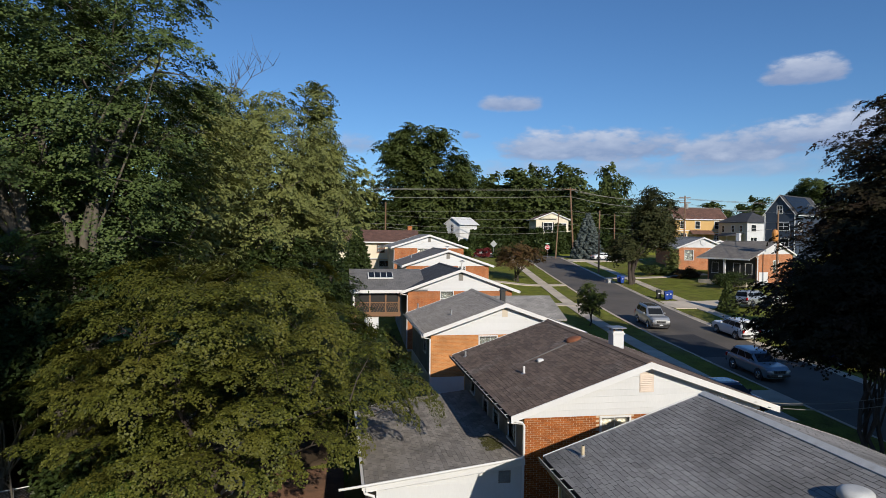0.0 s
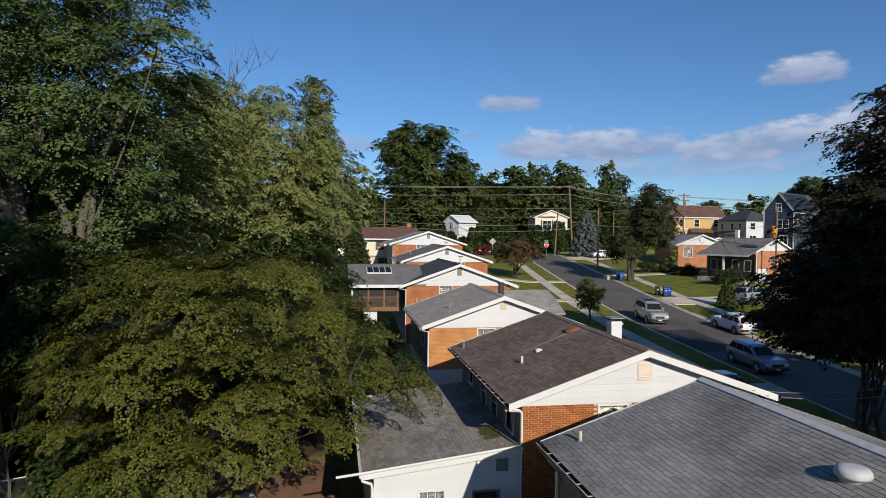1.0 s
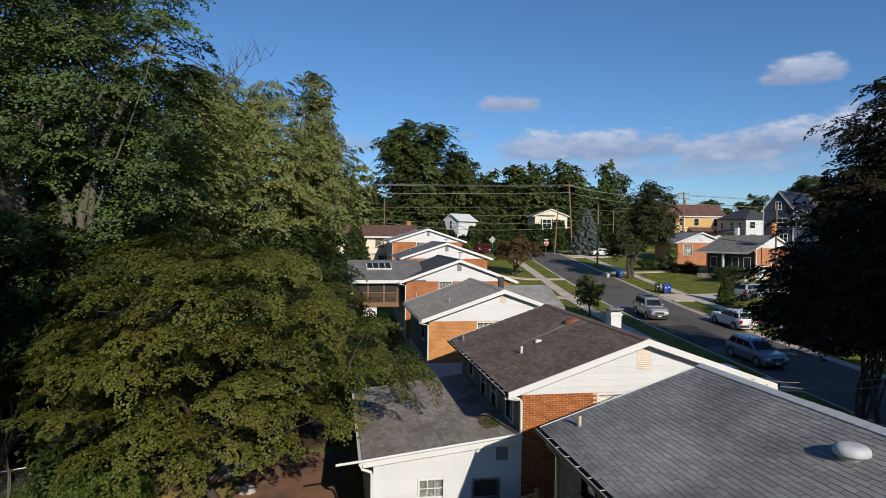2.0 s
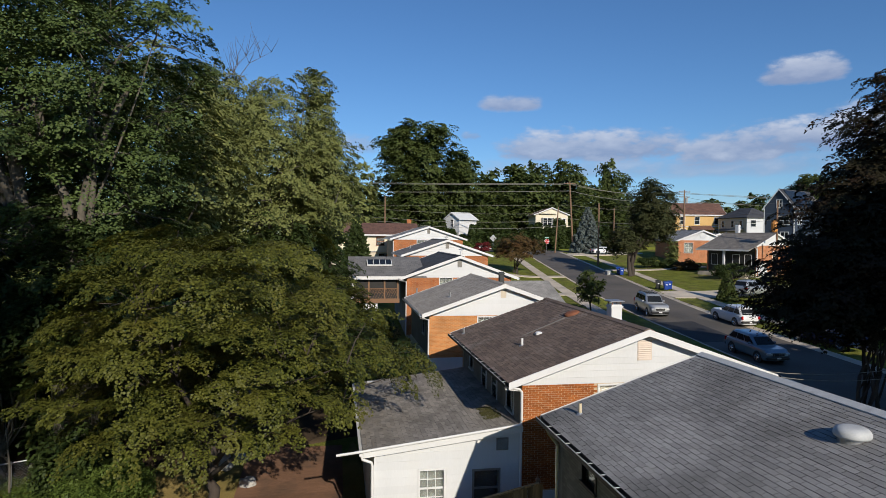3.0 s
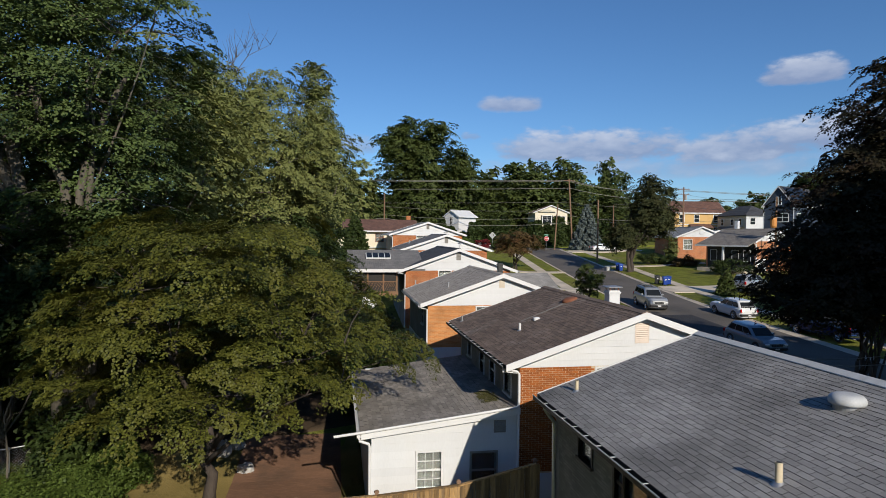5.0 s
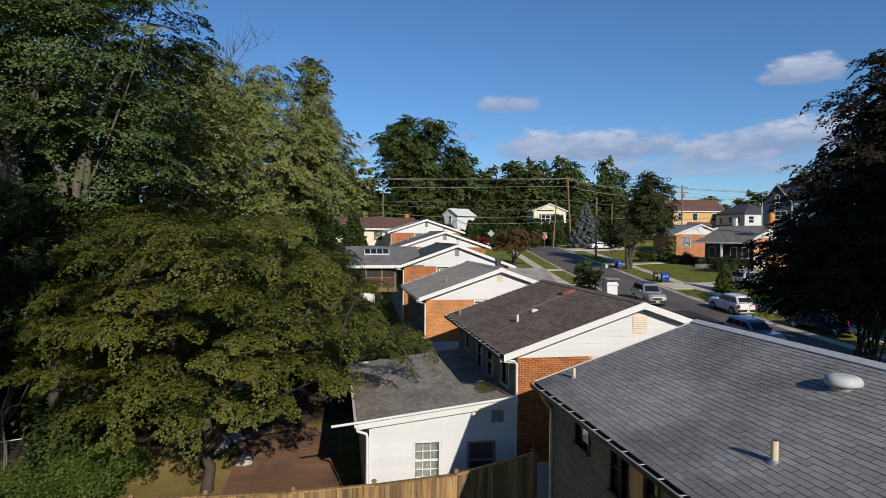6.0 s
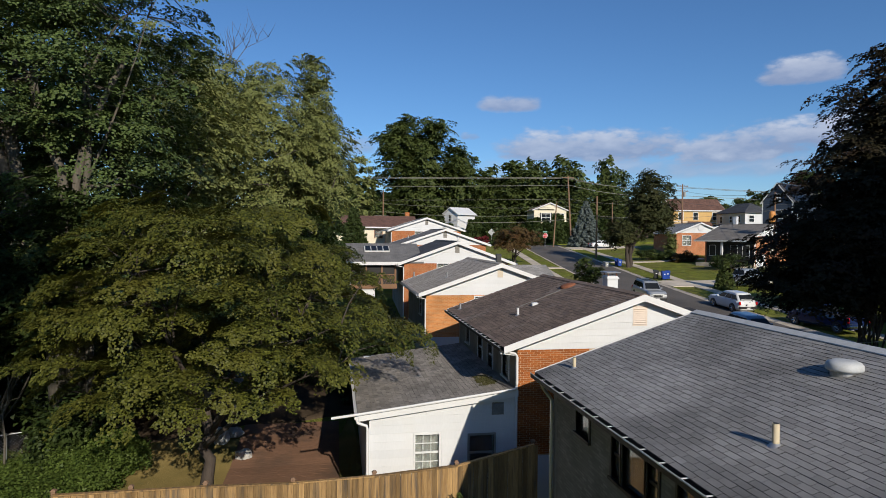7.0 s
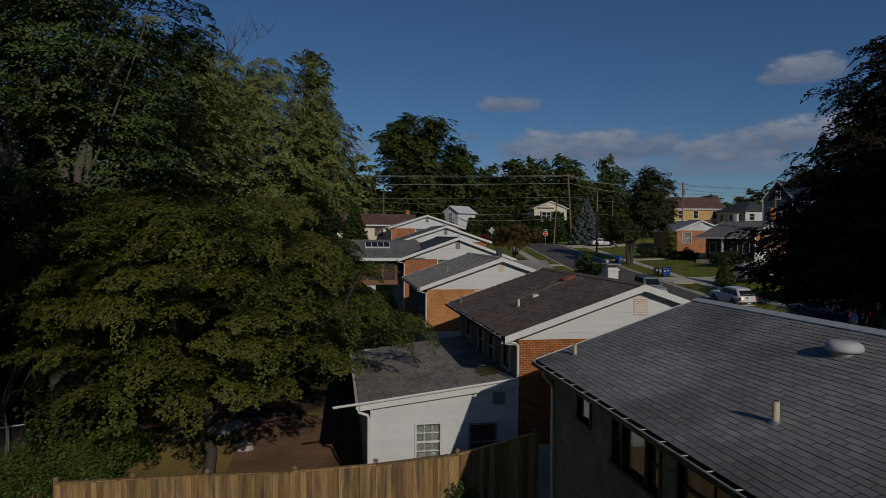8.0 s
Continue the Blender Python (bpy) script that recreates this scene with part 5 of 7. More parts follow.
# screened porch behind the charcoal-roofed house
def porch():
    x0, x1, y0, y1 = -4.95, -1.45, 27.2, 31.4
    r = part("porch_roof", Shape().prism([(y0 - 0.35, 6.98), (31.2, 8.26), (31.2, 8.38), (y0 - 0.35, 7.10)], "x", x0 - 0.2, 0.5), M["sh_dark_y"], h4, "blue grey shingled porch roof")
    part("porch_roof", Shape().prism([(31.2, 8.26), (35.4, 6.98), (35.4, 7.10), (31.2, 8.38)], "x", x0 - 0.2, 0.5), M["sh_dark_y"], h4)
    part("porch_fascia", Shape().box(x0 - 0.22, -1.2, y0 - 0.39, y0 - 0.352, 6.86, 7.09), M["trim"], h4)
    sk = part("skylight", Shape().prism([(28.9, 7.74), (29.9, 8.10), (29.87, 8.19), (28.87, 7.83)], "x", -3.75, -1.85), M["trim"], h4, "white framed skylight")
    for i in range(4):
        xa = -3.68 + i * 0.46
        part("skylight_pane", Shape().prism([(28.94, 7.87), (29.82, 8.185), (29.81, 8.205), (28.93, 7.89)], "x", xa, xa + 0.40), M["car_glass"], sk)
    part("deck", Shape().box(x0, x1, y0, y1, 5.2, 5.42), M["deck_wood"], h4)
    part("deck_beam", Shape().box(x0, x1, y0 - 0.05, y0 - 0.002, 5.12, 5.44), M["deck_wood"], h4)
    for i, x in enumerate((x0 + 0.08, x0 + 1.25, x0 + 2.4, x1 - 0.12)):
        part("porch_post", Shape().box(x - 0.06, x + 0.06, y0 - 0.04, y0 + 0.08, 5.42, 6.98), M["trim" if i == 0 else "deck_wood"], h4)
    for a, b in ((x0 + 0.14, x0 + 1.19), (x0 + 1.31, x0 + 2.34), (x0 + 2.46, x1 - 0.18)):
        sc = part("screen", Shape().box(a, b, y0 + 0.03, y0 + 0.035, 5.42, 6.98), M["screen"], h4)
        part("rail", Shape().box(a, b, y0 - 0.02, y0 + 0.025, 6.12, 6.18), M["deck_wood"], sc)
        w = b - a
        for k in range(5):
            u = a + w * k / 5
            lo = Shape().tube([(u, y0, 5.45), (min(u + 0.34, b), y0, 5.45 + min(0.66, (b - u) * 1.9))], 0.016, 4)
            lo.tube([(u + w / 5, y0, 5.78), (max(u - 0.1, a), y0, 6.12)], 0.016, 4)
            part("lattice", lo, M["deck_wood"], sc)
    part("porch_side", Shape().box(x1 - 0.05, x1, y0 + 0.1, y1, 5.42, 6.98), M["screen"], h4)
    part("porch_back", Shape().box(x0, x1, y1 - 0.05, y1, 5.42, 6.98), M["grey_wall"], h4)
    part("porch_base", Shape().box(-4.05, -3.05, y0 + 0.1, y0 + 1.2, 2.2, 5.2), M["siding"], h4, "white painted porch support")
    part("porch_pier", Shape().box(x0 + 0.05, x0 + 0.25, y0, y0 + 0.2, 2.2, 5.2), M["deck_wood"], h4)


BASE[h4.name] = BASE[h4.name] - Vector((0.39, 0, -0.34))
porch()
BASE[h4.name] = BASE[h4.name] + Vector((0.39, 0, -0.34))

# ---- houses across the street and beyond ----
def turned(ob, deg):
    ob.rotation_euler = (0, 0, radians(deg))
    return ob


def brown_roof_house():
    h = thing("house", (-3.4, 65, 6.75), "cream two-storey house with red-brown roof", "house", "row of brick houses")
    part("wall", holed_wall(Shape(True), "x", -10, 4.2, 6.0, 8.3, 65, 65.2, [(-1.0, 1.6, 7.2, 8.0)]), M["tan_wall"], h)
    part("wall", holed_wall(Shape(True), "x", -10, 4.2, 8.35, 10.45, 64.8, 65.0, [(-1.3, -0.3, 9.1, 10.1), (1.4, 2.4, 9.1, 10.1)]), M["cream"], h)
    part("wall", Shape().box(4.0, 4.2, 65.2, 73, 6.0, 10.4), M["cream"], h)
    part("wall", Shape().box(-10, 4.0, 72.8, 73, 6.0, 10.4), M["cream"], h)
    part("band", Shape().box(-10.05, 4.25, 64.7, 65.2, 8.27, 8.35), M["trim"], h)
    window(h, "x", -1.3, -0.3, 9.1, 10.1, 64.8, -1, 2, 2, "rust", "screen")
    window(h, "x", 1.4, 2.4, 9.1, 10.1, 64.8, -1, 2, 2, "rust", "screen")
    window(h, "x", -1.0, 1.6, 7.2, 8.0, 65.0, -1, 3, 1, "trim", "screen")
    for a, b in ((64.3, 69.0), (73.7, 69.0)):
        part("roof", Shape().prism([(a, 10.40), (b, 12.0), (b, 12.14), (a, 10.52)], "x", -10.4, 4.6), M["sh_red"], h)
    part("fascia", Shape().box(-10.4, 4.6, 64.27, 64.3, 10.36, 10.54), M["trim"], h)
    chimney(h, 3.3, 3.9, 69.5, 70.2, 11.0, 12.7, "brick_far", False)
    h.location = (-2.5, 65, 6.0)


brown_roof_house()


def plain_house(label, x, y, zg, w, d, zt, slope, turn, wall, gable, roof, holes, ov=0.4, boards=False, rakes="trim", vent=False):
    h = gable_house("house", label, x - w / 2, x + w / 2, y, y + d, zg, zt, slope, ov=ov, roof=roof, wall=wall, gable=gable, holes=holes, boards=boards, vent=vent, downspout=False, group="houses beyond the crossing", rakes=rakes, side=wall)
    return turned(h, turn)


white_house = plain_house("white two-storey house with pale roof behind hedges", 16.9, 103.0, 7.4, 4.6, 5.6, 13.2, 0.52, -56, "trim", "trim", "trim",
                          [])
cream_house = plain_house("cream two-storey house with brown roof and shuttered window", 38.7, 108.0, 7.6, 6.9, 9.0, 14.4, 0.40, -8, "cream", "cream", "sh_red",
                          [])
for dx in (-2.22, 0.06):
    part("shutter", Shape().box(38.7 + dx, 38.7 + dx + 0.36, 107.94, 107.99, 11.85, 13.7), M["dark_bin"], cream_house)
part("dormer_wall", Shape().prism([(36.0, 14.5), (39.6, 14.5), (37.8, 15.2)], "y", 107.5, 107.94), M["cream"], cream_house)
part("side_wing", Shape().box(42.17, 43.6, 110, 116, 7.6, 12.0), M["cream"], cream_house)

r2 = plain_house("brick house with white gable and grey roof across the street", 46.6, 64.0, 5.8, 6.9, 11.0, 9.4, 0.40, -12, "brick_right", "siding", "sh_silver",
                 [(44.0, 45.2, 7.6, 9.0, 2, 2), (47.8, 48.8, 7.6, 9.0, 2, 2)])
part("fan_light", Shape().tube([(46.6, 63.98, 10.15), (46.6, 63.92, 10.15)], 0.42, 20), M["pale_wall"], r2)
r2b = plain_house("low wing with grey roof beside a brick house", 52.5, 69.0, 5.8, 7.0, 9.0, 9.1, 0.36, -12, "brick_right", "siding", "sh_silver", [])


def porch_house():
    """The brick house across the street, its eave and porch towards the road."""
    x, y, zg = 48.6, 49.4, 4.9
    # Porch-side wall in charcoal: the recess's deep shade put into its colour.
    h = gable_house("house", "brick house with broad grey roof and recessed porch", x - 3.4, x + 5.2, y, y + 7.2, zg, 8.6, 0.33, ov=0.5, roof="sh_x", wall="brick_right", side="dark_bin", gable="siding", boards=False, vent=False, group="houses beyond the crossing",
                    holes=[(49.0, 50.2, 6.4, 7.8, 2, 2)])
    part("porch_roof", Shape().prism([(x - 5.6, 7.95), (x - 3.8, 8.5), (x - 3.8, 8.62), (x - 5.6, 8.07)], "y", y - 0.3, y + 7.5), M["sh_x"], h)
    part("porch_fascia", Shape().box(x - 5.63, x - 5.60, y - 0.3, y + 7.5, 7.9, 8.09), M["trim"], h)
    for yy in (y + 3.4,):
        part("porch_post", Shape().box(x - 5.45, x - 5.2, yy - 0.12, yy + 0.12, zg, 7.95), M["trim"], h)
    part("porch_floor", Shape().box(x - 5.5, x - 3.42, y + 0.2, y + 7.2, zg - 1.3, zg + 0.3), M["concrete"], h)
    for yy in (y + 0.7, y + 2.4, y + 5.6):
        window(h, "y", yy, yy + 0.9, 6.1, 7.4, x - 3.4, -1, 2, 2, "trim", "curtain")
    part("door", Shape().box(x - 3.46, x - 3.41, y + 4.0, y + 4.9, 5.2, 7.25), M["dark_bin"], h)
    part("downspout", Shape().tube([(x - 3.85, y - 0.1, 8.3), (x - 3.5, y - 0.1, 8.0), (x - 3.5, y - 0.1, zg)], 0.06, 6), M["trim"], h)
    part("garage_door", Shape().box(x - 3.0, x - 0.9, y - 0.05, y - 0.003, zg + 0.0, zg + 1.5), M["trim"], h)
    chimney(h, x + 0.8, x + 1.3, y + 5.2, y + 5.7, 9.6, 11.2, "siding", False)
    turned(h, 23)
    h.scale = (0.90, 0.90, 0.97)
    h.location = (46.8, 49.2, 5.35)


porch_house()
def set_window(h, axis, u0, u1, z0, z1, face, out, cols=2, rows=2, mat="trim"):
    """A window set on a wall's face: a dark pane within a frame, with a sill and glazing bars."""
    def bx(s, a, b, c, d, i, j):
        lo, hi = sorted((face + out * i, face + out * j))
        return s.box(a, b, lo, hi, c, d) if axis == "x" else s.box(lo, hi, a, b, c, d)
    w = 0.11
    fr = Shape()
    bx(fr, u0 - w, u0, z0 - w, z1 + w, 0.002, 0.07)
    bx(fr, u1, u1 + w, z0 - w, z1 + w, 0.002, 0.07)
    bx(fr, u0, u1, z1, z1 + w, 0.002, 0.07)
    top = part("window", fr, M[mat], h)
    part("sill", bx(Shape(), u0 - w - 0.03, u1 + w + 0.03, z0 - w, z0, 0.003, 0.10), M[mat], top)
    part("pane", bx(Shape(), u0, u1, z0, z1, 0.002, 0.03), M["car_glass"], top)
    bars = Shape()
    for i in range(1, cols):
        u = u0 + (u1 - u0) * i / cols
        bx(bars, u - 0.04, u + 0.04, z0, z1, 0.031, 0.05)
    for i in range(1, rows):
        z = z0 + (z1 - z0) * i / rows
        bx(bars, u0, u1, z - 0.03, z + 0.03, 0.032, 0.052)
    if bars.v:
        part("glazing_bar", bars, M[mat], top)
    return top


yellow_house = plain_house("ochre two-storey house with red-brown roof", 82.0, 122.5, 9.5, 9.0, 12.5, 15.7, 0.62, 82, "yellow_wall", "yellow_wall", "sh_red", [], ov=0.3)
for yy, ww, cc in ((123.2, 2.2, 2), (129.0, 1.1, 1), (132.6, 1.1, 1)):
    set_window(yellow_house, "y", yy, yy + ww, 13.4, 15.1, 77.5, -1, cc, 2)
set_window(yellow_house, "y", 123.3, 125.4, 10.6, 12.2, 77.5, -1, 2, 2)
set_window(yellow_house, "y", 132.3, 133.6, 10.6, 12.2, 77.5, -1, 1, 2)
part("band", Shape().box(77.42, 77.48, 122.5, 135, 12.75, 12.95), M["trim"], yellow_house)
part("corner_board", Shape().box(77.44, 77.49, 122.5, 122.75, 9.5, 15.7), M["trim"], yellow_house)
part("eave_board", Shape().box(77.10, 77.16, 122.3, 135.2, 15.42, 15.68), M["trim"], yellow_house)
part("porch_roof", Shape().prism([(75.6, 12.0), (77.5, 12.9), (77.5, 13.0), (75.6, 12.1)], "y", 126.0, 131.5), M["sh_red"], yellow_house)
yellow_house.location = (87.6, 122.5, 9.15)


def hip_house():
    """A pale two-storey house under a hipped roof."""
    x0, x1, y0, y1, zg, zt, zr = 84.6, 91.6, 107.0, 117.6, 8.6, 14.5, 16.8
    h = thing("house", (88.1, 107.0, 8.6), "pale two-storey house with dark hipped roof", "house", "houses beyond the crossing")
    part("wall", holed_wall(Shape(True), "x", x0, x1, zg, zt, y0, y0 + 0.2, []), M["pale_wall"], h)
    part("wall", Shape().box(x0, x1, y1 - 0.2, y1, zg, zt), M["pale_wall"], h)
    # West wall in tan, not pale: its shade is put into the colour.
    part("wall", Shape().box(x0, x0 + 0.2, y0 + 0.2, y1 - 0.2, zg, zt), M["tan_wall"], h)
    part("wall", Shape().box(x1 - 0.2, x1, y0 + 0.2, y1 - 0.2, zg, zt), M["pale_wall"], h)
    part("foundation", Shape().box(x0 + 0.02, x1 - 0.02, y0 + 0.02, y1 - 0.02, zg - 1.5, zg), M["concrete"], h)
    o = 0.4
    xm = (x0 + x1) / 2
    part("roof", Shape().add([(x0 - o, y0 - o, zt), (x1 + o, y0 - o, zt), (x1 + o, y1 + o, zt), (x0 - o, y1 + o, zt), (xm, y0 + 3.1, zr), (xm, y1 - 3.1, zr),
                              (x0 - o, y0 - o, zt - 0.15), (x1 + o, y0 - o, zt - 0.15), (x1 + o, y1 + o, zt - 0.15), (x0 - o, y1 + o, zt - 0.15)],
                             [(0, 1, 4), (1, 2, 5, 4), (2, 3, 5), (3, 0, 4, 5), (6, 7, 1, 0), (7, 8, 2, 1), (8, 9, 3, 2), (9, 6, 0, 3), (9, 8, 7, 6)]), M["sh_dark"], h)
    for xx in (85.6, 88.9):
        set_window(h, "x", xx, xx + 1.2, 12.4, 13.8, y0, -1, 1, 2)
        set_window(h, "x", xx - 0.1, xx + 1.4, 9.5, 11.0, y0, -1, 2, 2)
    for yy in (108.6, 111.6, 115.2):
        set_window(h, "y", yy, yy + 0.9, 12.3, 13.7, x0, -1, 1, 2)
    part("porch_roof", Shape().prism([(x0 - 1.6, 11.3), (x0, 11.9), (x0, 12.0), (x0 - 1.6, 11.4)], "y", 108.0, 116.5), M["sh_mid"], h)
    for yy in (108.2, 112.2, 116.3):
        part("porch_post", Shape().box(x0 - 1.5, x0 - 1.36, yy - 0.07, yy + 0.07, zg - 0.4, 11.34), M["trim"], h)


hip_house()
set_window(white_house, "x", 16.5, 17.3, 11.6, 13.0, 103.0, -1, 2, 2)
set_window(white_house, "x", 15.0, 15.8, 9.2, 10.4, 103.0, -1, 2, 2)
set_window(white_house, "x", 18.0, 18.8, 9.2, 10.4, 103.0, -1, 2, 2)
white_house.scale = (0.88, 0.88, 0.97)
set_window(cream_house, "x", 36.9, 38.7, 11.9, 13.6, 108.0, -1, 2, 2)
set_window(cream_house, "x", 40.4, 41.6, 11.9, 13.5, 108.0, -1, 2, 2)
set_window(cream_house, "x", 36.4, 37.7, 8.7, 10.2, 108.0, -1, 2, 2)
cream_house.location.x += 0.7
blue_house = plain_house("dark blue gabled house with solar panels", 69.0, 80.0, 7.0, 6.2, 12.0, 15.2, 1.05, -62, "navy_wall", "navy_wall", "sh_dark", [], ov=0.3)
set_window(blue_house, "x", 68.5, 69.5, 15.3, 16.6, 80.0, -1, 2, 2)
set_window(blue_house, "x", 68.7, 71.0, 12.3, 13.7, 80.0, -1, 2, 2)
set_window(blue_house, "x", 69.4, 70.9, 9.5, 10.9, 80.0, -1, 2, 2)
set_window(blue_house, "y", 81.2, 82.6, 12.3, 13.7, 72.1, 1, 2, 2)
for xx in (65.86, 71.94):
    part("corner_board", Shape().box(xx, xx + 0.2, 79.93, 79.998, 7.0, 15.2), M["trim"], blue_house)
for i in range(5):
    for j in range(3):
        xa, za = 72.15 - j * 0.98, 15.25 + j * 0.98 * 1.05
        part("solar_panel", Shape().prism([(xa, za + 0.10), (xa - 0.93, za + 0.10 + 0.93 * 1.05), (xa - 0.93, za + 0.15 + 0.93 * 1.05), (xa, za + 0.15)], "y", 80.9 + i * 1.75, 82.6 + i * 1.75), M["car_glass"], blue_house)
blue_house.location = (71.6, 80.2, 7.0)
blue_house.scale = (0.84, 1.0, 1.0)

# ---- planting ----
tree("maple_tree", "spreading layered maple with yellow-green leaves over the back yard", (-9.9, 4.0, 0.0), 2.6,
     [((-8.9, 3.6, 5.0), (5.9, 5.6, 4.7), 0, 0.8, 0.1, -0.5)], "lf_maple", "bark_dark", 0.19, 10, 0.072, 1600, (0.70, 0.70, 0.24), 11, twigs=90, fans=1, dense=1.0, tilt=0.40, bend=0.5, shelves=(-8.7, 3.7, 6.0, 5.5, 4.25, 10.25, 1.0),
     openings=[(-6.1, 0, -6, 12, 8.4, 20), (-5.2, 0, -6, 12, 7.6, 20), (-4.3, 0, -6, 12, 6.8, 20), (-3.4, 0, -6, 12, 6.0, 20), (-2.7, 0, -6, 12, 5.3, 20), (-5.0, 0, -6, 3, 0, 5.2), (-4.5, 0, 3, 12, 0, 4.8), (-7.0, 0, -6, 12, 0, 4.5), (-20.0, -4.0, -6, 12, 0, 3.95)])
tree("tall_tree", "tall dark green maple with pale forked trunk", (-16.3, 7.0, 0.0), 7.5,
     [((-19.0, 8.6, 14.4), (5.6, 4.8, 8.2), 240, 0.6, 0.22, -0.9)], "lf_tall", "bark", 0.36, 16, 0.11, 720, (1.2, 1.2, 0.6), 21, twigs=70, gap=1.0,
     lines=[(0.26, [(-15.5, 6.8, -0.3), (-15.8, 6.6, 6.0), (-15.9, 6.5, 8.2), (-16.4, 6.5, 9.2), (-16.8, 6.5, 10.2), (-17.05, 6.6, 11.5), (-17.4, 7.2, 13.3), (-17.8, 8.4, 15.5)]),
            (0.16, [(-16.4, 6.5, 9.2), (-17.1, 6.5, 10.3), (-17.4, 6.6, 11.2), (-18.2, 6.8, 12.8), (-19.0, 7.4, 15.0)]),
            (0.17, [(-15.2, 7.0, -0.3), (-15.3, 6.7, 8.0), (-15.4, 6.5, 10.9), (-15.7, 6.5, 11.6), (-16.1, 6.6, 12.4), (-16.6, 7.0, 14.5)])],
     openings=[(-18.2, -15.7, 0.0, 7.6, 7.6, 12.2)])
# Leaf colour darkened to stand in for shade under the tall maples.
tree("understory_tree", "understory tree below the tall maples, shade put into its leaf colour", (-18.4, 8.2, 0.0), 1.6,
     [((-18.8, 7.6, 6.3), (4.8, 2.8, 3.5), 74, 0.4, 0.2, -0.9), ((-16.0, 5.8, 6.0), (1.8, 1.2, 1.9), 18, 0.4, 0.2, -0.9), ((-14.5, 5.6, 8.6), (1.3, 0.8, 1.5), 16, 0.3, 0.2, -0.9)], "lf_arb_and_shade", "bark", 0.14, 14, 0.12, 900, (1.1, 1.1, 0.6), 27, stems=2, twigs=40, gap=1.0,
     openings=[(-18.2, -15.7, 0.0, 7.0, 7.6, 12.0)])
# Added tree; its dark leaves paint the shade on the pale maples' lower crowns.
tree("understory_tree", "added tree below the pale maples, shade put into its leaf colour", (-9.4, 25.0, 1.8), 2.0,
     [((-9.6, 24.6, 7.4), (6.2, 2.8, 3.6), 110, 0.4, 0.2, -0.9)], "lf_arb_and_shade", "bark", 0.16, 12, 0.15, 500, (1.1, 1.1, 0.6), 28, stems=2, twigs=30, gap=1.0)
tree("tall_tree", "tall dark green maple with leaning limbs", (-14.9, 7.2, 0.0), 7.5,
     [((-14.8, 9.2, 14.4), (4.3, 4.8, 7.4), 140, 0.6, 0.26, -0.9)], "lf_tall", "bark", 0.32, 14, 0.105, 900, (1.15, 1.15, 0.58), 22, twigs=60, gap=1.0,
     lines=[(0.15, [(-14.9, 7.2, -0.3), (-14.95, 6.6, 9.0), (-14.9, 6.5, 10.7), (-14.7, 6.5, 11.7), (-14.4, 6.6, 12.7), (-14.2, 7.6, 14.2), (-13.8, 8.8, 16.0)]),
            (0.13, [(-14.6, 7.0, -0.3), (-14.62, 6.6, 9.0), (-14.6, 6.5, 10.4), (-14.5, 6.6, 12.0), (-14.9, 7.0, 14.0)])],
     openings=[(-15.5, -14.0, 0.0, 7.4, 9.6, 12.2), (-16.0, -10.0, 0.0, 8.6, 0.0, 10.4)])
tree("tall_tree", "tall dark green maple behind the yard", (-24.5, 15.0, 0.0), 8.0,
     [((-24.0, 15.0, 15.0), (7.5, 5.5, 9.5), 140, 0.4, 0.22, -0.9)], "lf_tall", "bark", 0.45, 12, 0.18, 480, (1.5, 1.5, 0.9), 23, twigs=40, gap=1.4)
tree("tall_tree", "tall pale green tree at the wood edge", (-17.0, 21.0, 1.0), 8.0,
     [((-16.2, 20.5, 13.0), (5.4, 5.0, 8.0), 150, 0.5, 0.15, -0.9)], "lf_silver", "bark", 0.4, 12, 0.17, 480, (1.4, 1.4, 0.85), 24, twigs=40, gap=1.3)
tree("silver_maple", "sunlit pale green maple with bare twigs on top", (-10.8, 28.0, 2.0), 7.0,
     [((-10.6, 27.3, 12.6), (5.2, 4.4, 8.0), 220, 0.62, 0.10, -0.35), ((-14.8, 25.8, 13.2), (3.2, 3.4, 6.6), 80, 0.5, 0.12, -0.9), ((-13.6, 26.6, 17.0), (3.2, 3.0, 4.0), 50, 0.5, 0.12, -0.6), ((-6.8, 27.2, 13.2), (2.3, 2.6, 5.4), 70, 0.5, 0.12, -0.6)], "lf_silver", "bark", 0.42, 18, 0.13, 560, (1.1, 1.1, 0.7), 25, twigs=90, gap=1.0, tilt=0.7,
     bare=((-11.0, 26.8, 22.6), (-12.0, 27.0, 22.2), (-10.2, 26.6, 22.4)))
tree("silver_maple", "pale green maple with a slender pointed top", (-7.6, 29.0, 2.0), 9.0,
     [((-7.0, 28.4, 20.0), (0.8, 0.8, 1.5), 16, 0.3, 0.3, -0.9), ((-6.6, 29.2, 13.5), (2.2, 2.4, 4.6), 40, 0.4, 0.25, -0.6)], "lf_silver", "bark", 0.3, 10, 0.135, 600, (0.9, 0.9, 0.6), 26, twigs=30, gap=0.9)
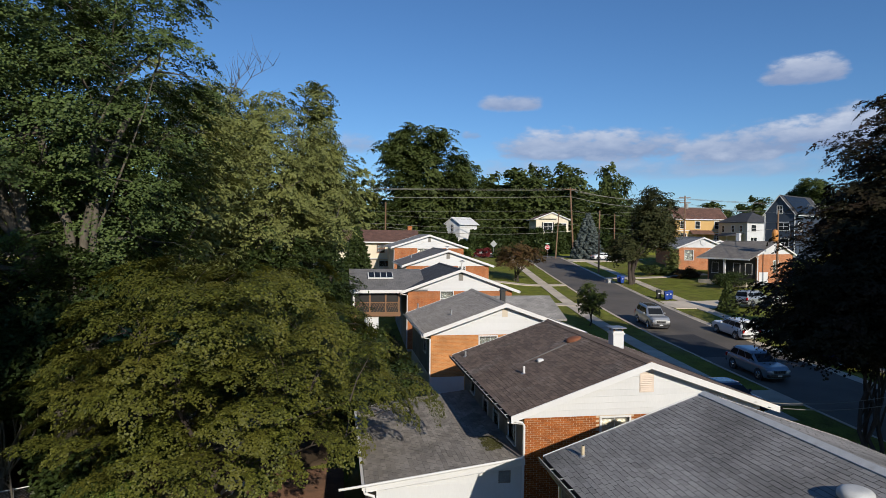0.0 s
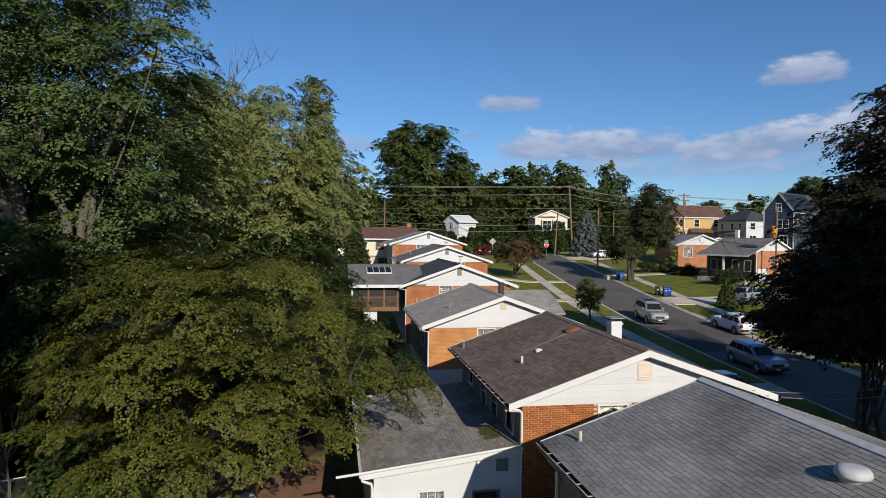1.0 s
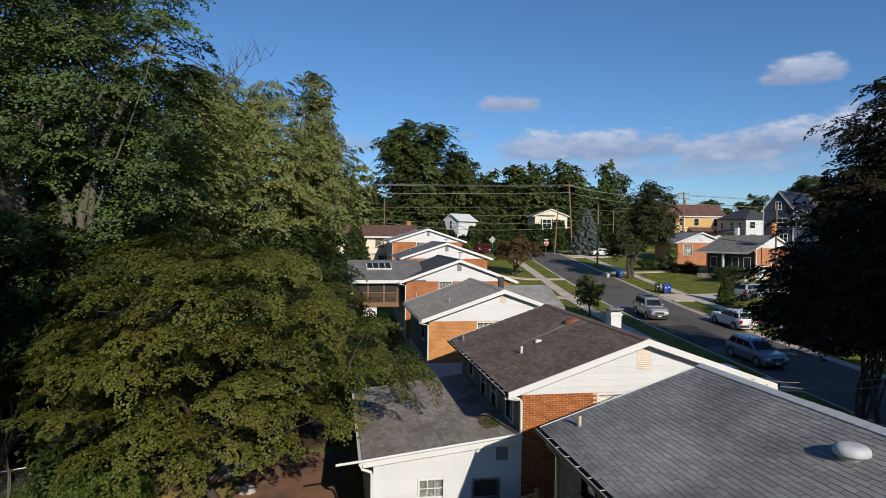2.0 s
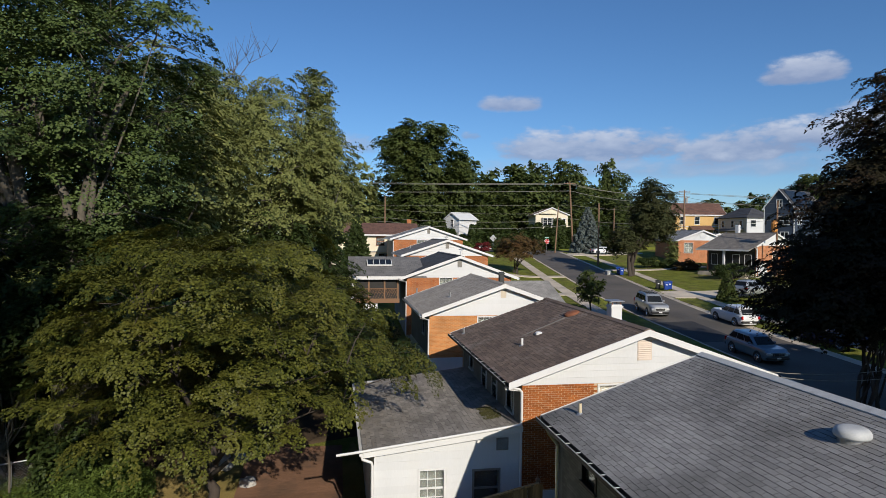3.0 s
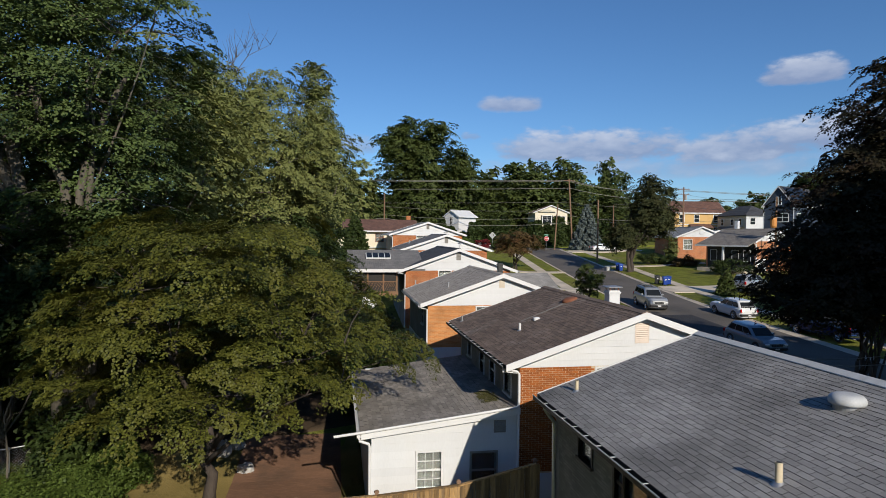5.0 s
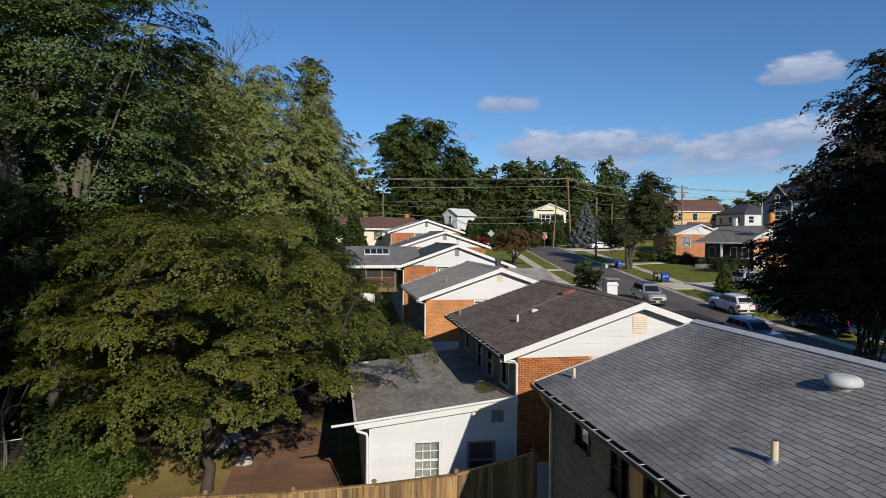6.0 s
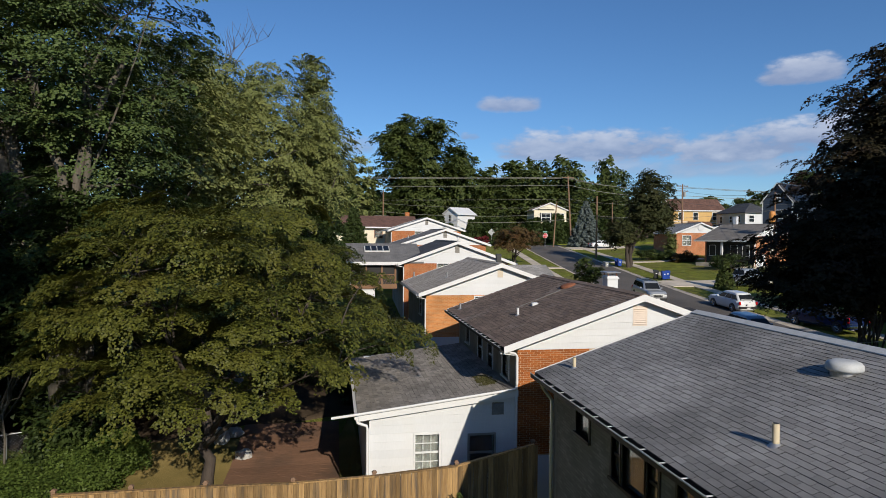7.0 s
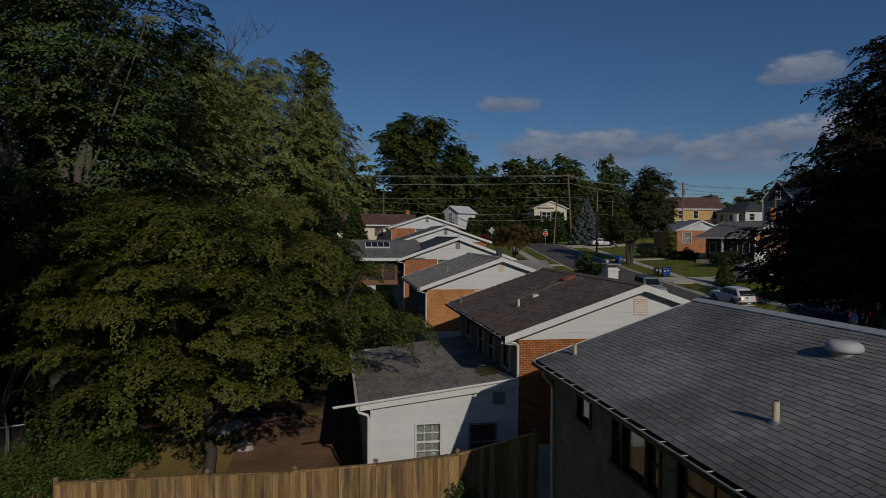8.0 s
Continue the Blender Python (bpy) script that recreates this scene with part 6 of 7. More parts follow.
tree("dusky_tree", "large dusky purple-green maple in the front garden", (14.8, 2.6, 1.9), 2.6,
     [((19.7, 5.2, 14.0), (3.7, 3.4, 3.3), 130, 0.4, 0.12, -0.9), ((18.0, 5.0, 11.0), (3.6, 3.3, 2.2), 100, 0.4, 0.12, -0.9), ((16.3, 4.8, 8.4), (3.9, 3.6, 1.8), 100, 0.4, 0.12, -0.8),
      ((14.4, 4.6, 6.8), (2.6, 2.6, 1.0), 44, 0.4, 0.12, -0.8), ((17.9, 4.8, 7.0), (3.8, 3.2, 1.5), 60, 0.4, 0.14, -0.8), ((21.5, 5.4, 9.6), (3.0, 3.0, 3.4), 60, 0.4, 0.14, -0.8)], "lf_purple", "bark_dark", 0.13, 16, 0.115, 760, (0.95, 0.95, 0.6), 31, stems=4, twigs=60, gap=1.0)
tree("street_tree", "broad dark green maple beside the street", (30.2, 53.4, 4.9), 3.0,
     [((32.9, 53.4, 12.7), (3.1, 3.0, 4.3), 170, 0.5, 0.12, -0.9), ((29.2, 53.0, 9.3), (2.2, 2.2, 1.5), 60, 0.4, 0.16, -0.9)], "lf_olive", "bark_dark", 0.36, 14, 0.18, 270, (0.85, 0.85, 0.6), 32, stems=2, twigs=30, tilt=0.3, bend=0.9, fan=0.5)
tree("small_tree", "small round green street tree on the verge", (14.9, 29.8, 3.5), 1.5,
     [((14.9, 29.8, 5.7), (1.05, 1.05, 1.35), 46, 0.4, 0.15, -0.9)], "lf_far", "bark_dark", 0.07, 10, 0.11, 260, (0.42, 0.42, 0.34), 33, twigs=15)
tree("plum_tree", "low spreading bronze-leaved tree on a lawn", (15.9, 54.5, 5.1), 1.4,
     [((16.1, 54.5, 8.2), (3.2, 3.0, 1.9), 85, 0.45, 0.26, -0.6)], "lf_plum", "bark_dark", 0.13, 14, 0.14, 240, (0.75, 0.75, 0.45), 34, stems=3, twigs=25)

# ---- woods and planting far off ----
far_a = tree("broad_tree", "tall broad-leaved tree beyond the crossing", (14.0, 121.0, 8.0), 8.0,
             [((14.0, 121.0, 23.2), (9.6, 7.5, 11.6), 200, 0.35, 0.16, -0.9), ((12.6, 121.0, 15.0), (9.4, 6.0, 7.5), 80, 0.35, 0.16, -0.9), ((8.6, 121.0, 29.5), (4.6, 4.6, 5.6), 46, 0.3, 0.16, -0.9), ((22.6, 121.0, 22.0), (4.8, 5.0, 6.0), 46, 0.3, 0.16, -0.9)], "lf_far", "bark_dark", 0.6, 16, 0.45, 400, (2.0, 2.0, 1.5), 51, tilt=0.2, bend=1.0, fan=0.55, twigs=20, group="woods beyond the crossing")
far_b = tree("broad_tree", "broad-leaved tree at the wood edge", (40.4, 127.0, 8.6), 5.0,
             [((40.4, 127.0, 17.2), (6.6, 5.6, 8.2), 100, 0.3, 0.16, -0.9)], "lf_far", "bark_dark", 0.4, 12, 0.62, 175, (1.9, 1.9, 1.4), 52, tilt=0.2, bend=1.0, fan=0.55, twigs=15, group="woods beyond the crossing")


def plant(src, src_top, src_w, x, y, top, hw, turn):
    """A copy of a tree, scaled to its height and spread, standing on the ground."""
    z = ground_z(x, y)
    k, kz = hw / src_w, (top - z) / src_top
    m = Matrix.Translation((x, y, z)) @ Matrix.Rotation(radians(turn), 4, "Z") @ Matrix.Diagonal((k, k, kz, 1))
    return copy_thing(src, m)


WOODS = [(39.9, 141.8, 29.2, 9.4), (53.6, 164.9, 33.4, 6.0), (58.0, 148.9, 31.9, 8.0), (74.9, 156.2, 33.3, 5.8), (36.4, 149.5, 28.6, 7.5), (130.1, 192.2, 24.5, 10.0), (140.0, 180.4, 26.3, 7.0),
         (123.6, 132.5, 28.7, 7.0), (57.9, 133.5, 23.0, 7.5), (72.6, 141.1, 21.5, 5.6), (25.3, 134.0, 24.4, 6.8), (9.5, 131.6, 22.4, 7.2), (31.0, 124.5, 19.0, 6.0), (51.5, 122.0, 18.5, 5.5), (65.0, 126.0, 19.0, 5.5),
         ]
EDGE = [(-4.0, 115.0, 22.0, 7.0), (-15.0, 108.0, 23.0, 8.0), (88.0, 158.0, 21.0, 7.0), (104.0, 173.0, 20.0, 7.5), (114.0, 158.0, 19.5, 7.0), (149.0, 167.0, 22.0, 8.0), (164.0, 147.0, 22.0, 8.0), (82.0, 138.0, 17.0, 5.0), (2.0, 100.0, 17.0, 5.0), (98.0, 148.0, 18.0, 6.0), (45.0, 118.0, 17.5, 5.5), (24.0, 112.0, 16.0, 5.0)]
for i, (x, y, top, hw) in enumerate(WOODS + EDGE):
    if i == 7:
        plant(far_a, 29.0, 9.6, x, y, top, hw, 40 * i)
    else:
        plant(far_b, 17.0, 7.0, x, y, top, hw, 67 * i)
pale_tree = tree("slender_tree", "yellowing tree behind the row of houses", (-2.2, 77.5, 6.4), 4.0,
                 [((-2.2, 77.5, 14.2), (2.6, 2.6, 6.6), 60, 0.4, 0.25, -0.9)], "lf_silver", "bark", 0.25, 10, 0.36, 200, (0.9, 0.9, 0.6), 53, twigs=10)
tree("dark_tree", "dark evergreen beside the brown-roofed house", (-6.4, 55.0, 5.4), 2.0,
     [((-6.2, 55.0, 9.4), (2.2, 2.4, 4.0), 70, 0.4, 0.2, -0.9)], "lf_arb_and_shade", "bark_dark", 0.2, 10, 0.26, 220, (0.8, 0.8, 0.5), 54, twigs=10)


def far_woods():
    """A belt of trees round the horizon, too far off to tell one from another."""
    rng = np.random.default_rng(61)
    cs, rs = [], []
    for ring in (300, 420):
        for deg in np.arange(-75, 110, 1.1):
            a = radians(deg + rng.uniform(-0.4, 0.4))
            d = ring * rng.uniform(0.9, 1.15)
            top = rng.uniform(9, 15)
            for k in range(4):
                cs.append((-5.7 + d * math.sin(a) + rng.uniform(-3, 3), -18 + d * math.cos(a), 9 + top * (k + 0.6) / 4.2))
                rs.append((rng.uniform(3.5, 5.5), rng.uniform(3.5, 5.5), 2.6))
    me = leaves("distant_wood", rng, np.array(cs), np.array(rs), 30, 1.9, 0.5)
    setting("distant_wood", me, M["lf_far"], "belt of distant broad-leaved woods on the horizon", "woods", kind="stuff")


far_woods()
conifer("dark_conifer", "dark drooping conifer behind the porch", (-3.7, 45.0, 3.8), 7.9, 2.5, "lf_arb_and_shade", 70, 60, 0.17)
conifer("blue_spruce", "blue-grey spruce on a corner lawn", (37.6, 84.6, 6.9), 8.2, 3.1, "lf_spruce", 71, 70, 0.19)
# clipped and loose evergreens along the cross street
arb = conifer("arborvitae", "narrow dark evergreen in a boundary hedge", (20.0, 98.6, 7.4), 4.6, 1.25, "lf_arb_and_shade", 72, 14, 0.42, group="evergreen hedge", gap=0.085)
hr = random.Random(5)
for i in range(26):
    x = 4.0 + i * 1.75 + hr.uniform(-0.4, 0.4)
    y = 98.4 + hr.uniform(-0.5, 0.8) + (1.0 if x > 30 else 0)
    if abs(x - 20.0) < 0.9:
        continue
    k = hr.uniform(0.75, 1.35) * (0.8 if 17 < x < 26 else 1.0)
    copy_thing(arb, Matrix.Translation((x, y, ground_z(x, y))) @ Matrix.Rotation(i * 1.3, 4, "Z") @ Matrix.Diagonal((1.6, 1.4, k, 1)))
shrub("flowering_shrub", "crimson-leaved shrub beside the crossing", (18.6, 84.2, 6.9), (1.5, 1.2, 0.9), "red_flower", 22, 120, 0.16, 73)
shrub("shrub", "green shrub beside the crossing", (15.6, 85.0, 6.9), (1.6, 1.2, 1.1), "lf_ivy", 22, 120, 0.18, 74)
shrub("shrub", "green shrub beside the crossing", (13.0, 85.2, 6.9), (1.4, 1.2, 1.2), "lf_arb_and_shade", 22, 120, 0.18, 75)
shrub("shrub", "green shrub on a lawn corner", (21.6, 85.0, 6.9), (1.3, 1.1, 0.8), "lf_arb_and_shade", 22, 120, 0.18, 76)
shrub("hedge", "dark clipped hedge before the porch", (40.1, 47.5, 5.05), (2.4, 1.0, 0.95), "lf_arb_and_shade", 40, 160, 0.12, 77, "hedge")
shrub("shrub", "round shrub at the lawn's edge", (39.8, 57.0, 5.2), (1.6, 1.3, 0.8), "lf_plum", 30, 150, 0.14, 78)
shrub("shrub", "round green shrub beside the brick house", (39.4, 60.2, 5.4), (1.3, 1.2, 0.8), "lf_arb_and_shade", 26, 150, 0.14, 79)
shrub("shrub", "dark shrub below the street tree", (36.8, 61.0, 5.6), (1.6, 1.2, 0.8), "lf_arb_and_shade", 26, 150, 0.14, 80)
conifer("cone_shrub", "small conical evergreen beside the driveway", (31.1, 35.4, 3.9), 2.7, 0.85, "lf_far", 81, 34, 0.14, gap=0.07)
tree("garden_tree", "young tree with pale leaves beside the brick house", (40.3, 61.5, 5.6), 1.2, [((40.3, 61.5, 7.6), (0.8, 0.8, 1.9), 30, 0.4, 0.2, -0.9)], "lf_silver", "bark", 0.1, 8, 0.18, 160, (0.5, 0.5, 0.4), 82, twigs=8)
# more dusky trees across the street; unseen trees added behind the camera for shade
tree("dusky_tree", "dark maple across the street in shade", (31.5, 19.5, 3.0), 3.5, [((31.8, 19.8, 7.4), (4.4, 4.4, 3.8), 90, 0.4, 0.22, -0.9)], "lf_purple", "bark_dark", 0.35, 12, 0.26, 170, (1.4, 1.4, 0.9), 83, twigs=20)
shade = tree("shade_tree", "unseen tall maple added to cast shade", (18.5, -14.0, 1.0), 5.0, [((18.5, -14.0, 12.5), (6.0, 6.5, 7.0), 110, 0.35, 0.2, -0.9)], "lf_tall", "bark", 0.45, 14, 1.25, 125, (1.6, 1.6, 1.0), 84, twigs=20, group="shade trees", gap=1.2)
for x, y, k in ((27.5, -9.0, 0.8), (21.8, -8.5, 0.82), (36.0, -6.0, 0.8), (25.0, -25.0, 1.0), (44.0, 2.0, 0.7), (-29.0, -2.0, 1.0), (-27.0, -26.0, 1.1), (-17.5, -44.0, 1.0)):
    copy_thing(shade, Matrix.Translation((x, y, ground_z(x, y))) @ Matrix.Rotation(x, 4, "Z") @ Matrix.Diagonal((k, k, k, 1)))
copy_thing(shade, Matrix.Translation((23.5, -1.5, ground_z(23.5, -1.5))) @ Matrix.Diagonal((0.72, 0.72, 0.72, 1)))
# Out of view; added only to darken the wood edge.
tree("shade_tree", "unseen very tall maple added to shade the wood edge", (-13.4, -27.0, 0.0), 12.0, [((-13.4, -27.0, 22.6), (3.8, 4.6, 5.2), 90, 0.35, 0.2, -0.9)], "lf_tall", "bark", 0.5, 14, 0.45, 90, (1.5, 1.5, 1.0), 85, twigs=20, group="shade trees", gap=1.2)
for x, y in ((-25.5, -10.0), (-29.5, -13.0)):
    copy_thing(shade, Matrix.Translation((x, y, ground_z(x, y))) @ Matrix.Rotation(x, 4, "Z") @ Matrix.Diagonal((0.62, 0.62, 0.95, 1)))

# ---- pavements, drives and verges ----
pavement(-3.3, -2.1, 8.0, 85.0, "pale concrete slab pavement along the house lawns")
pavement(ROAD_W + 2.5, ROAD_W + 3.7, 14.0, 85.0, "pale concrete slab pavement along the far lawns")
path_slab("driveway", kerb_x(38) + ROAD_W + 0.2, 44.0, 36.9, 40.9, "pale concrete driveway leading to a brick house")
path_slab("driveway", kerb_x(80) + ROAD_W + 0.2, 45.0, 78.6, 82.4, "pale concrete driveway at the corner lot")
path_slab("path", 8.4, kerb_x(40) - 0.2, 38.8, 40.1, "concrete footpath from a front door to the kerb")
path_slab("path", 8.4, kerb_x(53) - 0.2, 51.8, 53.0, "concrete footpath from a front door to the kerb")
path_slab("path", kerb_x(60) + ROAD_W + 0.2, 44.0, 58.4, 59.6, "concrete footpath across the far lawn")
path_slab("path", 9.0, kerb_x(8) - 0.2, 10.0, 12.4, "concrete footpath beside the nearest street lawns")

setting("road_patch", sweep([(kerb_x(yy) + 0.5, yy, road_z(yy)) for yy in (20.0, 22.0, 24.0, 26.6)], [(0, -0.05), (0, 0.018), (3.0, 0.066), (3.0, -0.05)]), M["dark_asphalt"], "dark rectangular patch of asphalt", "road patch")

# ---- street furniture ----
def wheelie_bin(x, y, mat, label, turn=0.0, lid=None):
    b = thing("wheeled_bin", (0, 0, 0), label, "bin", "bins at the kerb")
    part("bin_body", Shape().loft([[(-0.20, -0.25, 0.10), (0.20, -0.25, 0.10), (0.20, 0.22, 0.10), (-0.20, 0.22, 0.10)], [(-0.27, -0.33, 0.95), (0.27, -0.33, 0.95), (0.27, 0.33, 0.95), (-0.27, 0.33, 0.95)]]), M[mat], b)
    part("lid", Shape().loft([[(-0.29, -0.36, 0.95), (0.29, -0.36, 0.95), (0.29, 0.36, 0.95), (-0.29, 0.36, 0.95)], [(-0.28, -0.34, 1.0), (0.28, -0.34, 1.0), (0.28, 0.34, 1.04), (-0.28, 0.34, 1.04)], [(-0.18, -0.2, 1.05), (0.18, -0.2, 1.05), (0.18, 0.3, 1.08), (-0.18, 0.3, 1.08)]]), M[lid or mat], b)
    part("bin_handle", Shape().tube([(-0.22, 0.40, 0.93), (0.22, 0.40, 0.93)], 0.02, 6), M["plastic"], b)
    for sx in (-0.23, 0.23):
        part("wheel", Shape().tube([(sx - 0.03, 0.24, 0.13), (sx + 0.03, 0.24, 0.13)], 0.13, 12), M["black"], b)
    part("label_bar", Shape().box(-0.09, 0.09, -0.345, -0.335, 0.62, 0.74), M["sign_white"], b)
    b.matrix_basis = pose(x, y, ground_z(x, y) + 0.02, 0, 0, turn) @ Matrix.Diagonal((0.88, 0.88, 0.88, 1))
    return b


wheelie_bin(27.9, 42.5, "dark_bin", "charcoal wheeled bin standing on the verge", -20)
wheelie_bin(28.3, 41.6, "blue_bin", "blue wheeled recycling bin standing on the verge", -15)
wheelie_bin(28.95, 42.0, "blue_bin", "blue wheeled recycling bin with a pale label", -25)
wheelie_bin(27.9, 54.9, "grey_bin", "pale grey rubbish bin at the kerb", 10)
wheelie_bin(29.1, 53.6, "blue_bin", "blue wheeled recycling bin beside the street tree", -10)
wheelie_bin(29.2, 54.6, "blue_bin", "blue wheeled bin behind another beside the street tree", -30)


def utility_pole(x, y, z0, z1, arms=1, r=0.15, lean=0.0, fittings=False):
    p = thing("utility_pole", (x, y, z0), "brown wooden utility pole with cables", "utility pole", "utility poles")
    part("pole_shaft", Shape().tube([(x, y, z0 - 0.5), (x + lean, y, z1)], [r, r * 0.72], 10), M["pole_wood"], p)
    for k in range(arms):
        z = z1 - 0.35 - 0.9 * k
        a = part("crossarm", Shape().box(x + lean - 1.1, x + lean + 1.1, y - 0.07, y + 0.05, z - 0.06, z + 0.06), M["pole_wood"], p)
        for dx in (-0.95, -0.4, 0.4, 0.95):
            part("insulator", Shape().tube([(x + lean + dx, y, z + 0.06), (x + lean + dx, y, z + 0.2)], [0.045, 0.03], 8), M["grey_bin"], a)
    if fittings:
        t = part("transformer", Shape().tube([(x + lean + 0.35, y - 0.1, z1 - 2.3), (x + lean + 0.35, y - 0.1, z1 - 1.4)], 0.24, 14), M["grey_bin"], p)
    return p


utility_pole(35.45, 85.6, 6.9, 19.4, 1, 0.17, -0.85)
utility_pole(32.05, 85.6, 6.8, 14.9, 0, 0.13, 0.55)
utility_pole(56.4, 85.4, 7.4, 18.4, 2, 0.16, 0.0, True)
utility_pole(43.0, 85.6, 7.0, 14.9, 0, 0.12)
utility_pole(30.95, 64.8, 5.4, 14.5, 0, 0.14)
utility_pole(2.3, 85.8, 6.6, 16.2, 0, 0.15)
lamp_pole = utility_pole(44.7, 46.2, 4.4, 14.1, 0, 0.13)
hood = part("lamp_housing", Shape().loft([[(44.2 + r * math.cos(a), 46.0 + r * math.sin(a), z) for a in [k * math.pi / 6 for k in range(12)]] for r, z in ((0.18, 10.5), (0.34, 10.7), (0.36, 11.5), (0.26, 11.8), (0.06, 11.9))]), M["orange"], lamp_pole, "orange equipment housing on the pole")


def cable(pts, r=0.018, sag=0.0, label="thin overhead cable between poles"):
    line = []
    for a, b in zip(pts, pts[1:]):
        a, b = Vector(a), Vector(b)
        for i in range(13):
            t = i / 12
            line.append(a.lerp(b, t) - Vector((0, 0, sag * 4 * t * (1 - t))))
    s = Shape().tube(line, r, 5)
    setting("overhead_cable", s, M["wire"], label, "cable", kind="")


for dx, za, zb, zc in ((-0.9, 19.3, 19.1, 17.9), (0.9, 19.2, 18.95, 17.7)):
    cable([(-70, 99.0, za + 1.0), (34.65 + dx, 85.6, zb), (56.4 + dx, 85.4, zc), (140.0, 76.0, zc - 0.4)], 0.034, 0.9)
cable([(-70, 98.8, 18.0), (34.75, 85.5, 17.75), (56.4, 85.3, 16.3), (140.0, 76.0, 15.8)], 0.042, 0.8, "thick overhead cable between poles")
cable([(-70, 98.8, 15.2), (34.75, 85.5, 15.3), (56.4, 85.3, 15.0)], 0.02, 0.6)
cable([(-60, 92.0, 13.4), (2.3, 85.8, 12.6), (34.95, 85.4, 12.9), (56.4, 85.3, 12.9)], 0.024, 0.7)
cable([(-60, 92.0, 12.6), (2.3, 85.8, 12.0), (34.95, 85.4, 11.8)], 0.03, 0.9)
cable([(2.3, 85.8, 14.0), (34.95, 85.4, 14.0)], 0.018, 0.5)
cable([(43.0, 85.6, 15.1), (56.4, 85.4, 16.5)], 0.018, 0.3)
cable([(30.95, 64.8, 14.3), (32.55, 85.6, 14.7)], 0.018, 0.4)
cable([(56.4, 85.4, 17.2), (44.7, 46.2, 13.9), (34.0, 10.0, 12.4)], 0.02, 0.5)
cable([(56.4, 85.4, 15.2), (44.7, 46.2, 12.7), (34.0, 10.0, 11.6)], 0.02, 0.5)
cable([(30.95, 64.8, 11.4), (44.7, 46.2, 12.0)], 0.018, 0.5)
cable([(44.7, 46.2, 11.8), (46.6, 48.4, 8.1)], 0.015, 0.2, "thin service cable to a house")
cable([(7.6, -0.36, 5.55), (29.0, 7.0, 6.6)], 0.012, 1.25, "thin service cable from a house corner")
cable([(8.1, -0.36, 5.36), (29.0, 7.2, 5.9)], 0.014, 1.2, "thin service cable from a house corner")
for i in range(5):
    a = i * 0.5
    cable([(5.9 + a * 0.5, -0.34, 5.95 - a * 0.18), (6.1 + a * 0.5, -0.42 - 0.05 * (i % 2), 5.72 - a * 0.18), (6.3 + a * 0.5, -0.34, 5.82 - a * 0.18)], 0.008, 0.06, "loose service wire at the gable edge")


def stop_sign():
    x, y, z = 30.4, 85.1, ground_z(32.4, 85.1)
    s = thing("stop_sign", (x, y, z), "red octagonal stop sign on a steel post", "sign")
    part("sign_post", Shape().tube([(x, y + 0.03, z - 0.3), (x, y + 0.03, z + 3.1)], 0.03, 8), M["metal"], s)

    def octagon(r, y0, y1):
        return Shape().prism([(x + r * math.cos(math.pi / 8 + k * math.pi / 4), z + 2.35 + r * math.sin(math.pi / 8 + k * math.pi / 4)) for k in range(8)], "y", y0, y1)
    part("sign_rim", octagon(0.46, y - 0.02, y - 0.01), M["sign_white"], s)
    part("sign_face", octagon(0.42, y - 0.026, y - 0.021), M["sign_red"], s)
    cu = bpy.data.curves.new("sign_text", "FONT")
    cu.body, cu.size, cu.align_x, cu.align_y, cu.extrude = "STOP", 0.34, "CENTER", "CENTER", 0.002
    cu.materials.append(M["sign_white"])
    t = new("sign_text", cu)
    t.parent = s
    t.matrix_basis = pose(0, -0.031, 2.35, 90, 0, 0)
    bar = part("street_name_plate", Shape().box(x - 0.42, x + 0.42, y - 0.012, y + 0.012, z + 2.9, z + 3.1), M["sign_green"], s)
    part("name_bar", Shape().box(x - 0.32, x + 0.32, y - 0.018, y - 0.013, z + 2.97, z + 3.03), M["sign_white"], bar)


stop_sign()
x, y = 20.7, 84.8
z = ground_z(20.7, 84.8)
dia = thing("diamond_sign", (x, 84.8, z), "back of a diamond-shaped road sign on a post", "sign")
part("sign_post", Shape().tube([(x, 84.85, z - 0.3), (x, 84.85, z + 2.9)], 0.03, 8), M["metal"], dia)
part("sign_plate", Shape().prism([(x - 0.62, z + 2.4), (x, z + 1.78), (x + 0.62, z + 2.4), (x, z + 3.02)], "y", 84.79, 84.80), M["grey_bin"], dia)
post = thing("lamp_post", (39.3, 61.4, 5.4), "short black post on the far lawn", "post")
part("post_shaft", Shape().tube([(39.3, 61.4, 5.2), (39.3, 61.4, 7.1)], 0.05, 8), M["plastic"], post)


# ---- vehicles ----
def rr(y0, y1, w, z, r):
    """A rounded rectangle ring at height z."""
    r = min(r, w * 0.9, (y1 - y0) / 2.2)
    out = []
    for cx, cy, a0 in ((w - r, y1 - r, 0), (-w + r, y1 - r, 90), (-w + r, y0 + r, 180), (w - r, y0 + r, 270)):
        for k in range(4):
            a = radians(a0 + k * 30)
            out.append((cx + r * math.cos(a), cy + r * math.sin(a), z))
    return out


